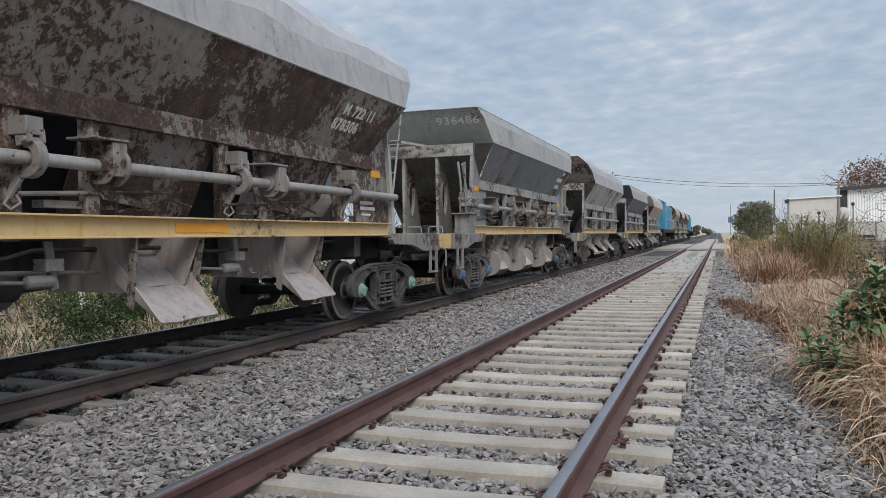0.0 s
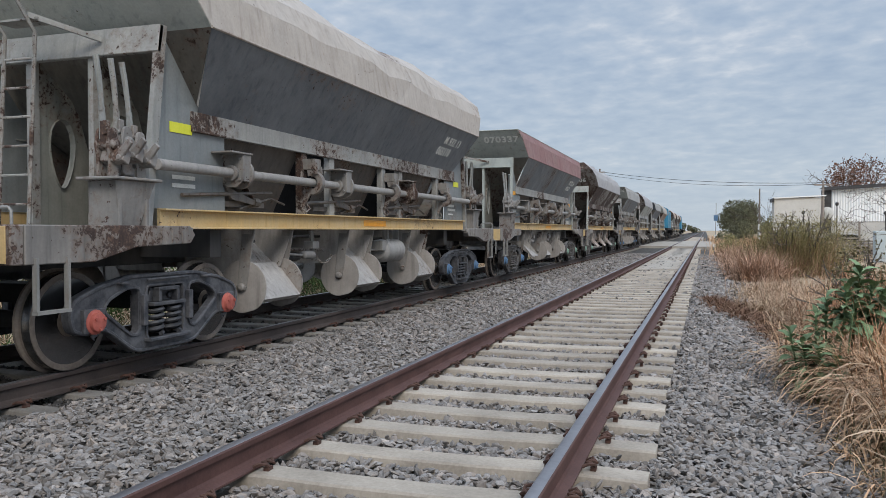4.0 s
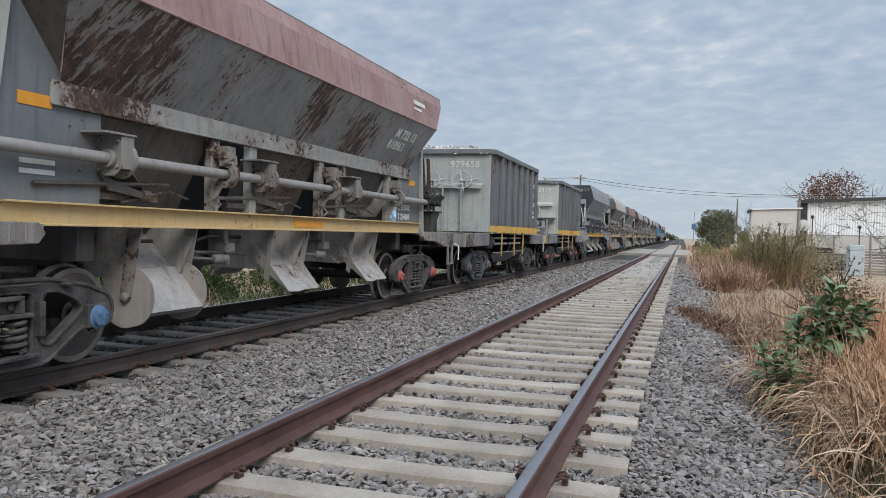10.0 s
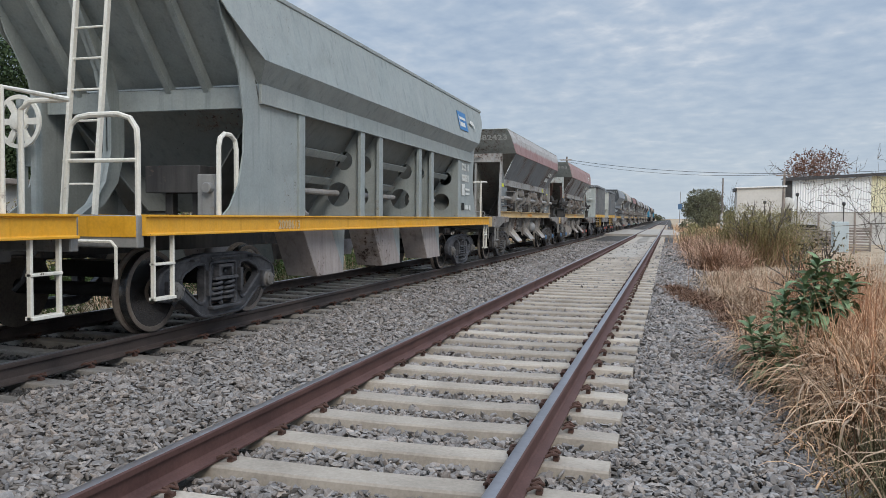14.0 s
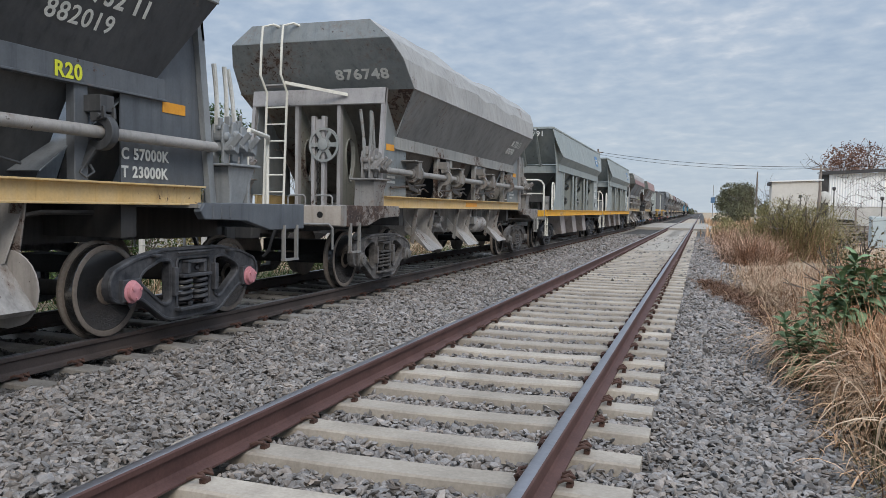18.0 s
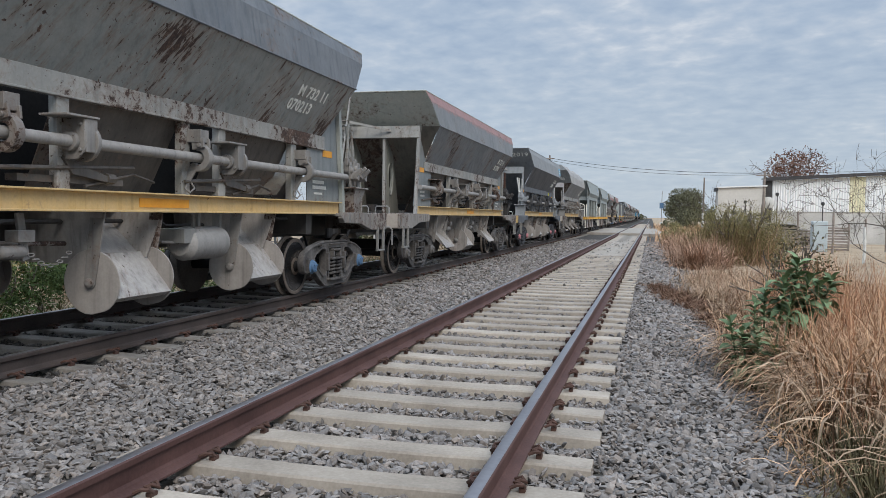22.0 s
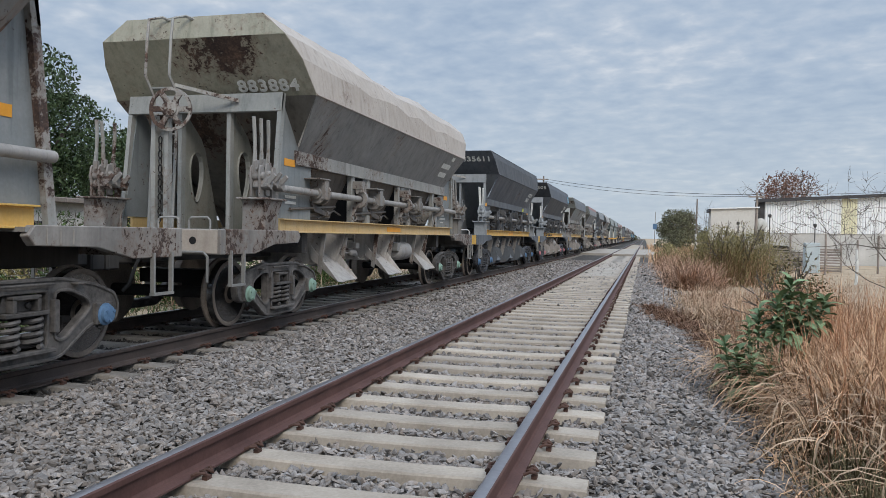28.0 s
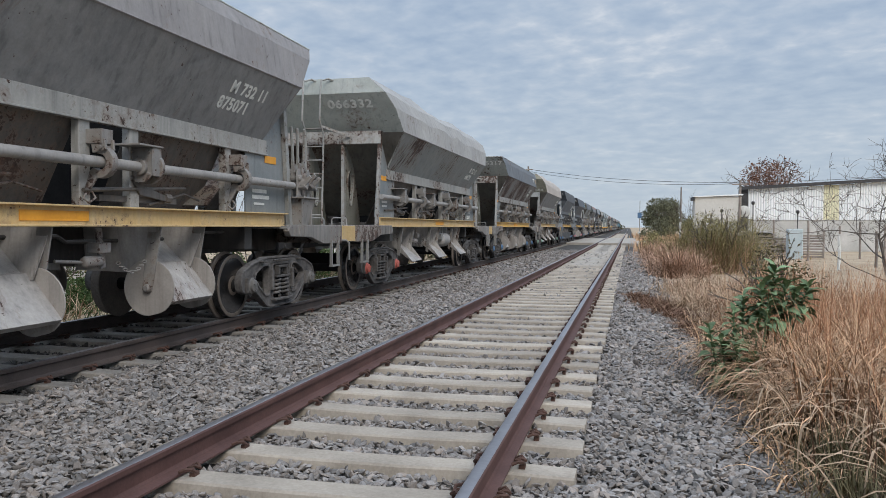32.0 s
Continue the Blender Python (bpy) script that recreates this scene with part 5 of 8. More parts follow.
def rib_mesh(s):
    """Upright stiffener under the end slope, with an oblong hole framed in it."""
    x = s * 0.38
    hole = [(-4.42 + 0.16 * math.cos(a) * (1 + 0.3 * math.sin(a)), 1.98 + 0.36 * math.sin(a)) for a in np.linspace(0, 2 * math.pi, 19)[:-1]]
    g = holed([[(-4.72, 1.2), (-4.72, 2.9), (-4.2, 2.5), (-3.75, 1.2)], hole], "x", x - 0.006, x + 0.006)
    for k in range(len(hole)):
        (y0, z0), (y1, z1) = hole[k], hole[(k + 1) % len(hole)]
        g.add([(x - 0.035, y0, z0), (x + 0.035, y0, z0), (x + 0.035, y1, z1), (x - 0.035, y1, z1)], [(0, 1, 2, 3)])
    return g


def pipe_mesh():
    """The train pipe, bent round the funnels along the wagon."""
    pts = [(0.8, -3.9, 1.12), (0.76, -3.4, 1.12), (0.62, -3.25, 1.06), (0.62, -1.6, 1.04), (0.68, -1.4, 1.10), (0.68, 0.8, 1.10), (0.62, 1.0, 1.04), (0.62, 2.9, 1.05), (0.76, 3.2, 1.12), (0.8, 3.9, 1.12)]
    return G().tube(pts, 0.022, 7)


def brake_lever_mesh():
    """A hung brake lever with its pull rods and a slack adjuster."""
    g = G().plate([(1.0, -0.04, 1.18), (1.0, 0.04, 1.18), (1.0, 0.10, 0.80), (1.0, 0.02, 0.78)], 0.03)
    g.tube([(1.0, 0.06, 0.84), (0.96, -0.55, 0.88)], 0.018, 6)
    g.lathe([(-0.36, 0.03), (-0.34, 0.055), (-0.12, 0.06), (-0.10, 0.03)], "y", (1.0, 0.14, 0.86), 10)
    return g.box(0.93, 1.07, -0.08, 0.10, 0.94, 1.04)


def slack_chain():
    g = G()
    for k in range(9):
        y, z = k * 0.055, -0.10 * math.sin(k * math.pi / 8)
        a2 = [(0.002 + (0.014 if k % 2 else 0.0) * math.cos(a), y + 0.036 * math.sin(a), z + (0.0 if k % 2 else 0.014) * math.cos(a)) for a in np.linspace(0, 2 * math.pi, 9)]
        g.tube(a2, 0.006, 4, caps=False)
    return g


def chain_mesh():
    g = G()
    for k in range(12):
        z = 0.1 + k * 0.09
        ring = [((0.022 if k % 2 else 0.004) * math.cos(a), (0.004 if k % 2 else 0.022) * math.cos(a), z + 0.05 * math.sin(a)) for a in np.linspace(0, 2 * math.pi, 9)]
        g.tube(ring, 0.008, 4, caps=False)
    return g


def ladder(w, spec):
    """The end ladder, leaning from the deck to the rim or hooked over it."""
    if spec["domed"]:
        lx = spec.get("ladder_x", -0.03)

        def one(x):
            return lambda: G().tube([(x, -5.35, 1.21), (x, -5.25, 3.0), (x, -5.45, 3.25), (x, -5.42, 3.75), (x, -5.38, 4.02), (x + 0.08, -5.2, 4.09), (x + 0.26, -5.0, 4.02)], 0.02, 6)
        xs = (lx - 0.18, lx + 0.18)
        base, top = Vector((lx, -5.35, 1.21)), Vector((lx, -5.25, 3.0))
    else:
        def one(x):
            return lambda: G().plate([(x - 0.014, -6.05, 1.21), (x + 0.014, -6.05, 1.21), (x + 0.014, -5.28, 3.72), (x - 0.014, -5.28, 3.72)], 0.032)
        xs = (-0.62, -0.22)
        base, top = Vector((-0.42, -6.05, 1.21)), Vector((-0.42, -5.28, 3.72))
    ld = None
    for x in xs:
        o = put("ladder_rail" if ld else "ladder", shared(f"ladder|{spec['domed']}|{x}", one(x)), spec["ladder"], ld or w)
        ld = ld or o
    n = 6
    for i in range(n):
        p = base.lerp(top, (0.10 + i * 0.135) if not spec["domed"] else (0.12 + i * 0.15))
        put("rung", shared("rung", rung_mesh), spec["ladder"], ld, p)
    put("ladder_step", shared(f"ladder_step|{spec['domed']}", lambda: G().box(-0.24, 0.24, 0, 0.22, -0.01, 0.01)), fr_or(spec), w, (xs[0] + 0.19, -5.30 if spec["domed"] else -5.15, 3.12))
    put("brace", shared(f"brace|{spec['domed']}{xs[0]}", lambda: G().plate([(xs[1], -5.33, 3.12), (xs[1], -5.33, 3.17), (0.55, -4.86, 3.02), (0.55, -4.86, 2.97)], 0.03)), spec["ladder"], w)


def fr_or(spec):
    return spec["frame"]


# ---- train: open box wagon loaded with stone ----
def gondola(spec):
    w = thing("gondola_wagon", spec["label"], "gondola wagon", "wagons of the train")
    body, end = spec["lower"], spec["end"]
    turn = Matrix.Rotation(math.pi, 4, "Z")
    HW, HL, Z0, Z1 = 1.42, 3.05, 1.26, 3.22

    def strip():
        g = G().box(HW - 0.022, HW + 0.006, -HL, HL, Z0, Z0 + 0.16)
        for i in range(7):
            y = -2.13 + i * 0.83
            g.prism([(HW - 0.01, y - 0.034), (HW + 0.103, y - 0.022), (HW + 0.103, y + 0.022), (HW - 0.01, y + 0.034)], "z", Z0 - 0.02, Z0 + 0.165)
        return g
    for m in (Matrix.Identity(4), turn):
        put("side_wall", shared("side_wall", lambda: G().box(HW - 0.02, HW, -HL, HL, Z0 + 0.16, Z1)), body, w, m)
        put("yellow_strip", shared("yellow_strip", strip, 0.003), M["yellow"], w, m)
        for i in range(7):
            y = -2.13 + i * 0.83
            put("side_rib", shared("side_rib", lambda: G().prism([(HW, -0.032), (HW + 0.10, -0.02), (HW + 0.10, 0.02), (HW, 0.032)], "z", Z0 + 0.165, Z1 - 0.02), 0.01), spec["rib"], w, m @ Matrix.Translation((0, y, 0)))
        put("end_wall", shared("end_wall", lambda: G().box(-HW + 0.023, HW - 0.023, -HL + 0.004, -HL + 0.024, Z0, Z1)), end, w, m)
        put("end_ledge", shared("end_ledge", lambda: G().plate([(-1.2, -HL, 2.47), (1.2, -HL, 2.47), (1.2, -HL - 0.13, 2.40), (-1.2, -HL - 0.13, 2.40)], 0.014).box(-1.2, 1.2, -HL - 0.137, -HL - 0.123, 2.33, 2.405)), end, w, m)
        for x in (-0.72, -0.25, 0.2, 0.68):
            put("end_rib", shared("end_rib", lambda: G().prism([(-HL, 1.25), (-HL - 0.10, 1.25), (-HL - 0.16, 2.32), (-HL, 2.4)], "x", -0.015, 0.015)), end, w, m @ Matrix.Translation((x, 0, 0)))
        put("deck", shared("deck|g", lambda: G().box(-1.33, 1.33, -5.06, -HL, 1.16, 1.20)), M["dirt_steel"], w, m)
        put("buffer_beam", shared("buffer_beam|g", lambda: G().box(-1.35, 1.35, -5.12, -5.0, 0.90, 1.20), 0.01), spec["beamm"], w, m)
        for s in (-1, 1):
            put("side_sill", shared(f"side_sill|g{s}", lambda: G().prism([(-5.0, 0.90), (-5.0, 1.215), (-2.85, 1.215), (-2.9, 0.92)], "x", *sorted((s * 1.28, s * 1.37))), 0.012), spec["sill"], w, m)
        pl = put("yellow_plate", shared("yellow_plate|g", lambda: G().box(0.62, 1.30, -5.128, -5.118, 0.92, 1.19)), spec["bumper"], w, m)
        put("hole_rim", shared("hole_rim|g", lambda: G().tube([(0.95, -5.125, 1.06), (0.95, -5.134, 1.06)], 0.045, 14)), M["black"], pl)
        put("coupler", shared("coupler|g", lambda: coupler_mesh(-1, 5.08), 0.02), M["under"], w, m)
        put("brake_hose", shared("brake_hose", hose_mesh), M["black"], w, m @ Matrix.Translation((0, -5.06, 0)))
        put("release_lever", shared("release_lever", lever_pipe), M["cream"], w, m @ Matrix.Translation((0.62, -5.16, 0.94)))
        # doors and gear under the floor
        put("floor_slope", shared("floor_slope", lambda: G().plate([(-1.2, -2.9, 1.2), (1.2, -2.9, 1.2), (1.2, -1.6, 0.42), (-1.2, -1.6, 0.42)], 0.015)), M["under"], w, m)
        put("floor_door", shared("floor_door", lambda: G().plate([(1.25, -2.0, 0.72), (1.25, 2.0, 0.72), (0.8, 1.5, 0.40), (0.8, -1.5, 0.40)], 0.02)), M["dirt_steel"], w, m)
        for y in (-1.52, 0.12, 1.38):
            put("hanger_bar", shared("hanger_bar", lambda: G().box(1.36, 1.39, -0.025, 0.025, 0.62, 1.27)), M["yellow"], w, m @ Matrix.Translation((0, y, 0)))
        for y in (-0.95, 0.95):
            for z in (0.95, 1.1):
                put("door_rod", shared("door_rod", lambda: G().tube([(1.2, -0.8, 0), (1.2, 0.8, 0)], 0.03, 8)), M["shaft"], w, m @ Matrix.Translation((0, y, z)))
        put("door_gear", shared("door_gear", lambda: G().lathe([(1.1, 0.02), (1.12, 0.16), (1.26, 0.16), (1.28, 0.10), (1.34, 0.08)], "x", (0, -2.2, 0.98), 14).box(1.1, 1.3, -2.42, -2.28, 0.85, 1.15), 0.01), M["under"], w, m)

    def rim():
        g = G()
        o, c = HW + 0.10, 0.22
        pts = [(-o, -HL - 0.10 + c), (-o + c * 0.4, -HL - 0.10 + c * 0.3), (-o + c, -HL - 0.10), (o - c, -HL - 0.10), (o - c * 0.4, -HL - 0.10 + c * 0.3), (o, -HL - 0.10 + c)]
        pts += [(-x, -y) for x, y in pts]
        i = [(x * 0.9, y * 0.955) for x, y in pts]
        k = len(pts)
        v = [(x, y, Z1 - 0.03) for x, y in pts] + [(x, y, Z1 + 0.09) for x, y in pts] + [(x, y, Z1 + 0.09) for x, y in i] + [(x, y, Z1 - 0.03) for x, y in i]
        f = []
        for r in range(4):
            for q in range(k):
                f.append((r * k + q, r * k + (q + 1) % k, ((r + 1) % 4) * k + (q + 1) % k, ((r + 1) % 4) * k + q))
        return g.add(v, f)
    put("rim", shared("rim|g", rim, 0.01), spec["rib"], w)

    def load_bed():
        g = G()
        n, m2 = 18, 9
        v = []
        for j in range(n + 1):
            for i in range(m2 + 1):
                x, y = -1.3 + 2.6 * i / m2, -3.1 + 6.2 * j / n
                e = min(1, (1.3 - abs(x)) / 0.5, (3.1 - abs(y)) / 0.6)
                v.append((x, y, 3.17 + 0.26 * max(0, e) + 0.05 * noise.noise((x * 2, y * 2, 9))))
        f = [(j * (m2 + 1) + i, j * (m2 + 1) + i + 1, (j + 1) * (m2 + 1) + i + 1, (j + 1) * (m2 + 1) + i) for j in range(n) for i in range(m2)]
        return g.add(v, f)
    put("stone_load", shared("stone_load", load_bed), M["load"], w)
    if "load_stones" not in MESH:
        rng = np.random.default_rng(8)
        x, y = rng.uniform(-1.3, 1.3, 3500), rng.uniform(-3.15, 3.15, 3500)
        e = np.clip(np.minimum((1.32 - np.abs(x)) / 0.5, (3.15 - np.abs(y)) / 0.6), 0, 1)
        MESH["load_stones"] = pebble_mesh("load_stones", np.stack([x, y, 3.19 + 0.26 * e], 1), rng.uniform(0.025, 0.045, 3500), rng)
    tagged(put("load_stones", MESH["load_stones"], M["load"], w), kind="stuff")
    if spec["tank"]:
        put("air_tank", shared("air_tank|g", lambda: G().lathe([(-0.50, 0.02), (-0.48, 0.14), (-0.42, 0.20), (0.42, 0.20), (0.48, 0.14), (0.50, 0.02)], "x", (-0.35, -4.25, 1.52), 20)), M["dirt_steel"], w)
        for x in (-0.85, 0.15):
            put("tank_saddle", shared("tank_saddle", lambda: G().prism([(-4.45, 1.2), (-4.05, 1.2), (-4.12, 1.62), (-4.38, 1.62)], "x", -0.03, 0.03), 0.004), M["dirt_steel"], w, (x, 0, 0))
        put("valve_gear", shared("valve_gear", gear_table), M["p_worn"], w)
        put("brake_wheel", shared("brake_wheel", brake_wheel), M["p_worn"], w, (-0.62, -3.30, 2.72), "worn grey brake wheel on the end wall")
        put("brake_box", shared("brake_box", lambda: G().box(-0.5, -0.22, -3.25, -3.06, 2.28, 2.72), 0.01), end, w)
        put("brake_chain", shared("brake_chain", chain_mesh), M["black"], w, (-0.5, -3.22, 1.25))
    else:
        for x in (-0.85, -0.1, 0.72):
            put("hand_wheel", shared("hand_wheel", hand_wheel), end, w, Matrix.Translation((x, -3.30, 2.52)) @ pose(0, 0, 0, -32, 0, 0))
            put("screw_shaft", shared("screw_shaft", lambda: G().tube([(0, 0.2, 0), (0.06, -0.06, 0.02), (0.12, -0.08, 0.0), (0.40, -0.02, 0.06)], 0.03, 7).box(0.10, 0.16, -0.1, -0.02, -0.12, 0.06)), end, w, (x, -3.22, 2.50))
        put("brake_hoop", shared("brake_hoop", lambda: G().tube([(-0.2, -4.4, 1.2), (-0.2, -4.4, 1.52), (0.45, -4.4, 1.55), (0.45, -4.4, 1.2)], 0.02, 6).tube([(0.1, -4.6, 1.2), (0.1, -4.6, 1.5), (0.5, -4.6, 1.42), (0.52, -4.6, 1.2)], 0.016, 6).lathe([(-4.5, 0.16), (-4.3, 0.17)], "y", (0.25, 0, 1.42), 16)), M["dirt_steel"], w)

        def bag():
            g = G()
            v0, f0 = ico()
            for cx, cy, cz, s in ((-0.55, -4.2, 1.42, 0.26), (-0.25, -4.3, 1.36, 0.22), (0.0, -4.25, 1.33, 0.17)):
                bm = bmesh.new()
                bmesh.ops.create_icosphere(bm, subdivisions=3, radius=1.0)
                vs = []
                for p in bm.verts:
                    k = 1 + 0.35 * noise.noise(p.co * 1.7 + Vector((cx * 5, 1, 2))) + 0.15 * noise.noise(p.co * 5)
                    vs.append((cx + p.co.x * s * k * 1.1, cy + p.co.y * s * k * 0.7, max(1.2, cz + p.co.z * s * k)))
                g.add(vs, [[q.index for q in f.verts] for f in bm.faces])
                bm.free()
            return g
        put("plastic_wrap", shared("plastic_wrap", bag), M["tarp"], w, None, "crumpled light blue plastic bundle on the deck")
    write(spec["num"], (0.35, -3.056, 2.86), (1, 0, 0), (0, 0, 1), 0.23, w, None, 1.0)
    for y in (-1.02, 2.18):
        put("reflector", shared("reflector|g", lambda: G().box(1.421, 1.428, -0.16, 0.16, -0.05, 0.05)), M["orange"], w, (0, y, 2.05))
    write("62 11", (1.424, 2.28, 2.35), (0, 1, 0), (0, 0, 1), 0.20, w)
    write(spec["num"], (1.424, 2.24, 2.10), (0, 1, 0), (0, 0, 1), 0.19, w, None, 0.9)
    bars([(0, 0.22, 0.40, 0.07), (0, 0.08, 0.52, 0.06), (0, 1.02, 0.42, 0.05), (0, 1.10, 0.5, 0.03)], (1.424, 2.28, 1.66), (0, 1, 0), (0, 0, 1), w)
    put("centre_sill", shared("centre_sill|g", lambda: G().box(-0.22, 0.22, -5.0, 5.0, 0.82, 1.18)), M["under"], w)
    for y in (-3.179, 3.179):
        bogie(w, y, "g", spec["cap"], False, M["bogie"])
    return w


def gear_table():
    """A ledge on the end wall over valves, pipes and a pump."""
    g = G().box(0.25, 1.32, -3.50, -3.06, 1.86, 1.885)
    for x in (0.30, 1.02):
        g.box(x, x + 0.05, -3.46, -3.40, 1.2, 1.86)
    g.box(0.30, 1.07, -3.45, -3.41, 1.48, 1.53)
    g.lathe([(-3.46, 0.03), (-3.44, 0.11), (-3.25, 0.11), (-3.23, 0.04)], "y", (0.62, 0, 1.66), 14)
    g.lathe([(0.50, 0.03), (0.53, 0.075), (0.78, 0.075), (0.80, 0.03)], "x", (0, -3.40, 1.36), 12)
    g.tube([(0.35, -3.4, 1.25), (0.35, -3.42, 1.7), (0.5, -3.42, 1.78), (0.95, -3.42, 1.70), (0.98, -3.4, 1.25)], 0.02, 6)
    return g.box(0.84, 0.96, -3.45, -3.28, 1.53, 1.74).tube([(0.9, -3.40, 1.74), (0.9, -3.44, 1.86)], 0.022, 6)


def hand_wheel():
    g = G()
    ring = [(0.25 * math.cos(a), 0, 0.25 * math.sin(a)) for a in np.linspace(0, 2 * math.pi, 25)]
    g.tube(ring, 0.014, 6, caps=False)
    for k in range(4):
        a = k * math.pi / 2 + 0.3
        g.tube([(0, 0, 0), (0.34 * math.cos(a), 0, 0.34 * math.sin(a))], 0.014, 6)
    return g.lathe([(-0.04, 0.05), (0.05, 0.05)], "y", (0, 0, 0), 10)


# ---- train: new grey hopper with open bays ----
CURVE = [(0.0, 5.80), (0.04, 5.95), (0.14, 6.02), (0.32, 5.98), (0.55, 5.78), (0.8, 5.45), (1.0, 5.15)]


def new_hopper(spec):
    w = thing("hopper_wagon", spec["label"], "hopper wagon", "wagons of the train")
    m0 = M["lightgrey"]
    turn = Matrix.Rotation(math.pi, 4, "Z")
    HL = 6.0
    T, U, V = (1.40, 6.02, 3.82), (1.60, 5.92, 2.95), (1.42, 5.60, 2.70)
    for m in (Matrix.Identity(4), turn):
        put("side_sheet", shared("n_upper", lambda: G().plate([(T[0] + (U[0] - T[0]) * u, y, T[2] + (U[2] - T[2]) * u) for u, y in CURVE + [(u, -y) for u, y in reversed(CURVE)]], 0.014)), m0, w, m)
        put("side_sheet", shared("n_mid", lambda: G().plate([(U[0], -5.15, U[2]), (U[0], 5.15, U[2]), (V[0], 4.95, V[2]), (V[0], -4.95, V[2])], 0.014)), m0, w, m)
        put("side_band", shared("n_band", lambda: G().box(1.42, 1.46, -4.98, 4.98, 2.50, 2.72).box(1.41, 1.475, -4.98, 4.98, 2.49, 2.51), 0.004), m0, w, m)
        put("side_beam", shared("n_beam", lambda: G().prism([(1.38, 1.01), (1.47, 1.01), (1.47, 1.03), (1.44, 1.035), (1.44, 1.18), (1.47, 1.185), (1.47, 1.205), (1.38, 1.205)], "y", -7.05, 7.05), 0.003), M["bright_yellow"], w, m)
        # four bays: cross walls with round holes, slopes and braces
        for y in (-3.92, -1.85, -1.05, 1.05, 1.85, 3.92):
            put("side_post", shared("n_post", lambda: G().box(1.40, 1.455, -0.085, 0.085, 1.2, 2.5), 0.004), m0, w, m @ Matrix.Translation((0, y, 0)))
        for y in (-3.86, -1.85, -1.05, 1.05, 1.85, 3.86):
            put("bay_wall", shared("n_bay", bay_mesh), m0, w, m @ Matrix.Translation((0, y, 0)))
        # the slope behind the bays is coloured darker, as shade in the recess
        put("slope_sheet", shared("n_slope", lambda: G().plate([(1.41, -4.9, 2.6), (1.41, 4.9, 2.6), (0.35, 4.6, 1.25), (0.35, -4.6, 1.25)], 0.014)), M["p_bay_shaded"], w, m)
        for z, x in ((2.15, 1.16), (1.80, 0.92)):
            for y in (-2.85, 0.0, 2.85):
                put("slope_rib", shared("n_rib", lambda: G().prism([(0, 0), (0.10, -0.03), (0.03, -0.12)], "y", -0.85, 0.85)), m0, w, m @ Matrix.Translation((x, y, z)))
        for y in (-2.6, 0.0, 2.6):
            put("gate_shaft", shared("n_shaft", lambda: G().tube([(1.0, -0.8, 1.56), (1.0, 0.8, 1.56)], 0.045, 10).tube([(1.0, -0.85, 1.56), (1.02, -0.6, 1.35), (1.1, -0.45, 1.22)], 0.03, 6)), M["shaft"], w, m @ Matrix.Translation((0, y, 0)))
            ch = put("chute", shared("n_chute", lambda: G().plate([(0.8, -0.86, 1.0), (1.24, -0.86, 1.0), (1.26, -0.46, 0.36), (0.8, -0.46, 0.36)], 0.012).plate([(1.24, -0.86, 1.0), (1.24, 0.06, 1.0), (1.26, 0.46, 0.36), (1.26, -0.46, 0.36)], 0.012)), M["p_umber"], w, m @ Matrix.Translation((0, y, 0)))
            put("chute_cheek", shared("n_cheek", lambda: G().plate([(1.24, 0.07, 1.0), (1.10, 0.86, 1.0), (1.25, 0.465, 0.36)], 0.012).plate([(1.10, 0.86, 1.0), (0.7, 0.86, 1.0), (0.8, 0.465, 0.36), (1.25, 0.465, 0.36)], 0.012)), m0, ch)
        # end plates with a curved inner edge
        for s in (1,):
            put("end_plate", shared("n_plate", end_curve), m0, w, m)
            put("end_plate", shared("n_plate_f", lambda: end_curve(-1)), m0, w, m)
        put("end_sheet", shared("n_end", lambda: G().plate([(-1.40, -T[1], T[2]), (1.40, -T[1], T[2]), (1.42, -5.0, 2.72), (-1.42, -5.0, 2.72)], 0.014)), m0, w, m)
        # lower end sheet in the same darkened colour, shade under the overhang
        put("end_sheet", shared("n_end_low", lambda: G().plate([(-1.40, -4.99, 2.70), (1.40, -4.99, 2.70), (1.2, -3.9, 1.25), (-1.2, -3.9, 1.25)], 0.014)), M["p_bay_shaded"], w, m)
        for e in (-1, 1):
            put("corner_sheet", shared(f"n_corner{e}", lambda: G().plate([(1.40, e * 6.0, 3.81), (1.60, e * 5.15, 2.95), (1.42, e * 4.96, 2.70)], 0.012)), m0, w, m)
        put("end_band", shared("n_endband", lambda: G().box(-1.38, 1.38, -5.16, -5.1, 2.42, 2.66), 0.004), m0, w, m)
        for x in (-0.9, 0.35, 0.85):
            put("end_rib", shared("n_endrib", lambda: G().prism([(-6.03, 3.80), (-6.1, 3.74), (-5.15, 2.6), (-5.05, 2.66)], "x", -0.035, 0.035)), m0, w, m @ Matrix.Translation((x, 0, 0)))
        put("end_strut", shared("n_strut", strut_mesh), m0, w, m @ Matrix.Translation((-0.35, 0, 0)))
        put("rim", shared("n_rim", lambda: G().box(1.37, 1.43, -T[1], T[1], T[2] - 0.03, T[2] + 0.03).box(-1.4, 1.4, -T[1] - 0.03, -T[1] + 0.03, T[2] - 0.04, T[2] + 0.03), 0.008), m0, w, m)
        put("buffer_beam", shared("n_buffer", lambda: G().box(-1.40, 1.40, -7.12, -7.02, 0.90, 1.20), 0.01), M["dirt_steel"], w, m)
        for s in (-1, 1):
            put("yellow_plate", shared(f"n_yplate{s}", lambda: G().box(*sorted((s * 0.75, s * 1.39)), -7.13, -7.118, 1.0, 1.19)), M["bright_yellow"], w, m)
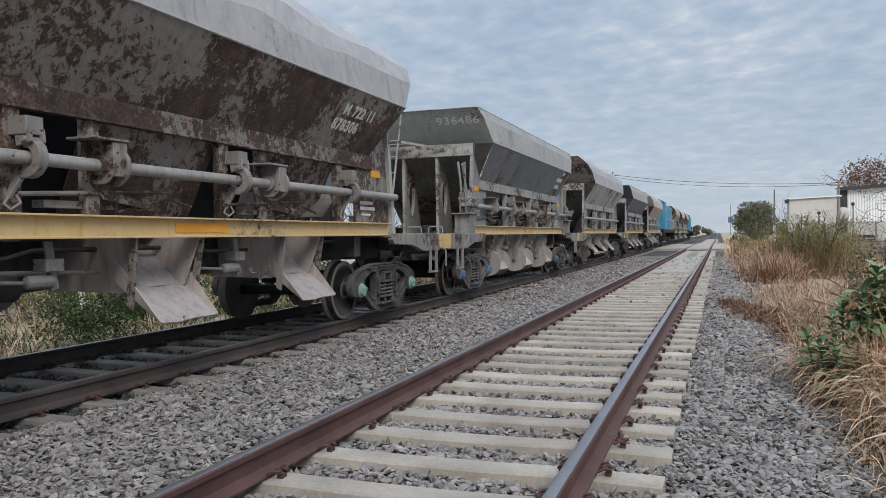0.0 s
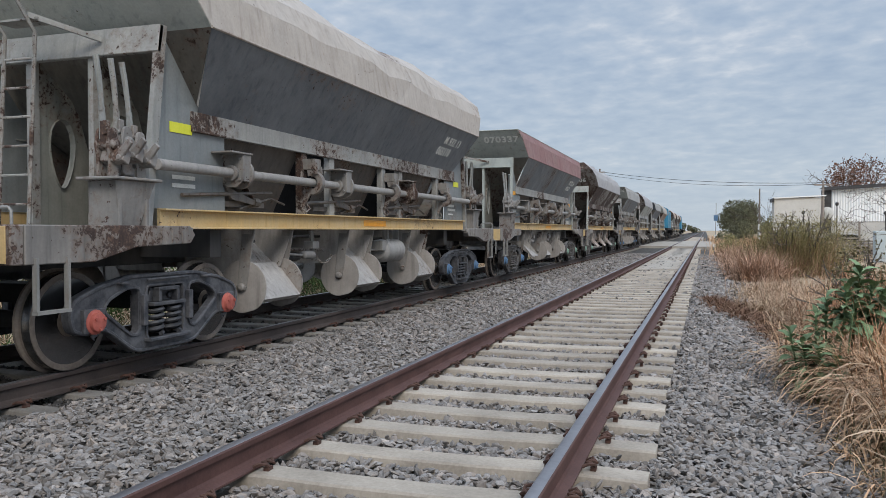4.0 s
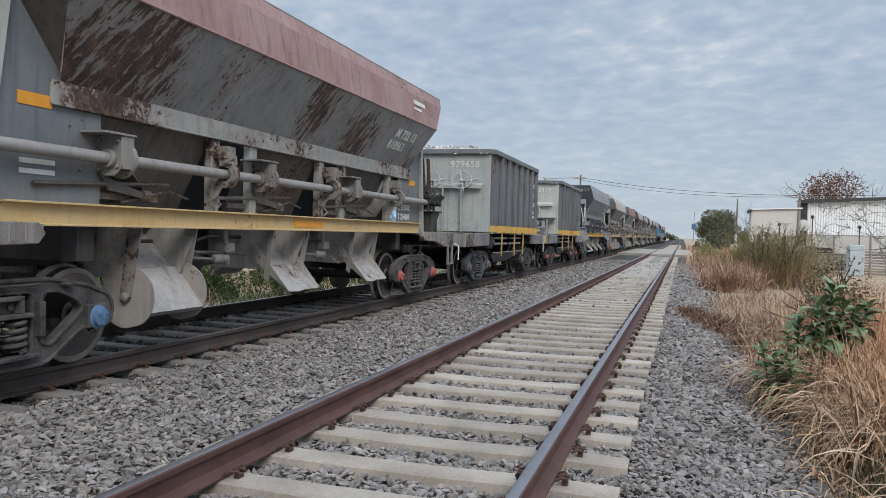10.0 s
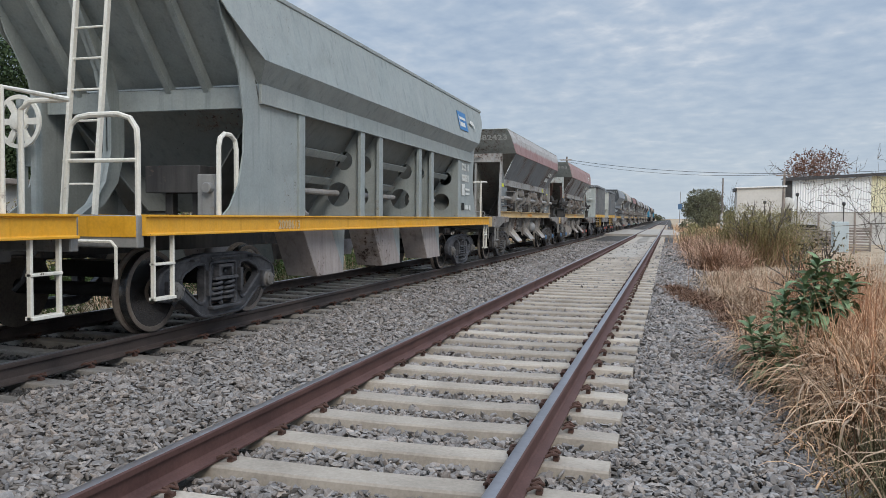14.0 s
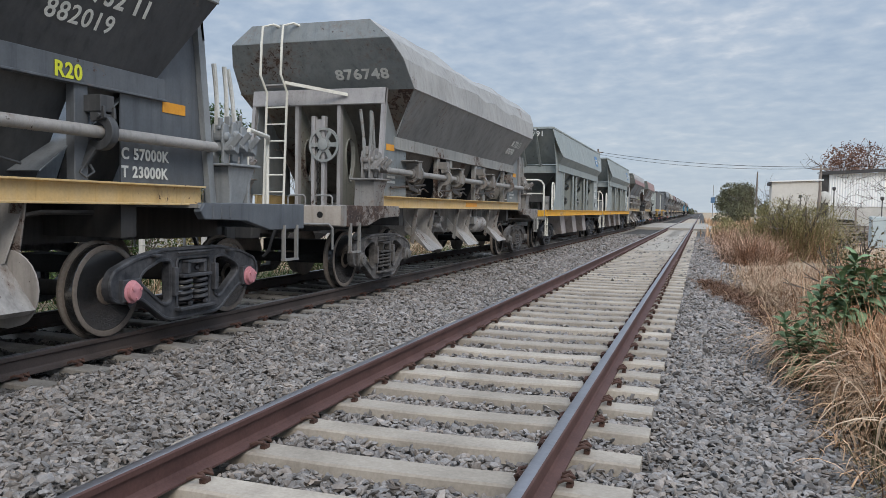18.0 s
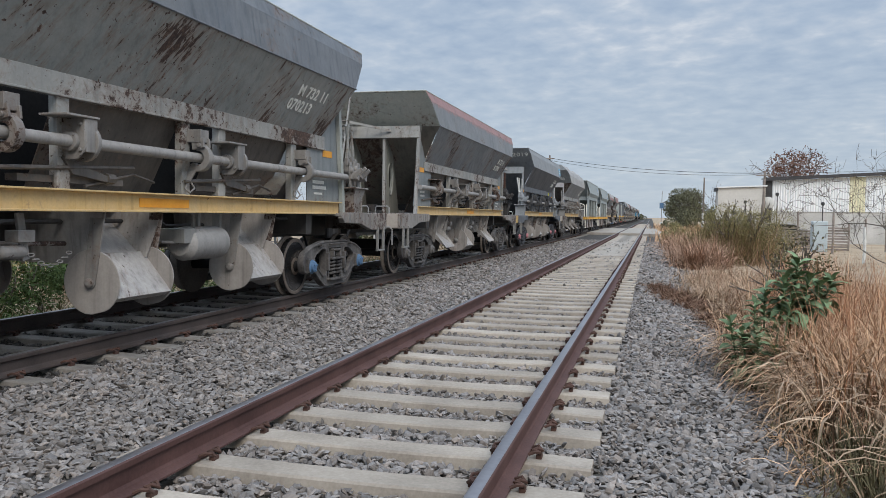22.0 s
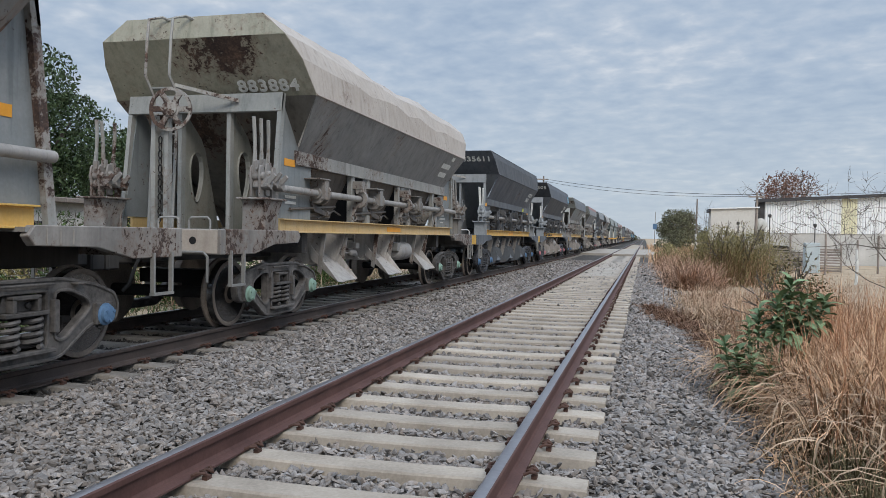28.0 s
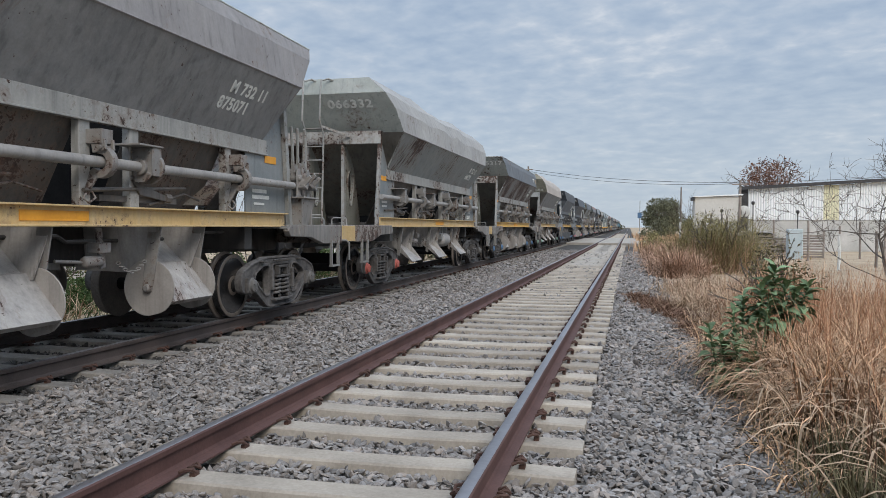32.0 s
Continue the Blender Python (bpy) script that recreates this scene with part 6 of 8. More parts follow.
        put("deck", shared("n_deck", lambda: G().box(-1.38, 1.38, -7.02, -5.0, 1.15, 1.19)), M["dirt_steel"], w, m)
        put("coupler", shared("coupler|n", lambda: coupler_mesh(-1, 7.08), 0.02), M["under"], w, m)
        put("brake_hose", shared("brake_hose", hose_mesh), M["black"], w, m @ Matrix.Translation((0, -7.06, 0)))
        put("release_lever", shared("release_lever", lever_pipe), M["cream"], w, m @ Matrix.Translation((0.62, -7.16, 0.94)))
        # railings and steps
        put("railing", shared("n_rail1", lambda: G().tube([(0.55, -7.05, 1.2), (0.60, -7.05, 1.9), (0.63, -7.05, 2.03), (0.71, -7.05, 2.10), (0.85, -7.05, 2.12), (1.15, -7.05, 2.12), (1.28, -7.05, 2.08), (1.35, -7.05, 1.98), (1.36, -7.05, 1.84), (1.36, -7.05, 1.2)], 0.027, 8).tube([(0.55, -7.05, 1.7), (1.36, -7.05, 1.7)], 0.02, 6)), M["cream"], w, m)
        put("railing", shared("n_rail2", lambda: G().tube([(1.38, -5.75, 1.2), (1.38, -5.75, 1.94), (1.38, -5.72, 2.03), (1.38, -5.64, 2.08), (1.38, -5.52, 2.08), (1.38, -5.43, 2.03), (1.38, -5.4, 1.93), (1.38, -5.4, 1.2)], 0.027, 8)), M["cream"], w, m)
        put("railing", shared("n_rail3", lambda: G().tube([(-0.9, -7.05, 1.2), (-0.9, -7.05, 2.05), (-1.0, -7.05, 2.12), (-1.36, -7.05, 2.12), (-1.36, -6.4, 2.12), (-1.36, -6.4, 1.2)], 0.024, 8)), M["cream"], w, m)
        for x in (1.40, -1.40):
            st = put("step_ladder", shared("n_step", lambda: G().box(-0.02, 0.02, -0.16, -0.13, -0.58, 0.14).box(-0.02, 0.02, 0.13, 0.16, -0.58, 0.14).box(-0.04, 0.04, -0.16, 0.16, -0.58, -0.55).box(-0.03, 0.03, -0.16, 0.16, -0.25, -0.225), 0.004), M["cream"], w, m @ Matrix.Translation((x, -6.75, 0.98)))
    ld = put("ladder", shared("n_ladder", lambda: G().plate([(-0.12, -6.35, 1.2), (-0.08, -6.35, 1.2), (-0.08, -6.08, 3.85), (-0.12, -6.08, 3.85)], 0.05)), M["cream"], w)
    put("ladder_rail", shared("n_ladder2", lambda: G().plate([(0.28, -6.35, 1.2), (0.32, -6.35, 1.2), (0.32, -6.08, 3.85), (0.28, -6.08, 3.85)], 0.05)), M["cream"], ld)
    for i in range(7):
        put("rung", shared("rung", rung_mesh), M["cream"], ld, Vector((0.10, -6.35, 1.2)).lerp(Vector((0.10, -6.08, 3.85)), 0.12 + 0.125 * i))
    put("brake_wheel", shared("brake_wheel", brake_wheel), M["cream"], w, (-0.45, -6.55, 2.15), "cream brake wheel at the platform")
    put("brake_column", shared("brake_column", lambda: G().box(-0.14, -0.08, -0.05, 0.05, 0, 1.45).box(0.04, 0.10, -0.05, 0.05, 0, 1.45).box(-0.09, 0.05, 0.0, 0.03, 0.7, 1.40), 0.004), m0, w, (-0.45, -6.4, 1.0))
    put("tool_box", shared("n_box", lambda: G().box(0.35, 1.05, -5.6, -5.2, 1.45, 1.75).box(0.5, 0.6, -5.45, -5.35, 1.2, 1.45).box(0.85, 0.95, -5.45, -5.35, 1.2, 1.45), 0.006), M["under"], w)
    put("valve", shared("n_valve", lambda: G().box(1.05, 1.25, -5.65, -5.5, 1.2, 1.65).lathe([(-5.72, 0.06), (-5.64, 0.06)], "y", (1.2, 0, 1.5), 10), 0.006), M["dirt_steel"], w)
    # writing
    write(spec["num"], (0.2, -6.03, 3.55), (1, 0, 0), (0, 0, 1), 0.24, w, None, 1.0)
    write(spec["code"][0], (1.432, 4.2, 2.28), (0, 1, 0), (0, 0, 1), 0.21, w)
    write(spec["code"][1], (1.432, 4.2, 2.03), (0, 1, 0), (0, 0, 1), 0.21, w, None, 0.78)
    bars([(0, 0.0, 0.26, 0.26), (0.32, 0.12, 0.4, 0.05), (0.32, 0.02, 0.4, 0.05)], (1.432, 4.2, 1.70), (0, 1, 0), (0, 0, 1), w)
    bars([(0.28, 0.02, 0.28, 0.10), (0.66, 0.0, 0.16, 0.12)], (1.432, 4.2, 1.36), (0, 1, 0), (0, 0, 1), w)
    bars([(0, 0, 0.22, 0.17)], (1.432, 4.2, 1.36), (0, 1, 0), (0, 0, 1), w, M["black"])
    write(spec["num"], (1.443, -4.55, 1.045), (0, 1, 0), (0, 0, 1), 0.15, w, M["pale_yellow"])
    u2 = Vector((T[0] - U[0], 0, T[2] - U[2])).normalized()
    o = Vector((U[0], 0, U[2])) + u2 * 0.16
    sg = put("sign_panel", shared("n_sign", lambda: G().box(0, 0.72, 0, 0.42, -0.002, 0.002)), M["blue_sign"], w, plane_pose((o.x + 0.010, 3.5, o.z + 0.02), (0, 1, 0), u2))
    for x0, x1, z0, z1 in ((0.12, 0.62, 0.24, 0.30), (0.12, 0.52, 0.08, 0.18), (0.06, 0.075, 0.05, 0.36)):
        put("sign_mark", shared(f"sign_mark|n{z0}", lambda: G().box(x0, x1, z0, z1, 0.002, 0.006)), M["white"], sg)
    put("white_emblem", shared("n_emblem", lambda: G().plate([(0, 0.1, 0), (0.12, 0.16, 0), (0.32, 0.15, 0), (0.45, 0.05, 0), (0.44, -0.06, 0), (0.36, 0.05, 0), (0.15, 0.06, 0)], 0.004)), M["white"], w, plane_pose((o.x + 0.004, 4.42, o.z + 0.16), (0, 1, 0), u2))
    put("centre_sill", shared("n_sill", lambda: G().box(-0.22, 0.22, -7.0, 7.0, 0.78, 1.14)), M["under"], w)
    for y in (-5.299, 5.299):
        bogie(w, y, "n", M["greycap"], False, M["bogie"])
    return w


def bay_mesh():
    """A cross wall between bays, with two round holes cut through it."""
    loops = [[(1.41, 1.2), (1.41, 2.58), (1.39, 2.58), (0.50, 1.2)]]
    for a, b, r in ((1.14, 2.06, 0.145), (1.05, 1.54, 0.19)):
        loops.append([(a + r * math.cos(2 * math.pi * k / 20), b + r * math.sin(2 * math.pi * k / 20)) for k in range(20)])
    return holed(loops, "y", -0.01, 0.01)


def strut_mesh():
    """The S-shaped middle stiffener of the end, with a flange along its free edge."""
    edge = [(-6.0, 3.76), (-5.78, 3.35), (-5.50, 2.85), (-5.36, 2.35), (-5.36, 1.95), (-5.46, 1.58), (-5.66, 1.32), (-5.86, 1.2)]
    back = [(y + 0.20 + 0.10 * math.sin(i * 0.45), z) for i, (y, z) in enumerate(edge)]
    g = G()
    for i in range(len(edge) - 1):
        a, b, c, d = edge[i], edge[i + 1], back[i + 1], back[i]
        g.prism([a, b, c, d], "x", -0.008, 0.008)
        g.prism([a, b, (b[0] + 0.016, b[1]), (a[0] + 0.016, a[1])], "x", -0.06, 0.06)
    return g


def end_curve(e=1):
    """The wide plate at a bay's end, its edge swept in under the hopper."""
    pts = [(3.86, 1.2), (3.86, 2.5), (4.98, 2.5), (5.12, 2.9), (5.6, 3.35), (5.95, 3.8), (5.75, 3.3), (5.42, 2.8), (5.30, 2.3), (5.32, 1.9), (5.42, 1.55), (5.6, 1.3), (5.75, 1.2)]
    return G().prism([(-e * y, z) for y, z in pts], "x", 1.405, 1.425)


# ---- train: locomotive, seen far ahead ----
def locomotive(label):
    w = thing("locomotive", label, "locomotive", "locomotives")
    put("underframe", shared("l_frame", lambda: G().box(-1.5, 1.5, -8.2, 8.2, 1.2, 1.5).box(-1.0, 1.0, -2.3, 2.3, 0.45, 1.2), 0.03), M["black"], w)
    put("hood", shared("l_hood", lambda: G().box(-1.25, 1.25, -4.6, 8.0, 1.5, 3.75).prism([(-1.25, 3.75), (-0.9, 4.0), (0.9, 4.0), (1.25, 3.75)], "y", -4.6, 8.0), 0.02), M["loco"], w)
    put("nose", shared("l_nose", lambda: G().box(-1.1, 1.1, -8.0, -6.6, 1.5, 3.0), 0.05), M["loco"], w)
    cb = put("cab", shared("l_cab", lambda: G().box(-1.48, 1.48, -6.6, -4.6, 1.5, 3.9).prism([(-1.48, 3.9), (-1.0, 4.15), (1.0, 4.15), (1.48, 3.9)], "y", -6.7, -4.5), 0.02), M["loco"], w)
    for x in (-0.75, 0.75):
        put("cab_window", shared("l_win", lambda: G().box(-0.35, 0.35, -6.62, -6.59, 3.15, 3.7)), M["glass"], cb, (x, 0, 0))
    for s in (-1, 1):
        put("cab_window", shared(f"l_win{s}", lambda: G().box(*sorted((s * 1.47, s * 1.495)), -6.2, -5.0, 3.1, 3.7)), M["glass"], cb)
        for i in range(4):
            put("door_panel", shared(f"l_door{s}", lambda: G().box(*sorted((s * 1.25, s * 1.275)), -1.1, 1.1, 1.75, 3.4), 0.01), M["loco"], w, (0, -3.2 + i * 2.9, 0))
        put("walk_rail", shared(f"l_rail{s}", lambda: G().tube([(s * 1.45, -4.4, 1.5), (s * 1.45, -4.4, 2.45), (s * 1.45, 8.0, 2.45), (s * 1.45, 8.0, 1.5)], 0.02, 6)), M["white"], w)
    for i in range(3):
        put("fan", shared("l_fan", lambda: G().lathe([(4.0, 0.55), (4.14, 0.55), (4.16, 0.4)], "z", (0, 0, 0), 18)), M["roof_dark"], w, (0, 2.0 + i * 1.8, 0))
    for e in (-1, 1):
        bp = put("buffer_beam", shared(f"l_buf{e}", lambda: G().box(-1.5, 1.5, *sorted((e * 8.2, e * 8.3)), 0.5, 1.5)), M["black"], w)
        for i in range(6):
            put("stripe", shared(f"l_str{e}", lambda: G().plate([(-0.24, e * 8.31, 0.55), (-0.02, e * 8.31, 0.55), (0.22, e * 8.31, 1.45), (0.0, e * 8.31, 1.45)], 0.01)), M["white"] if i % 2 else M["red"], bp, (-1.1 + i * 0.42, 0, 0))
        bogie(w, e * 5.3, "l", M["black"], True, M["bogie"])
    return w


# ---- the train, from its head to its tail ----
def pt(name, base, dust, rust, streak=False, band=None):
    if name not in M:
        M[name] = paint(name, base, dust, rust, streak, band=band)
    return M[name]


GREENGREY, BLUEGREY = (0.268, 0.292, 0.275), (0.142, 0.160, 0.168)
pt("p_green", GREENGREY, (0.32, 0.325, 0.305), 0.2)
pt("p_green_rust", GREENGREY, (0.33, 0.325, 0.30), 0.38)
pt("p_green_runs", (0.15, 0.165, 0.165), (0.21, 0.21, 0.20), 0.40, True)
pt("p_heavy", (0.165, 0.165, 0.158), (0.205, 0.19, 0.178), 0.74)
pt("p_heavy_runs", (0.20, 0.205, 0.20), (0.22, 0.205, 0.195), 0.78, True)
pt("p_lilac", (0.245, 0.235, 0.237), (0.31, 0.298, 0.292), 0.16)
pt("p_red", (0.185, 0.085, 0.080), (0.23, 0.145, 0.135), 0.16)
pt("p_dusty_red", (0.225, 0.125, 0.115), (0.30, 0.215, 0.20), 0.22)
pt("p_tan", (0.30, 0.26, 0.225), (0.37, 0.335, 0.30), 0.14)
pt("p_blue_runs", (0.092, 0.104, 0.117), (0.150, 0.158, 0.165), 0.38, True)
pt("p_brown_runs", (0.15, 0.158, 0.165), (0.20, 0.202, 0.202), 0.50, True)
pt("p_streaky", (0.12, 0.122, 0.123), (0.165, 0.158, 0.150), 0.64, True)
pt("p_red_pale", (0.20, 0.10, 0.095), (0.27, 0.185, 0.175), 0.18, band=((0.27, 0.262, 0.255), 3.42))
pt("p_red_edge", (0.135, 0.145, 0.155), (0.185, 0.19, 0.195), 0.14, band=((0.20, 0.115, 0.11), 3.55))
pt("p_brown_grey", (0.165, 0.155, 0.155), (0.235, 0.222, 0.217), 0.16)
pt("p_gear", (0.145, 0.14, 0.135), (0.23, 0.215, 0.20), 0.42)
pt("p_gear_dark", (0.036, 0.038, 0.042), (0.09, 0.09, 0.092), 0.10)
pt("p_plate", (0.066, 0.074, 0.086), (0.105, 0.113, 0.124), 0.06)
pt("p_blue", BLUEGREY, (0.19, 0.197, 0.197), 0.22)
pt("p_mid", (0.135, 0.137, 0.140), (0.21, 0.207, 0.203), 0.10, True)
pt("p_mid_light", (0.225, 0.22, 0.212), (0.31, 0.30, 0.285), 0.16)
pt("p_dark", (0.036, 0.039, 0.045), (0.062, 0.064, 0.068), 0.02)
pt("p_dark2", (0.052, 0.060, 0.074), (0.090, 0.098, 0.112), 0.06)
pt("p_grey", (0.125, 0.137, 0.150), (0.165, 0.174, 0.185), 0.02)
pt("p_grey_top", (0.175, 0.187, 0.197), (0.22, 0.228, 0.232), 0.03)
pt("p_frame", (0.205, 0.208, 0.20), (0.295, 0.285, 0.268), 0.42)
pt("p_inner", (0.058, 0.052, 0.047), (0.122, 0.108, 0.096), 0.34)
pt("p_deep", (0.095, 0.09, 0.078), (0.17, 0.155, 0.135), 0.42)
pt("p_rib_inner", (0.17, 0.178, 0.162), (0.235, 0.228, 0.205), 0.34)
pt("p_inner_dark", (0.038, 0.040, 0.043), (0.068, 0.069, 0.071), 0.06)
pt("p_slate", (0.080, 0.090, 0.105), (0.128, 0.132, 0.142), 0.34)
pt("p_pale", (0.355, 0.36, 0.325), (0.40, 0.395, 0.355), 0.16)
pt("p_olive", (0.205, 0.205, 0.158), (0.30, 0.28, 0.225), 0.44)
pt("p_rib", (0.10, 0.112, 0.122), (0.155, 0.158, 0.162), 0.24)
pt("p_worn", (0.19, 0.20, 0.195), (0.27, 0.265, 0.25), 0.34)
pt("p_sill", (0.10, 0.10, 0.11), (0.23, 0.215, 0.21), 0.40)
pt("p_sole", (0.125, 0.117, 0.110), (0.255, 0.236, 0.215), 0.50)
pt("p_plate_blue", (0.105, 0.118, 0.13), (0.15, 0.158, 0.165), 0.26)
# the new hoppers' light grey with the shade of the bays put in
pt("p_bay_shaded", (0.125, 0.137, 0.134), (0.155, 0.158, 0.150), 0.05)
pt("p_steel", (0.082, 0.092, 0.105), (0.135, 0.143, 0.153), 0.2)
pt("p_umber", (0.24, 0.208, 0.195), (0.36, 0.315, 0.295), 0.1)
pt("p_orange_dust", (0.27, 0.19, 0.15), (0.33, 0.265, 0.22), 0.2)


def spec(num, label, domed, lower, upper, end, **kw):
    d = dict(num=num, label=label, domed=domed, lower=M[lower], upper=M[upper], end=M[end], frame=M["p_frame"], band=M["p_frame"], plate=M["p_blue"], inner=M["p_inner"], inner2=M["p_rib_inner"], gear=M["p_gear"], deep=M["p_deep"], cast=M["bogie_dusty"],
             beam=M["pale_yellow"], shaft=M["shaft"], bars=M["p_gear"], chute=M["chute"], discs=M["disc"], sill=M["p_sole"], bumper=M["pale_yellow"], rails=M["dirt_steel"],
             steps=M["dirt_steel"], leverm=M["p_gear"], tips=M["p_worn"], refl=M["orange"], ladder=M["p_frame"], cap=M["greycap"], chutes="ccc", tank=False)
    for k, v in kw.items():
        d[k] = M[v] if isinstance(v, str) and v in M else v
    return d


DK = dict(deep="p_grey", gear="p_gear_dark", cast="bogie", frame="p_grey_top", band="p_plate", plate="p_plate", inner="p_inner_dark", inner2="p_grey", beam="yellow", bumper="yellow", sill="p_plate", tips="white", leverm="p_grey_top", ladder="shaft", rails="white")
VEHICLES = [
    ("l", "blue diesel locomotive heading the train"),
    ("h", spec("", "rust-brown ballast hopper far up the train", True, "p_heavy", "p_orange_dust", "p_heavy", low=True)),
    ("h", spec("", "rust-brown ballast hopper far up the train", True, "p_heavy", "p_tan", "p_heavy", low=True)),
    ("h", spec("", "rust-brown ballast hopper far up the train", True, "p_green_rust", "p_orange_dust", "p_heavy", low=True)),
    ("l", "blue diesel locomotive coupled inside the train"),
    ("h", spec("", "dusty tan ballast hopper behind a locomotive", True, "p_orange_dust", "p_tan", "p_green_rust", low=True)),
    ("h", spec("", "dark grey ballast hopper with a dusty top", False, "p_dark2", "p_mid_light", "p_dark2", low=True)),
    ("h", spec("", "rusty domed ballast hopper with a dented top", True, "p_green_rust", "p_lilac", "p_heavy", low=True)),
    ("h", spec("936486", "grey-green ballast hopper with rust spots on its end", False, "p_blue_runs", "p_mid_light", "p_green_rust", levers=1, chutes="ddd", cap="blue", low=False)),
    ("h", spec("078306",  "heavily rusted grey ballast hopper with a domed top", True, "p_heavy", "p_lilac", "p_heavy", band="p_heavy", plate="p_heavy", inner="p_heavy", chute="p_umber", frame="p_green_rust", code=("M 722 11", "878306"), cap="green", numat=(0.15, 3.30), chutes="ccc", levers=0, beam="pale_yellow")),
    ("h", spec("070337", "dark grey hopper with a dull red upper side", False, "p_blue_runs", "p_red", "p_green", code=("M 732 13", "070337"), loads=("C 57850K", "T 22150K"), chutes="cdd", cap="blue", cap2="green", frame="p_green")),
    ("h", spec("065110",  "grey domed hopper with a dusty tan top", True, "p_steel", "p_tan", "p_green", code=("M 932 13", "065110"), numat=(0.1, 3.55), chutes="ddd", discs="disc", cap="red", cap2="blue", refl="lime", tank=True, cast="bogie")),
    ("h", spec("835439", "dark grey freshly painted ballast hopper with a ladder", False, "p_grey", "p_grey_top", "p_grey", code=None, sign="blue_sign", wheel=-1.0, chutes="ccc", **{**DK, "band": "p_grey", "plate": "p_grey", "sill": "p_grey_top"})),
    ("g", dict(num="978312", label="grey open wagon heaped with white stone, air tank on its deck", lower=M["p_slate"], end=M["p_pale"], rib=M["p_rib"], beamm=M["dirt_steel"], sill=M["p_sill"], bumper=M["pale_yellow"], cap=M["red"], tank=True, shift=0.2)),
    ("g", dict(num="979658", label="grey open wagon heaped with stone, three hand wheels on its end", lower=M["p_slate"], end=M["p_green"], rib=M["p_rib"], beamm=M["dirt_steel"], sill=M["p_sill"], bumper=M["dirt_steel"], cap=M["greycap"], tank=False, shift=0.1)),
    ("h", spec("818963", "blue-grey hopper with a dusty red upper side", False, "p_brown_runs", "p_dusty_red", "p_green", code=("M 722 13", "818963"), mark=1, plate="p_plate_blue", loads=("C 55760K", "T 22400K"), chutes="dcc", cap="blue", cap2="red", frame="p_green", leverm="under", tips="clip")),
    ("h", spec("882423", "rust-streaked dark hopper with a pale red top", False, "p_blue_runs", "p_red_pale", "p_green_rust", code=("M 722 17", "882423"), chutes="ccc", cap="greycap", cap2="blue", refl="lime", levers=2, leverm="under", tips="clip", r20=True, tank=True)),
    ("n", dict(num="2008613", code=("722 11", "2008613"), label="new light grey hopper with open bays and cream railings")),
    ("n", dict(num="2010791", code=("722 11", "2010791"), label="new light grey hopper with a blue panel", shift=0.25)),
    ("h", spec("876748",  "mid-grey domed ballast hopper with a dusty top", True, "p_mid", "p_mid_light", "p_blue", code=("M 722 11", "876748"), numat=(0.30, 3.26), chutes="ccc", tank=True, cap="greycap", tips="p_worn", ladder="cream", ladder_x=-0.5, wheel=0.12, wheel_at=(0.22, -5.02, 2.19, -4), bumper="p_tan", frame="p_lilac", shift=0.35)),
    ("h", spec("882019", "near-black ballast hopper with white levers", False, "p_dark", "p_grey_top", "p_grey", sign="sky_sign", code=("M 732 11", "882019"), loads=("C 57000K", "T 23000K"), r20=True, chutes="ddd", cap="pink", hoops=True, **{**DK, "bumper": "pale_yellow", "beam": "pale_yellow"})),
    ("h", spec("", "dark hopper with a faded red streak along its top", False, "p_blue_runs", "p_red_edge", "p_green_rust", code=("M 732 11", "812890"), chutes="cdc", cap="greycap", levers=2, leverm="under", tips="clip", bumper="p_tan")),
    ("h", spec("", "grey-green ballast hopper with rust runs", False, "p_green_runs", "p_steel", "p_green_rust", code=("M 732 11", "070213"), chutes="ddd", tank=True, cap="blue", frame="p_green", wheel=-1.05)),
    ("h", spec("931305", "near-black ballast hopper with a yellow sole bar", False, "p_dark", "p_dark2", "p_dark", sign="sky_sign", code=("M 732 11", "931305"), workshop=True, loads=("C 56640K", "T 22360K"), chutes="ddd", tank=True, cap="pink", wheel=-0.95, **DK)),
    ("h", spec("835611", "dark blue-grey ballast hopper with disc gates", False, "p_dark2", "p_dark", "p_dark2", code=("M 732 11", "835611"), loads=("C 57000K", "T 29000K"), r20=True, chute="p_plate", discs="p_plate", chutes="ddd", cap="blue", **DK)),
    ("h", spec("883884",  "dusty green-grey domed hopper with rust on its rim", True, "p_mid", "p_tan", "p_olive", numat=(0.45, 3.16), chutes="ccc", tank=True, cap="green", wheel=0.05, wheel_at=(0.2, -5.92, 2.72, 10), ladder_x=-0.32, frame="p_worn", bumper="p_tan", tips="p_frame")),
    ("h", spec("035317", "grey hopper with rust streaks down its side", False, "p_streaky", "p_steel", "p_green_rust", beam="yellow", mark=2, code=("M 722", "835317"), chutes="ddd", cap="blue", levers=0)),
    ("h", spec("066332",  "green-grey domed hopper with a dented dusty top", True, "p_green_runs", "p_mid_light", "p_green", numat=(0.15, 3.55), chutes="ccc", tank=True, cap="red", cap2="greycap", levers=0, code=("M 722 11", "066332"), loads=("C 57500K", "T 22500K"))),
    ("h", spec("", "grey ballast hopper with a dull brown upper side", False, "p_mid", "p_brown_grey", "p_green", code=("M 732 11", "875071"), chutes="ddd", cap="greycap")),
    ("h", spec("", "grey ballast hopper at the tail of the train", False, "p_blue_runs", "p_blue", "p_green_rust", chutes="ccc", cap="greycap")),
]
BASE = {"h": 9.461, "g": 6.358, "n": 10.596, "l": 10.6}
GAP, AXLES = 2.719, 1.898


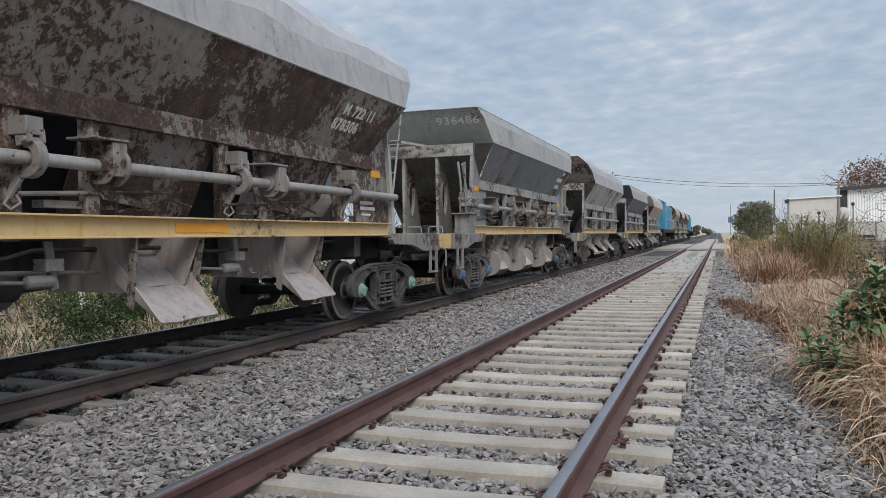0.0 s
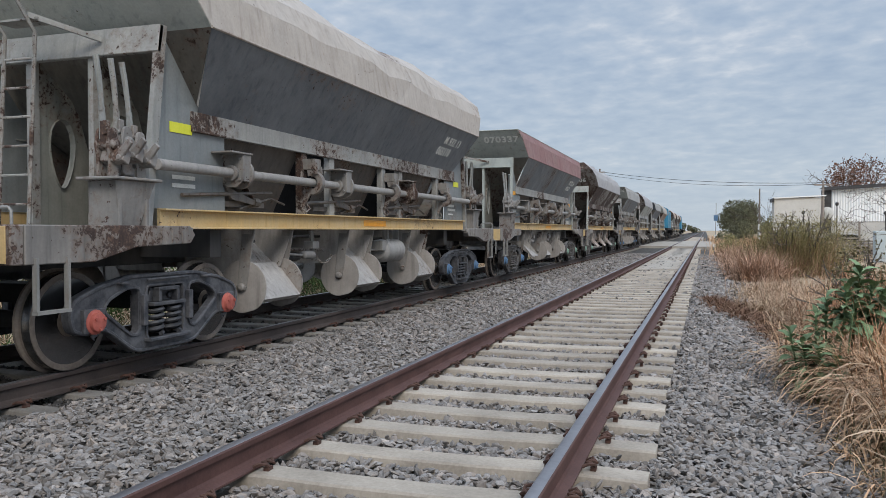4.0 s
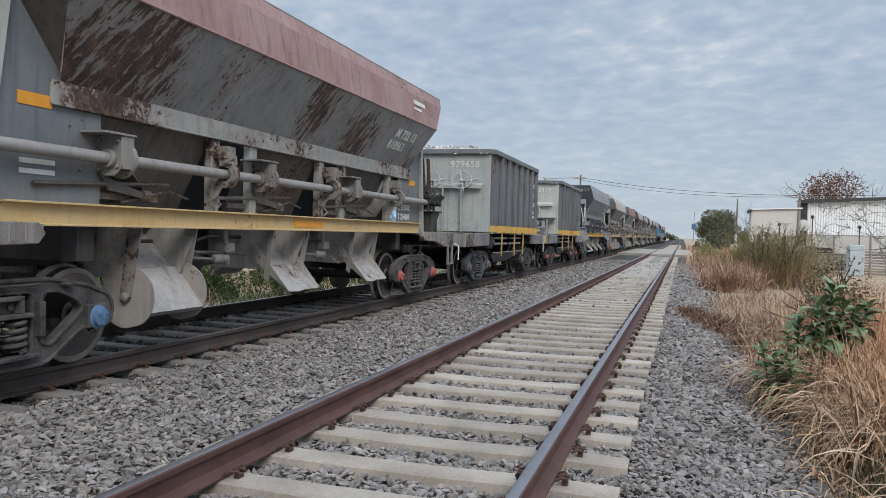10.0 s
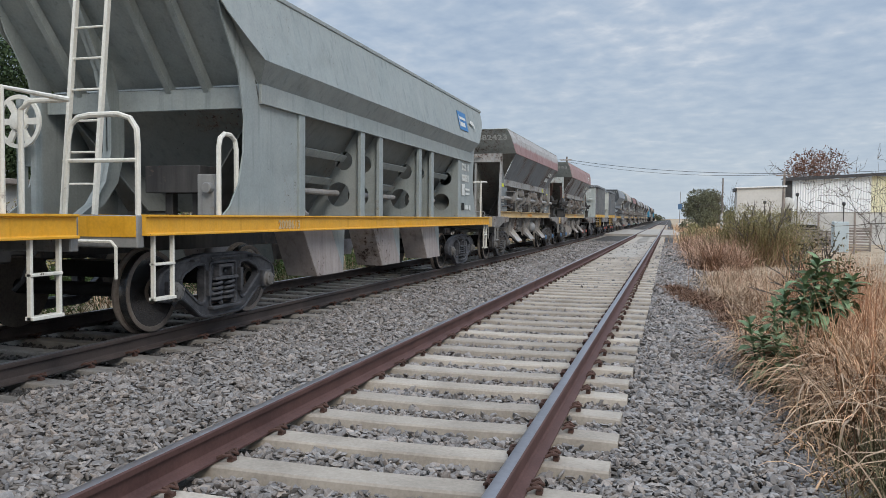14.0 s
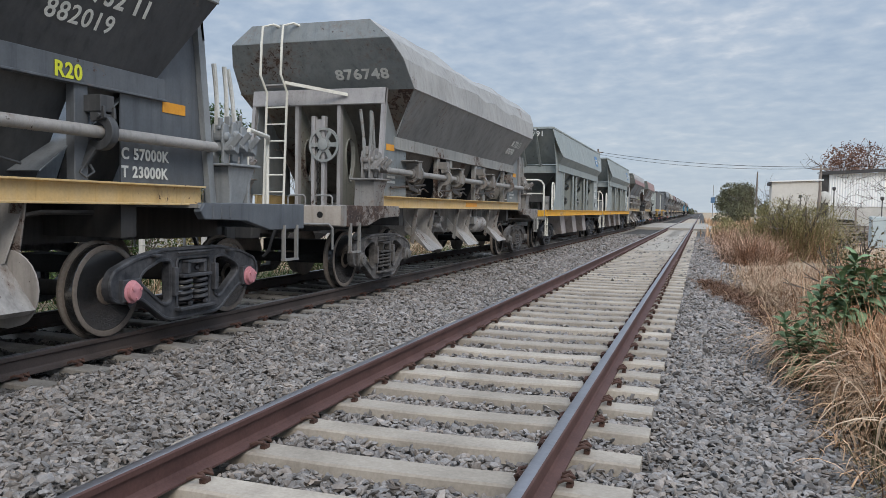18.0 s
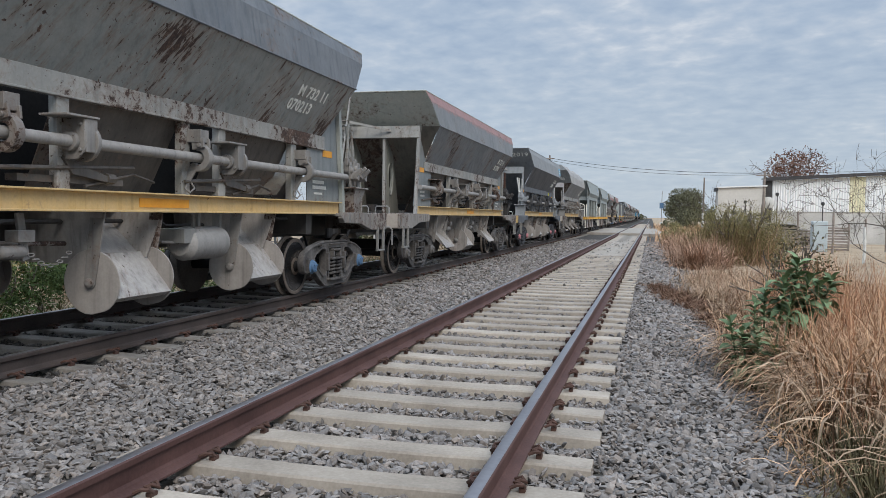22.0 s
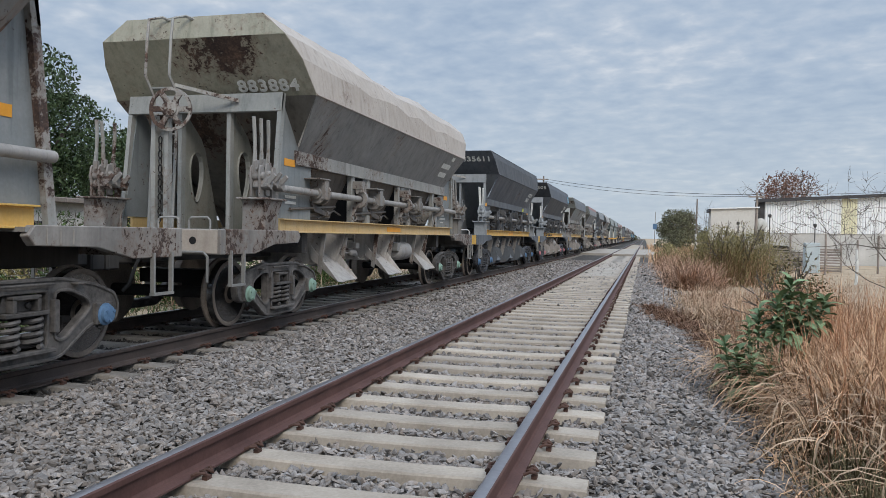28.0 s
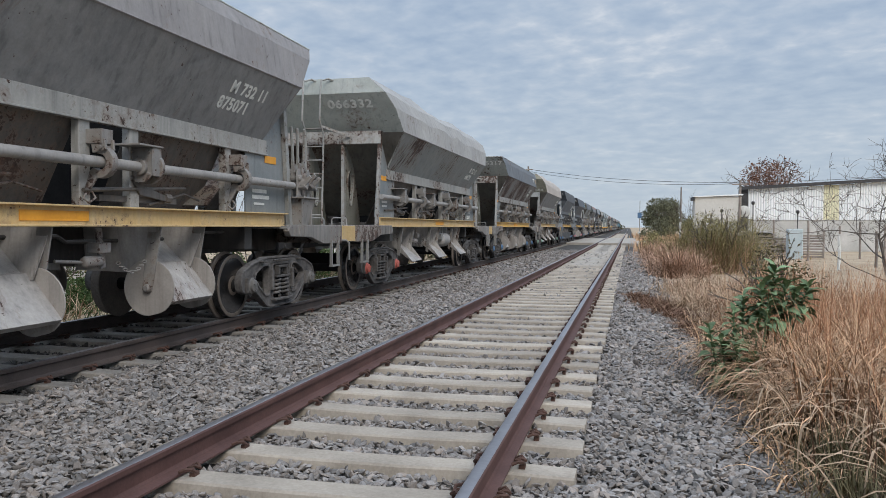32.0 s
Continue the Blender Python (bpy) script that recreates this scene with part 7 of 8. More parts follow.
def build_train():
    """Sets each vehicle behind the last; the tenth one's rear axle is the zero of the train."""
    rear, place = 0.0, []
    for i, (kind, sp) in enumerate(VEHICLES):
        if i:
            rear -= GAP + AXLES + BASE[kind] + (0.55 if kind == "l" or VEHICLES[i - 1][0] == "l" else 0)
        place.append(rear)
    zero = place[9]
    for (kind, sp), r in zip(VEHICLES, place):
        w = {"h": hopper, "g": gondola, "n": new_hopper, "l": locomotive}[kind](sp)
        mid = r - zero + (BASE[kind] + AXLES) / 2 + (sp.get("shift", 0.0) if kind != "l" else 0.0)
        WAGONS.append((w, mid))


build_train()


# ---- plants ----
def blade_mesh(name, roots, heights, lean, width, rng, bend=0.5):
    """Many grass blades, each a bent tapering strip, in one mesh."""
    n = len(roots)
    az = rng.uniform(0, 2 * math.pi, n)
    ln = rng.uniform(0.15, 1.0, n) * lean * 0.75
    d = np.stack([np.cos(az), np.sin(az)], 1)
    side = np.stack([-d[:, 1], d[:, 0]], 1) * (rng.uniform(0.5, 1.2, n) * width)[:, None]
    vs = np.zeros((n, 7, 3))
    for k, (u, wd) in enumerate(((0.0, 1.0), (0.4, 0.9), (0.75, 0.6))):
        out = d * (ln * heights * (u * 0.35 + bend * u * u))[:, None]
        z = heights * (u - 0.55 * bend * ln * u * u)
        for s, o in ((-1, 0), (1, 1)):
            vs[:, 2 * k + o, :2] = roots[:, :2] + out + s * side * wd
            vs[:, 2 * k + o, 2] = roots[:, 2] + z
    out = d * (ln * heights * (0.35 + bend * 1.1))[:, None]
    vs[:, 6, :2] = roots[:, :2] + out
    vs[:, 6, 2] = roots[:, 2] + np.maximum(heights * (0.97 - 0.68 * bend * ln), 0.01)
    quads = np.array([(0, 1, 3, 2), (2, 3, 5, 4)])
    tri = np.array([(4, 5, 6)])
    me = bpy.data.meshes.new(name)
    me.vertices.add(n * 7)
    me.vertices.foreach_set("co", vs.ravel())
    base = (np.arange(n) * 7)[:, None]
    loops = np.concatenate([quads.ravel()[None] + base, tri.ravel()[None] + base], 1)
    me.loops.add(n * 11)
    me.loops.foreach_set("vertex_index", loops.ravel())
    me.polygons.add(n * 3)
    me.polygons.foreach_set("loop_start", (np.arange(n)[:, None] * 11 + np.array([0, 4, 8])[None]).ravel())
    me.update(calc_edges=True)
    return me


def arc_mesh(name, roots, lengths, rise, curl, width, rng, seg=5):
    """Many leaves of grass, each curving over from its root, in one mesh."""
    n = len(roots)
    az = rng.uniform(0, 2 * math.pi, n)
    e0 = np.radians(rng.uniform(*rise, n))
    cu = np.radians(rng.uniform(*curl, n))
    sway = rng.normal(0, 0.5, n)
    w = width * rng.uniform(0.5, 1.3, n)
    vs = np.zeros((n, (seg + 1) * 2, 3))
    p = roots.copy()
    for k in range(seg + 1):
        u = k / seg
        a = az + sway * u
        side = np.stack([-np.sin(a), np.cos(a), 0.35 * np.sin(az * 3)], 1) * (w * (1.0 - 0.88 * u ** 1.6))[:, None]
        vs[:, 2 * k], vs[:, 2 * k + 1] = p - side, p + side
        e = e0 - cu * (u + 0.5 / seg) ** 1.4
        p = p + np.stack([np.cos(e) * np.cos(a), np.cos(e) * np.sin(a), np.sin(e)], 1) * (lengths / seg)[:, None]
        p[:, 2] = np.maximum(p[:, 2], roots[:, 2] + 0.02)
    quads = np.array([(2 * k, 2 * k + 1, 2 * k + 3, 2 * k + 2) for k in range(seg)])
    me = bpy.data.meshes.new(name)
    m = (seg + 1) * 2
    me.vertices.add(n * m)
    me.vertices.foreach_set("co", vs.ravel())
    me.loops.add(n * seg * 4)
    me.loops.foreach_set("vertex_index", (quads[None] + (np.arange(n) * m)[:, None, None]).ravel())
    me.polygons.add(n * seg)
    me.polygons.foreach_set("loop_start", np.arange(0, n * seg * 4, 4))
    me.update(calc_edges=True)
    return me


def scatter(rng, n, x0, x1, y0, y1, clump=0.0, count=20):
    if clump:
        c = np.stack([rng.uniform(x0, x1, count), rng.uniform(y0, y1, count)], 1)
        p = c[rng.integers(0, count, n)] + rng.normal(0, clump, (n, 2))
    else:
        p = np.stack([rng.uniform(x0, x1, n), rng.uniform(y0, y1, n)], 1)
    z = np.interp(p[:, 0], [-9.5, -7.6, -6.4, -5.9, 1.7, 2.3, 3.0], [-0.62, -0.55, -0.36, -0.34, -0.34, -0.42, -0.46])
    return np.concatenate([p, z[:, None] - 0.02], 1)


def tufts(rng, n, centres):
    """Roots gathered round tufts of (x, y, spread)."""
    c = np.array(centres)
    k = rng.integers(0, len(c), n)
    p = c[k, :2] + rng.normal(0, 1, (n, 2)) * c[k, 2:3]
    z = np.interp(p[:, 0], [1.5, 2.0, 2.45, 2.95], [-0.24, -0.28, -0.375, -0.43])
    return np.concatenate([p, z[:, None] - 0.02], 1)


def grass(name, label, material, roots, h0, h1, lean, width, seed, bend=0.5):
    rng = np.random.default_rng(seed)
    me = blade_mesh(name, roots, rng.uniform(h0, h1, len(roots)), lean, width, rng, bend)
    tagged(put(name, me, material), label, "grass", kind="stuff")


def arcs(name, label, material, roots, h0, h1, rise, curl, width, seed, seg=5):
    rng = np.random.default_rng(seed)
    me = arc_mesh(name, roots, rng.uniform(h0, h1, len(roots)), rise, curl, width, rng, seg)
    tagged(put(name, me, material), label, "grass", kind="stuff")


def leaf_cloud(name, centres, radii, n, size, rng, flat=1.0):
    """Small folded leaves spread through clumps, in one mesh."""
    k = rng.integers(0, len(centres), n)
    v = rng.normal(size=(n, 3))
    v /= np.linalg.norm(v, axis=1)[:, None]
    p = centres[k] + v * (radii[k] * rng.uniform(0.55, 1.05, n) ** 0.5)[:, None] * np.array([1, 1, flat])
    a = rng.normal(size=(n, 3))
    a /= np.linalg.norm(a, axis=1)[:, None]
    b = np.cross(a, rng.normal(size=(n, 3)))
    b /= np.linalg.norm(b, axis=1)[:, None]
    s = (size * rng.uniform(0.6, 1.4, n))[:, None]
    vs = np.stack([p - a * s, p + b * s * 0.45, p + a * s, p - b * s * 0.45 + np.cross(a, b) * s * 0.2], 1)
    me = bpy.data.meshes.new(name)
    me.vertices.add(n * 4)
    me.vertices.foreach_set("co", vs.ravel())
    me.loops.add(n * 4)
    me.loops.foreach_set("vertex_index", np.arange(n * 4))
    me.polygons.add(n)
    me.polygons.foreach_set("loop_start", np.arange(0, n * 4, 4))
    me.update(calc_edges=True)
    return me


def limbs(g, p, d, length, r, depth, rng, spread=0.6, up=0.15, n=5):
    """Branches that fork and taper."""
    pts = [p]
    for _ in range(3):
        d = (d + Vector(rng.normal(0, 0.12, 3)) + Vector((0, 0, up * 0.3))).normalized()
        p = p + d * length / 3
        pts.append(p)
    g.tube(pts, r, n, r * 0.6)
    tips = [p]
    if depth:
        for _ in range(rng.integers(2, 4)):
            dd = (d + Vector(rng.normal(0, spread, 3)) + Vector((0, 0, up))).normalized()
            tips += limbs(g, pts[rng.integers(1, 4)] if rng.random() < 0.4 else p, dd, length * rng.uniform(0.55, 0.8), r * 0.58, depth - 1, rng, spread, up, max(3, n - 1))
    return tips


def tree(name, label, at, height, radius, material, seed, leaves=5000, size=0.16, trunk=0.25, clump=0.32, depth=3, flat=0.9, low=0.25):
    rng = np.random.default_rng(seed)
    t = thing(name, label, "tree", at=Matrix.Translation(at))
    g = G()
    top = height * low
    g.tube([(0, 0, -0.3), (0.03, 0.02, top * 0.5), (0, 0, top)], trunk, 8, trunk * 0.7)
    tips = []
    for k in range(5):
        a = k * 1.257 + rng.uniform(-0.4, 0.4)
        tips += limbs(g, Vector((0, 0, top * rng.uniform(0.75, 1.0))), Vector((math.cos(a), math.sin(a), 0.9)).normalized(), height * 0.3, trunk * 0.5, depth - 1, rng)
    part("trunk", g, M["bark"], t)
    n = 60
    v = rng.normal(size=(n, 3))
    v /= np.linalg.norm(v, axis=1)[:, None]
    c = np.array([0, 0, height * (0.5 + low * 0.5)]) + v * np.array([radius * 0.8, radius * 0.8, height * (0.5 - low * 0.5) * 0.82]) * rng.uniform(0.3, 1.0, (n, 1)) ** 0.4
    rad = rng.uniform(0.6, 1.25, n) * radius * clump
    ob = put("crown", leaf_cloud("crown", c, rad, leaves, size, rng, flat), material, t)
    return t


def bush(name, label, at, size, material, seed, leaves, leaf, n=26, stems=8):
    """size: half width, half depth, height."""
    rng = np.random.default_rng(seed)
    t = thing(name, label, "bush", at=Matrix.Translation(at))
    g = G()
    for k in range(stems):
        a = rng.uniform(0, 2 * math.pi)
        limbs(g, Vector((rng.uniform(-0.4, 0.4) * size[0], rng.uniform(-0.4, 0.4) * size[1], -0.1)), Vector((math.cos(a) * 0.5, math.sin(a) * 0.5, 1)).normalized(), size[2] * 0.5, 0.025 * size[2] ** 0.5, 2, rng)
    part("branch_frame", g, M["bark"], t)
    c = np.stack([rng.normal(0, 0.45, n) * size[0], rng.normal(0, 0.45, n) * size[1], rng.uniform(0.12, 0.85, n) * size[2]], 1)
    c[:, 2] *= 1 - 0.35 * np.clip(np.abs(c[:, 0]) / size[0], 0, 1)
    put("crown", leaf_cloud("crown", c, rng.uniform(0.16, 0.34, n) * size[2], leaves, leaf, rng), material, t)
    return t


def bare_bush(name, label, at, height, seed, stems=6, depth=4, lean=0.35, r=0.03, cat="bush", twigs=0):
    rng = np.random.default_rng(seed)
    t = thing(name, label, cat, at=Matrix.Translation(at))
    for k in range(stems):
        g = G()
        a = k * 2 * math.pi / stems + rng.uniform(-0.4, 0.4)
        tips = limbs(g, Vector((0.15 * math.cos(a), 0.15 * math.sin(a), -0.1)), Vector((math.cos(a) * lean, math.sin(a) * lean, 1)).normalized(), height * 0.42, r, depth - 1, rng, 0.5, 0.1)
        for p in tips:
            for _ in range(twigs):
                d = Vector(rng.normal(0, 1, 3)) + Vector((0, 0, 0.4))
                q = p + d.normalized() * rng.uniform(0.15, 0.5)
                g.tube([p, (p + q) / 2 + Vector(rng.normal(0, 0.04, 3)), q], 0.006, 3, 0.003)
        part("branch", g, M["bark"], t)
    return t


def leaf_blade():
    """A broad pointed leaf, folded along its rib and drooping at the tip, 1 long."""
    g = G()
    xs = [0.0, 0.12, 0.3, 0.5, 0.7, 0.87, 1.0]
    ws = [0.012, 0.08, 0.17, 0.205, 0.16, 0.07, 0.0]
    zs = [0.0, 0.04, 0.07, 0.05, -0.03, -0.14, -0.25]
    v, f = [], []
    for i, (x, w, z) in enumerate(zip(xs, ws, zs)):
        rip = 0.03 * (-1) ** i
        v += [(x, -w, z + 0.22 * w + rip * w * 3), (x, 0, z), (x, w, z + 0.22 * w - rip * w * 3)]
    for i in range(6):
        for k in (0, 1):
            f.append((i * 3 + k, i * 3 + k + 1, i * 3 + k + 4, i * 3 + k + 3))
    return g.add(v, f)


def weed_plant(at, stems, seed):
    """Stems of (root x, root y, height, tip x, tip y, leaves, bare share below)."""
    rng = np.random.default_rng(seed)
    t = thing("weed_plant", "tall green broad-leaved weed growing out of straw", "plant", at=Matrix.Translation(at))
    lm = shared("leaf", leaf_blade)
    for sx, sy, h, tx, ty, nl, bare in stems:
        g = G()
        pts = [Vector((sx, sy, -0.05)).lerp(Vector((tx, ty, h)), u) + Vector((0, 0, 0.05 * math.sin(u * 3))) for u in (0, 0.33, 0.66, 1)]
        g.tube(pts, 0.013, 6, 0.006)
        st = part("stem", g, M["leaf"], t)
        for k in range(nl):
            u = bare + (1.0 - bare) * (k + 0.5) / nl
            p = pts[0].lerp(pts[3], u)
            a = k * 2.4 + rng.uniform(-0.3, 0.3)
            top = (u - bare) / (1 - bare)
            s = (0.24 - 0.08 * top) * rng.uniform(0.65, 1.2)
            m = Matrix.Translation(p) @ pose(0, 0, 0, rng.uniform(-20, 20), rng.uniform(-18, 22) + 14 - 60 * top, math.degrees(a)) @ Matrix.Diagonal((s, s * rng.uniform(0.85, 1.15), s, 1))
            put("leaf", lm, M["leaf"], st, m)
    return t


def build_plants():
    R = np.random.default_rng
    # the high straw close by
    arcs("dry_grass", "tall bent straw-coloured grass beside the ballast", M["straw"], scatter(R(1), 9500, 3.15, 6.8, 4.2, 13.5, 0.17, 210), 0.6, 1.45, (48, 88), (15, 120), 0.0048, 11)
    # dark stalks give the straw depth; their colour stands for shade
    arcs("dry_grass", "dark dead stalks that stand for shade deep in the straw", M["creeper"], scatter(R(36), 7000, 2.85, 6.6, 4.2, 12.5, 0.16, 150), 0.2, 0.85, (35, 88), (0, 60), 0.005, 37, 3)
    arcs("dry_grass", "broad curled straw leaves hanging over", M["litter"], scatter(R(38), 2300, 3.0, 6.2, 4.4, 11.5, 0.2, 120), 0.5, 1.25, (55, 85), (90, 190), 0.011, 39, 7)
    arcs("dry_grass", "thin rust-brown stalks standing in straw", M["reed"], scatter(R(3), 5200, 3.1, 6.8, 4.6, 13.5, 0.2, 130), 0.6, 1.45, (58, 89), (0, 45), 0.0042, 13, 4)
    mound = [(2.88, 8.3, 0.14), (3.0, 7.95, 0.15), (3.12, 7.95, 0.14), (3.25, 7.8, 0.15), (3.15, 7.5, 0.18), (3.3, 8.2, 0.25), (2.8, 8.9, 0.2), (3.2, 7.1, 0.2), (3.4, 6.7, 0.25), (3.15, 6.6, 0.15), (3.5, 7.4, 0.3)]
    arcs("dry_grass", "dense mound of dry straw around the weed", M["straw"], tufts(R(2), 6200, mound), 0.35, 1.18, (40, 88), (60, 170), 0.0048, 12, 6)
    arcs("dry_grass", "long curling straw leaves hanging over the weed", M["litter"], tufts(R(33), 1100, mound), 0.55, 1.15, (55, 88), (100, 190), 0.010, 34, 7)
    # a dark layer below the mound, its shade put into the colour
    arcs("dry_grass", "dark brown straw laid as shade at the foot of the mound", M["creeper"], tufts(R(41), 1700, mound), 0.15, 0.5, (20, 85), (20, 140), 0.006, 42, 4)
    arcs("dry_grass", "low straw spilling over the ballast edge", M["straw"], scatter(R(43), 3600, 2.65, 3.3, 4.4, 13.5, 0.12, 90), 0.15, 0.55, (25, 80), (50, 160), 0.006, 44)
    arcs("green_weeds", "short grey-green weeds at the edge of the ballast", M["sedge"], scatter(R(8), 5200, 2.8, 3.7, 4.2, 6.4, 0.13, 60), 0.12, 0.45, (35, 88), (0, 90), 0.007, 18, 4)
    # rusty mounds and pale straw farther on
    rust = [(2.95, 26.0, 0.25), (3.35, 26.6, 0.30), (3.15, 28.2, 0.34), (3.0, 31.5, 0.35), (3.3, 34.5, 0.4), (3.1, 39.0, 0.45), (3.3, 44.0, 0.5)]
    arcs("rusty_weeds", "rust-brown dead weeds in thick mounds", M["dusty_reed"], tufts(R(4), 7000, rust), 0.4, 1.45, (12, 86), (10, 110), 0.010, 14, 4)
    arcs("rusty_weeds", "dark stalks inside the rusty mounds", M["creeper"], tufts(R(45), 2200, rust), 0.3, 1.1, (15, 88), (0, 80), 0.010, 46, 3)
    pale = [(2.85, 15.8, 0.25), (3.1, 17.5, 0.3), (3.0, 19.5, 0.3), (3.5, 16.5, 0.35), (3.7, 19.0, 0.4), (3.2, 21.8, 0.35), (4.3, 17.5, 0.5), (4.4, 20.5, 0.5), (5.4, 18.5, 0.6), (3.3, 13.8, 0.3), (4.0, 14.6, 0.4), (5.6, 22.5, 0.6)]
    arcs("dry_grass", "pale straw in soft heaps along the ballast", M["litter"], tufts(R(5), 12000, pale), 0.15, 0.70, (15, 80), (30, 150), 0.007, 15)
    arcs("dry_grass", "brown stalks among the pale straw", M["dusty_reed"], tufts(R(47), 1800, pale), 0.2, 0.7, (30, 88), (0, 90), 0.006, 48, 4)
    grass("dry_grass", "pale straw among the rusty weeds", M["litter"], scatter(R(49), 6000, 3.1, 6.6, 12, 44, 0.3, 130), 0.12, 0.45, 1.8, 0.008, 50, 0.9)
    arcs("dead_weeds", "low reddish dead weeds creeping over the stones", M["creeper"], tufts(R(6), 9500, [(1.75, 16.8, 0.12), (1.95, 15.8, 0.18), (2.15, 15.0, 0.2), (2.3, 16.4, 0.25), (2.45, 14.2, 0.22), (2.6, 15.4, 0.25), (2.65, 13.0, 0.2), (2.8, 12.2, 0.2), (2.85, 14.2, 0.25)]), 0.08, 0.36, (4, 55), (10, 110), 0.006, 16, 4)
    grass("dry_grass", "short trodden straw on bare soil", M["litter"], scatter(R(7), 26000, 2.75, 12, 9, 60, 0.5, 420), 0.03, 0.16, 1.9, 0.007, 17, 0.8)
    grass("dry_grass", "broken straw lying over the edge stones", M["litter"], scatter(R(35), 2400, 2.6, 3.3, 3.4, 12, 0.13, 60), 0.04, 0.2, 1.9, 0.005, 36, 0.95)
    grass("dry_grass", "far strip of dry weeds along the track", M["straw"], scatter(R(9), 5000, 2.9, 9.0, 45, 160, 0.7, 80), 0.3, 1.1, 0.7, 0.03, 19)
    # the verge beyond the train
    arcs("verge_weeds", "dark green weeds below the embankment", M["verge"], scatter(R(10), 5000, -12, -7.6, 5, 34, 0.25, 130), 0.12, 0.5, (15, 80), (10, 120), 0.012, 20, 4)
    arcs("verge_weeds", "dull sedge with dead stalks below the embankment", M["sedge"], scatter(R(31), 5000, -12, -7.4, 5, 60, 0.3, 120), 0.15, 0.6, (20, 85), (10, 120), 0.010, 21, 4)
    for k in range(9):
        bush("green_bush", "dense low dark green bush below the embankment", (-9.0 - 0.9 * ((k * 0.618) % 1), 6.0 + k * 2.7, -0.6), (0.85, 1.3, 0.7 + 0.5 * ((k * 0.37) % 1)), M["verge"], 200 + k, 4500, 0.035, 30, 6)
    arcs("verge_straw", "dry straw stalks on the far verge", M["litter"], scatter(R(32), 5500, -12.5, -8.4, 5, 90, 0.3, 170), 0.25, 0.95, (35, 88), (0, 100), 0.012, 22, 4)
    weed_plant((2.62, 8.25, -0.42), [(0.25, 0.0, 1.20, 0.38, 0.1, 44, 0.58), (0.30, 0.1, 1.04, 0.47, 0.0, 30, 0.66), (0.32, 0.0, 0.98, 0.56, 0.05, 22, 0.76), (0.35, 0.1, 1.02, 0.69, 0.1, 24, 0.78),
               (0.15, 0.0, 1.04, 0.26, 0.0, 32, 0.64), (0.08, 0.05, 0.92, 0.08, 0.05, 30, 0.55), (0.0, 0.0, 0.78, -0.02, -0.02, 28, 0.42), (-0.10, -0.40, 0.56, -0.18, -0.48, 30, 0.24),
               (-0.05, -0.45, 0.50, -0.04, -0.55, 30, 0.22), (0.05, -0.45, 0.44, 0.10, -0.55, 26, 0.25), (-0.15, -0.2, 0.62, -0.26, -0.2, 26, 0.3), (0.2, -0.1, 0.92, 0.30, -0.12, 14, 0.68)], 3)
    bush("olive_bush", "small olive shrub standing behind the green weed", (3.72, 12.3, -0.45), (0.26, 0.26, 1.45), M["sedge"], 24, 2600, 0.028, 26, 7)
    bush("olive_bush", "rounded olive-green bush with dry stems", (4.65, 30, -0.45), (1.75, 1.5, 2.3), M["bush"], 4, 20000, 0.028, 60, 22)
    arcs("olive_bush_twigs", "fine upright olive twigs of the rounded bush", M["bush"], tufts(R(51), 2800, [(4.1, 29.6, 0.4), (4.6, 29.8, 0.45), (5.1, 30.0, 0.45), (5.5, 30.2, 0.4), (3.7, 30.0, 0.3)]), 0.9, 2.35, (42, 88), (0, 40), 0.006, 52, 4)
    arcs("olive_bush_twigs", "dry brown twigs of the rounded bush", M["dusty_reed"], tufts(R(53), 1500, [(4.0, 29.5, 0.4), (4.7, 29.6, 0.45), (5.3, 29.8, 0.45)]), 0.7, 1.9, (35, 88), (0, 40), 0.006, 54, 4)
    bush("olive_bush", "low olive bush beside the rusty weeds", (5.3, 44, -0.45), (1.6, 1.4, 1.7), M["bush"], 5, 4500, 0.06)
    bush("dry_bush", "small brown bush at the ballast edge", (3.1, 52, -0.4), (0.8, 1.2, 1.3), M["bush"], 6, 2500, 0.05)
    bush("green_bush", "dark green bush below the tall tree", (5.6, 95, -0.2), (2.6, 2.0, 2.4), M["treefar"], 7, 4500, 0.10)
    bush("green_bush", "green shrub behind the fence", (9.0, 80, -0.2), (2.0, 2.0, 3.4), M["treefar"], 8, 4500, 0.10)
    tree("round_tree", "dense round-topped dark green tree by the track", (7.0, 140, 0.0), 6.1, 3.6, M["treefar"], 9, 12000, 0.15, 0.3, 0.36, 3, 0.9, 0.12)
    t = tree("red_tree", "tree with sparse rust-red leaves behind a shed", (15.4, 85, 0.0), 8.0, 2.9, M["redleaf"], 10, 3200, 0.11, 0.22, 0.40, 4, 0.9, 0.55)
    bare_bush("bare_tree", "leafless grey thorn tree with spread branches", (7.75, 20.2, -0.45), 4.0, 21, 5, 5, 0.40, 0.034, "tree", 4)
    bare_bush("bare_tree", "leafless thin tree behind a beige building", (9.0, 100, 0.0), 6.0, 13, 4, 4, 0.3, 0.05, "tree")
    # beyond the train
    tree("evergreen_tree", "broad dark evergreen tree beyond the train", (-20.2, 22.5, -0.6), 8.2, 4.3, M["tree"], 15, 62000, 0.075, 0.4, 0.34, 3, 0.9, 0.12)
    tree("evergreen_tree", "dark evergreen tree among bare shrubs", (-24, 36, -0.6), 7.0, 3.4, M["tree"], 16, 14000, 0.13, 0.3, 0.34, 3, 0.9, 0.15)
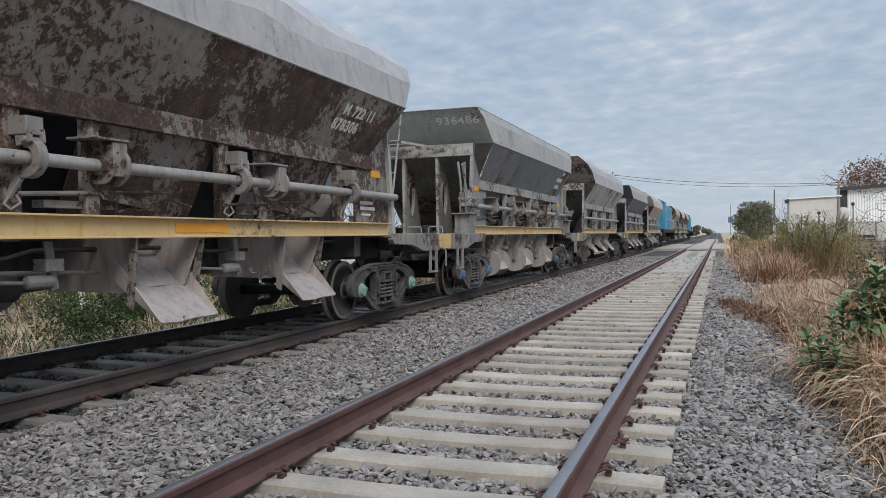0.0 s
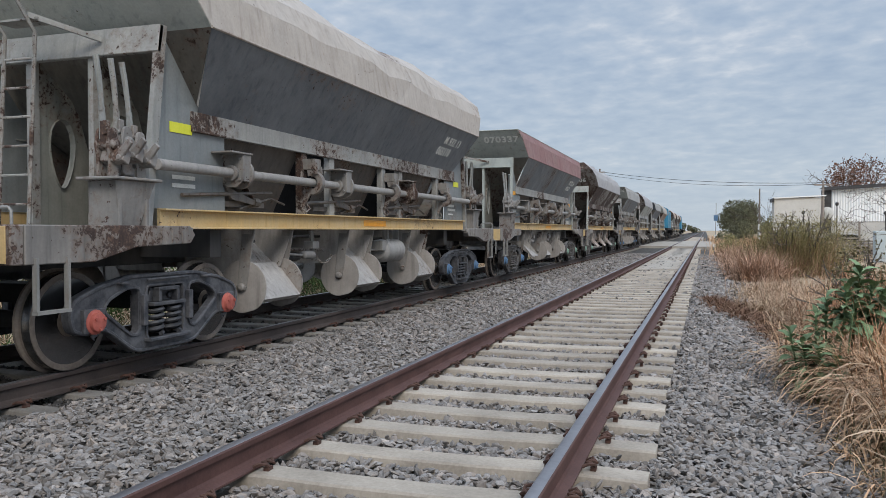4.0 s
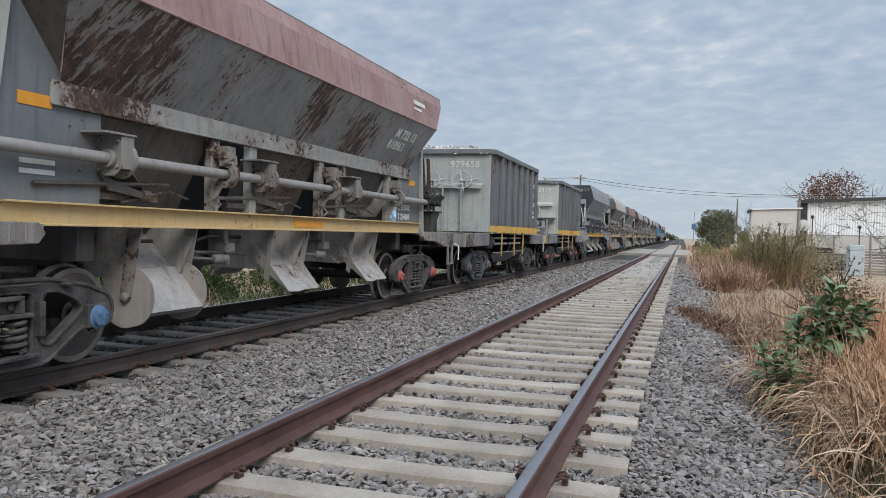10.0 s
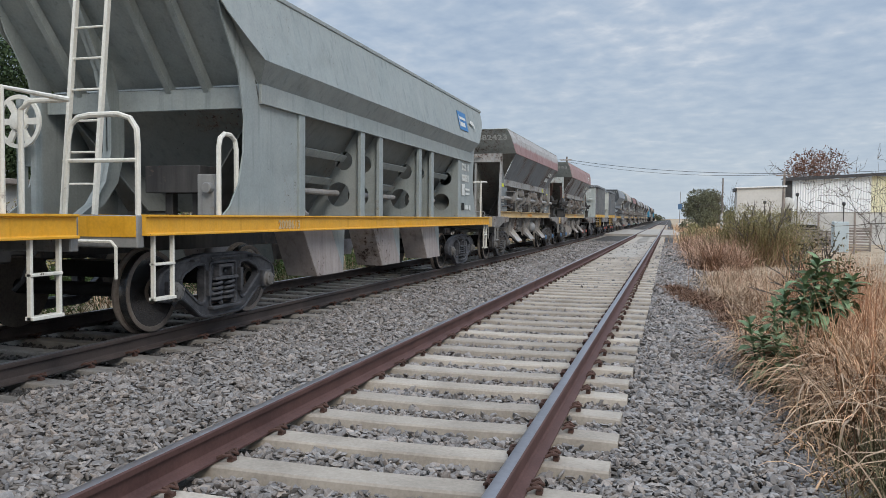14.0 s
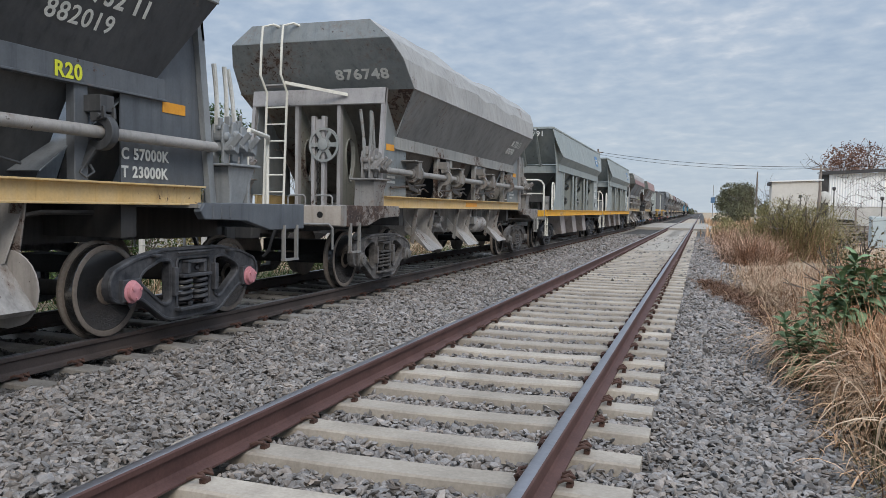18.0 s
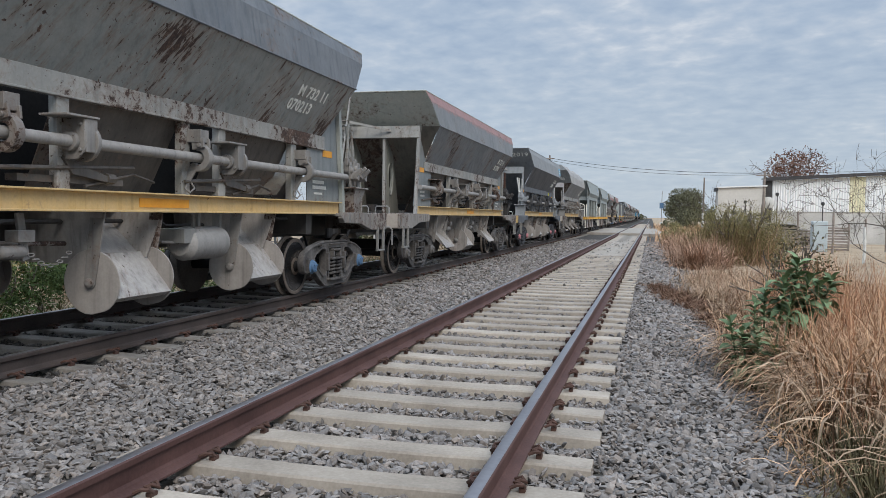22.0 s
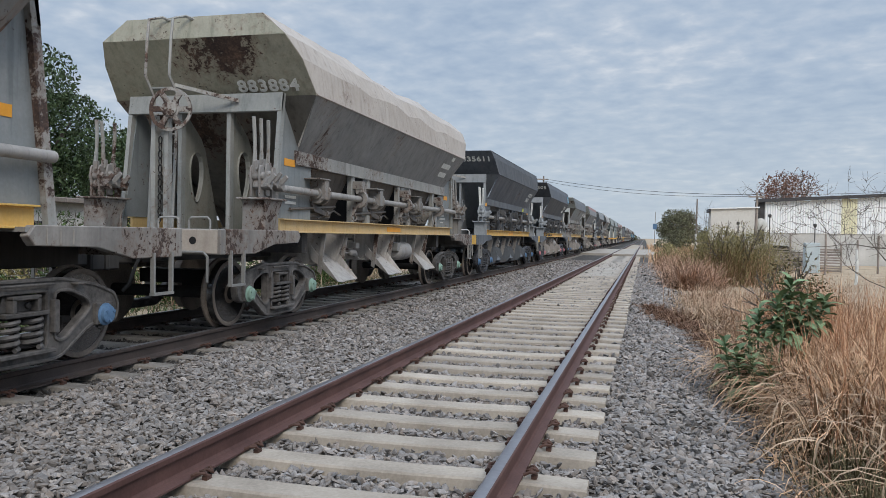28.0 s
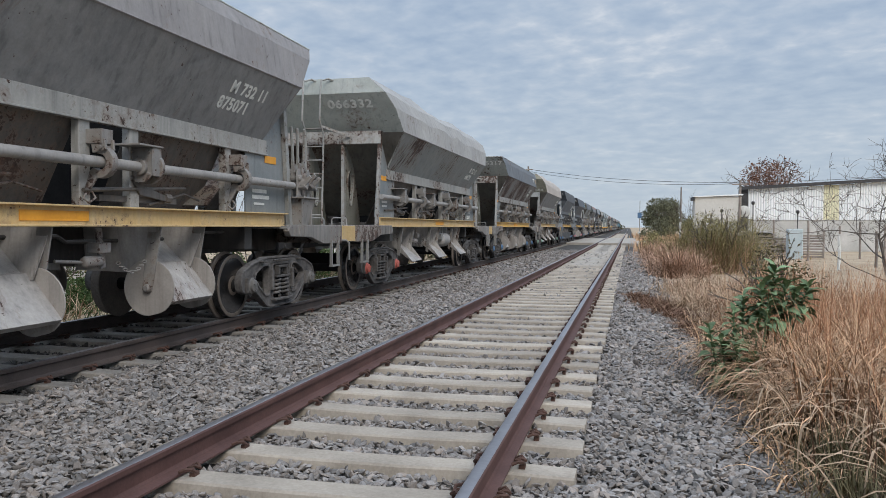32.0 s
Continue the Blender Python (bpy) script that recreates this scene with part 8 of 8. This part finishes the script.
    for k, (x, y) in enumerate(((-13.2, 14.0), (-13.4, 17.5), (-13.0, 21.0))):
        bush("dry_bush", "tangled dry brush beyond the train", (x, y, -0.6), (1.0, 1.9, 2.3), M["verge"] if k % 2 else M["bush"], 130 + k, 5000, 0.05, 30, 14)
    for k, (x, y, h) in enumerate(((-12.5, 15.5, 2.6), (-13.5, 24, 4.2), (-14.5, 31, 5.2), (-16, 39, 5.6), (-12, 20, 2.8), (-18, 50, 6.0))):
        bare_bush("bare_shrub", "leafless grey shrub beyond the train", (x, y, -0.6), h, 40 + k, 5, 4, 0.4, 0.03)
    for k in range(16):
        x, y = -13 - 9 * ((k * 0.618) % 1), 40 + k * 13
        bush("green_bush", "dark hedge bush beyond the train", (x, y, -0.5), (3.2, 3.4, 2.2 + 1.6 * ((k * 0.37) % 1)), M["treefar"], 60 + k, 2600, 0.16)
    for k in range(12):
        x, y = -60 + k * 16, 420 + 90 * ((k * 0.618) % 1)
        if -9 < x < 9:
            x += 22
        bush("far_trees", "hazy row of trees on the horizon", (x, y, -0.3), (9, 5, 5.5 + 3 * ((k * 0.37) % 1)), M["treefar"], 90 + k, 1800, 0.6)


# ---- buildings, poles and fences on the open side ----
def build_yard():
    # long shed of ribbed white sheets on a block wall
    sh = thing("shed", "long shed of ribbed white sheets on a grey block wall", "shed", at=Matrix.Translation((9.3, 60, -0.5)))
    part("base_wall", G().box(0.25, 34, 0, 0.2, 0, 2.35), M["grey_wall"], sh)
    def sheet_mesh():
        g = G()
        pts, n = [], 6
        for i in range(n):
            x = i * 1.0 / n
            pts += [(x, 0.0), (x + 0.06, -0.045), (x + 0.10, -0.045), (x + 0.14, 0.0)]
        pts.append((1.0, 0.0))
        v = [(x, y, z) for z in (0.0, 1.0) for x, y in pts]
        k = len(pts)
        g.add(v, [(i, i + 1, k + i + 1, k + i) for i in range(k - 1)])
        g.add([(x, y + 0.01, z) for x, y, z in v], [(k + i, k + i + 1, i + 1, i) for i in range(k - 1)])
        return g
    me = shared("wall_sheet", sheet_mesh)
    for i in range(32):
        x = 0.55 + i
        top = 4.42 + 0.052 * x
        put("wall_sheet", me, M["cream_wall"] if i in (5, 9) else M["white_wall"], sh, Matrix.Translation((x, -0.03, 2.25)) @ Matrix.Diagonal((1, 1, top - 2.25, 1)))
    part("eave_board", G().plate([(0, -0.25, 4.40), (34, -0.25, 6.17), (34, -0.25, 6.33), (0, -0.25, 4.58)], 0.3), M["roof_dark"], sh)
    part("roof", G().plate([(0, -0.3, 4.6), (34, -0.3, 6.35), (34, 1.6, 6.35), (0, 1.6, 4.6)], 0.05), M["roof_dark"], sh)
    part("corner_panel", G().box(-0.05, 0.55, -0.04, 0.16, 0, 4.45), M["roof_dark"], sh)
    part("side_wall", G().box(0.1, 0.3, 0.2, 1.6, 0, 4.5), M["roof_dark"], sh)
    d = thing("satellite_dish", "white satellite dish on the shed's corner", "dish", at=Matrix.Translation((9.55, 59.6, 2.35)))
    part("reflector", G().lathe([(0.0, 0.02), (0.02, 0.25), (0.10, 0.42), (0.11, 0.42), (0.03, 0.25)], "y", (0, -0.1, 0), 20), M["white"], d)
    part("feed_arm", G().tube([(0, -0.1, -0.4), (0.05, -0.5, -0.1), (0, -0.55, 0.0)], 0.02, 6), M["dirt_steel"], d)
    part("mount", G().box(-0.05, 0.05, 0.02, 0.4, -0.1, 0.1), M["dirt_steel"], d)
    # beige building with a flat sheet roof
    b = thing("beige_building", "low beige rendered building with a flat roof", "building", at=Matrix.Translation((6.05, 58, -0.5)))
    part("wall", G().box(0, 3.1, 0, 0.25, 0, 3.85).box(0, 0.25, 0.25, 1.6, 0, 3.85).box(0, 3.1, 1.6, 1.8, 0, 3.85), M["beige"], b)
    part("roof", G().plate([(-0.12, -0.15, 3.86), (3.2, -0.15, 3.98), (3.2, 1.9, 3.98), (-0.12, 1.9, 3.86)], 0.08), M["white_wall"], b)
    part("gutter", G().box(-0.16, -0.02, -0.2, 1.9, 3.62, 3.84), M["roof_dark"], b)
    # plank fence made of pallets
    fe = thing("plank_fence", "patched fence of weathered grey pallet boards", "fence", at=Matrix.Translation((8.0, 46, -0.5)))
    bd = shared("board", lambda: G().box(0, 1.0, -0.012, 0.012, 0, 0.095), 0.004)
    po = shared("fence_post", lambda: G().tube([(0, 0.05, 0), (0.01, 0.05, 0.8), (0, 0.05, 1.6)], 0.055, 7))
    rng = np.random.default_rng(77)
    for x0, wd, n, h in ((0.0, 1.25, 9, 1.25), (1.3, 1.0, 8, 1.1), (2.55, 1.25, 9, 1.3), (0.35, 1.0, 1, 1.6)):
        for i in range(n):
            put("board", bd, M["wood"], fe, Matrix.Translation((x0 + rng.uniform(-0.03, 0.03), 0.0 if n > 1 else -0.06, 0.06 + i * h / n)) @ pose(0, 0, 0, 0, rng.uniform(-1.5, 1.5), 0) @ Matrix.Diagonal((wd, 1, 1, 1)))
    for x, h in ((0.02, 0.9), (1.27, 1.35), (2.5, 1.0), (3.8, 1.0), (4.6, 1.15), (5.6, 1.3), (6.8, 1.2)):
        put("fence_post", po, M["wood"], fe, Matrix.Translation((x, 0, -0.05)) @ Matrix.Diagonal((1, 1, h, 1)))
    cb = thing("metal_cabinet", "pale blue-grey metal cabinet standing at the fence", "cabinet", at=Matrix.Translation((9.65, 44, -0.48)))
    part("body", G().box(0, 0.72, 0, 0.6, 0, 1.6), M["cabinet"], cb, bevel=0.02)
    part("door", G().box(0.03, 0.69, -0.03, 0, 0.05, 1.56), M["cabinet"], cb, bevel=0.01)
    part("handle", G().box(0.60, 0.63, -0.06, -0.03, 0.75, 0.95), M["dirt_steel"], cb)
    # thin lamp posts and wooden posts
    for x, y, h in ((9.05, 52, 3.2), (11.25, 50, 2.6), (7.65, 56, 2.8)):
        lp = thing("yard_lamp", "thin post with a small lamp head", "lamp post", "yard lamps", at=Matrix.Translation((x, y, -0.5)))
        part("pole", G().tube([(0, 0, 0), (0, 0, h)], 0.03, 6), M["roof_dark"], lp)
        part("lamp_head", G().lathe([(h - 0.1, 0.03), (h, 0.11), (h + 0.1, 0.10), (h + 0.14, 0.03)], "z", (0, 0, 0), 10), M["roof_dark"], lp)
    for x, y, h, m in ((9.46, 33, 1.5, "white"), (12.6, 38, 2.8, "wood"), (10.2, 42, 2.1, "wood"), (11.6, 36, 1.6, "wood")):
        p = thing("yard_post", "weathered upright post in the yard", "post", "yard posts", at=Matrix.Translation((x, y, -0.55)))
        part("post", G().tube([(0, 0, 0), (0.02, 0, h * 0.5), (0, 0.01, h)], 0.06, 8, 0.05), M[m], p)
    v = thing("old_car", "pale old car parked behind the fence", "car", at=Matrix.Translation((9.6, 53, -0.45)))
    part("body", G().prism([(-2.0, 0.35), (2.0, 0.35), (2.05, 0.85), (1.2, 0.95), (0.75, 1.40), (-0.9, 1.42), (-1.5, 0.98), (-2.05, 0.9)], "y", 0, 1.6), M["shaft"], v, bevel=0.06)
    part("side_window", G().prism([(-1.25, 1.0), (0.95, 1.0), (0.68, 1.32), (-0.85, 1.34)], "y", -0.012, 0.0), M["glass"], v)
    for x in (-1.3, 1.3):
        part("wheel", G().lathe([(-0.03, 0.18), (-0.04, 0.30), (0.15, 0.30)], "y", (x, 0, 0.32), 16), M["black"], v)
    # track signal and poles
    s = thing("signal_post", "slim signal post with a blue sign", "signal", at=Matrix.Translation((3.05, 125, -0.3)))
    part("post", G().tube([(0, 0, 0), (0.08, 0, 5.6)], 0.06, 8, 0.04), M["dirt_steel"], s)
    part("blue_sign", G().box(-0.28, 0.32, -0.1, -0.05, 2.9, 3.75), M["blue"], s, bevel=0.02)
    part("foot", G().box(-0.2, 0.2, -0.2, 0.2, 0, 0.8), M["white"], s, bevel=0.03)
    for x, y, h, wh in ((7.0, 90, 6.0, 1), (9.0, 58, 4.9, 0), (-7.3, 70, 7.0, 0)):
        p = thing("utility_pole", "wooden utility pole with wires across the tracks", "utility pole", "utility poles", at=Matrix.Translation((x, y, -0.4)))
        part("pole", G().tube([(0, 0, 0), (0.04, 0, h * 0.5), (0.07, 0, h)], 0.11, 8, 0.07), M["wood"], p)
        if wh:
            part("white_foot", G().tube([(0, 0, 0.02), (0.02, 0, 2.2)], 0.125, 10, 0.12), M["white"], p)
        else:
            part("crossarm", G().box(-0.5, 0.5, -0.16, -0.08, h - 0.35, h - 0.25), M["wood"], p)
    wires = (((-7.2, 70, 6.35), (9.0, 58, 4.35), 0.35, 0.016), ((-7.2, 70, 6.15), (9.0, 58, 4.25), 0.45, 0.013),
             ((9.0, 58, 4.35), (36, 50, 6.0), 0.5, 0.012), ((-7.2, 70, 6.35), (-40, 84, 8.5), 0.6, 0.016))
    for a, b2, sag, r in wires:
        a, b2 = Vector(a), Vector(b2)
        g = G().tube([a.lerp(b2, u) - Vector((0, 0, sag * 4 * u * (1 - u))) for u in np.linspace(0, 1, 17)], r, 5)
        tagged(put("overhead_wire", g.mesh("overhead_wire"), M["black"]), "dark overhead wire sagging across the railway", "wire", "overhead wires")
    # low house beyond the train
    h = thing("low_house", "low grey plastered house with barred windows", "house", at=Matrix.Translation((-15.0, 13.5, -0.6)))
    part("wall", G().box(-0.2, 0, 0, 9, 0, 2.55).box(-4, -0.2, 0, 0.2, 0, 2.55).box(-4, -0.2, 8.8, 9, 0, 2.55), M["grey_wall"], h)
    part("roof", G().box(-4.2, 0.35, -0.3, 9.3, 2.55, 2.70), M["wood"], h, bevel=0.02)
    for y in (1.6, 4.4, 7.0):
        wn = part("window", G().box(0.0, 0.03, y, y + 1.0, 1.15, 2.0), M["glass"], h)
        for k in range(6):
            part("bar", G().tube([(0.05, y + 0.1 + k * 0.16, 1.15), (0.05, y + 0.1 + k * 0.16, 2.0)], 0.012, 5), M["roof_dark"], wn)
        part("sill", G().box(0.0, 0.10, y - 0.08, y + 1.08, 1.08, 1.15), M["grey_wall"], wn)
    fw = thing("wire_fence", "old concrete post fence along the far verge", "fence", at=Matrix.Translation((-11.8, 6, -0.65)))
    fp = shared("concrete_post", lambda: G().box(-0.06, 0.06, -0.06, 0.06, 0, 1.6), 0.015)
    for k in range(22):
        put("concrete_post", fp, M["grey_wall"], fw, (0, k * 2.6, 0))
    for z in (0.4, 0.8, 1.2, 1.5):
        part("strand", G().tube([(0.07, 0, z), (0.07, 55, z)], 0.006, 4), M["dirt_steel"], fw)


build_plants()
build_yard()


# ---- what moves ----
def train_at(t):
    """How far the train has rolled, in metres, at t seconds."""
    ks = [0.0, 8.0, 16.0, 24.0, 32.0]
    vs = [0.698, 65.817, 130.794, 196.904, 263.497]
    return sum(v * math.prod((t - b) / (a - b) for b in ks if b != a) for a, v in zip(ks, vs))


def motions():
    for w, mid in WAGONS:
        walk(w, [(t, pose(XT, train_at(t) + mid, 0)) for t in range(0, 33)])
    step = 2 / FPS
    n = int(32 / step)
    for (kind, y), sets in WHEELSETS.items():
        first = sets[0]
        walk(first, [(k * step, pose(0, y, WR, -math.degrees((train_at(k * step) - train_at(0)) / WR), 0, 0)) for k in range(n + 1)])
        for ws in sets[1:]:
            ws.rotation_mode = "QUATERNION"
            ws.animation_data_create()
            ws.animation_data.action = first.animation_data.action
            ws.animation_data.action_slot = first.animation_data.action_slot


motions()
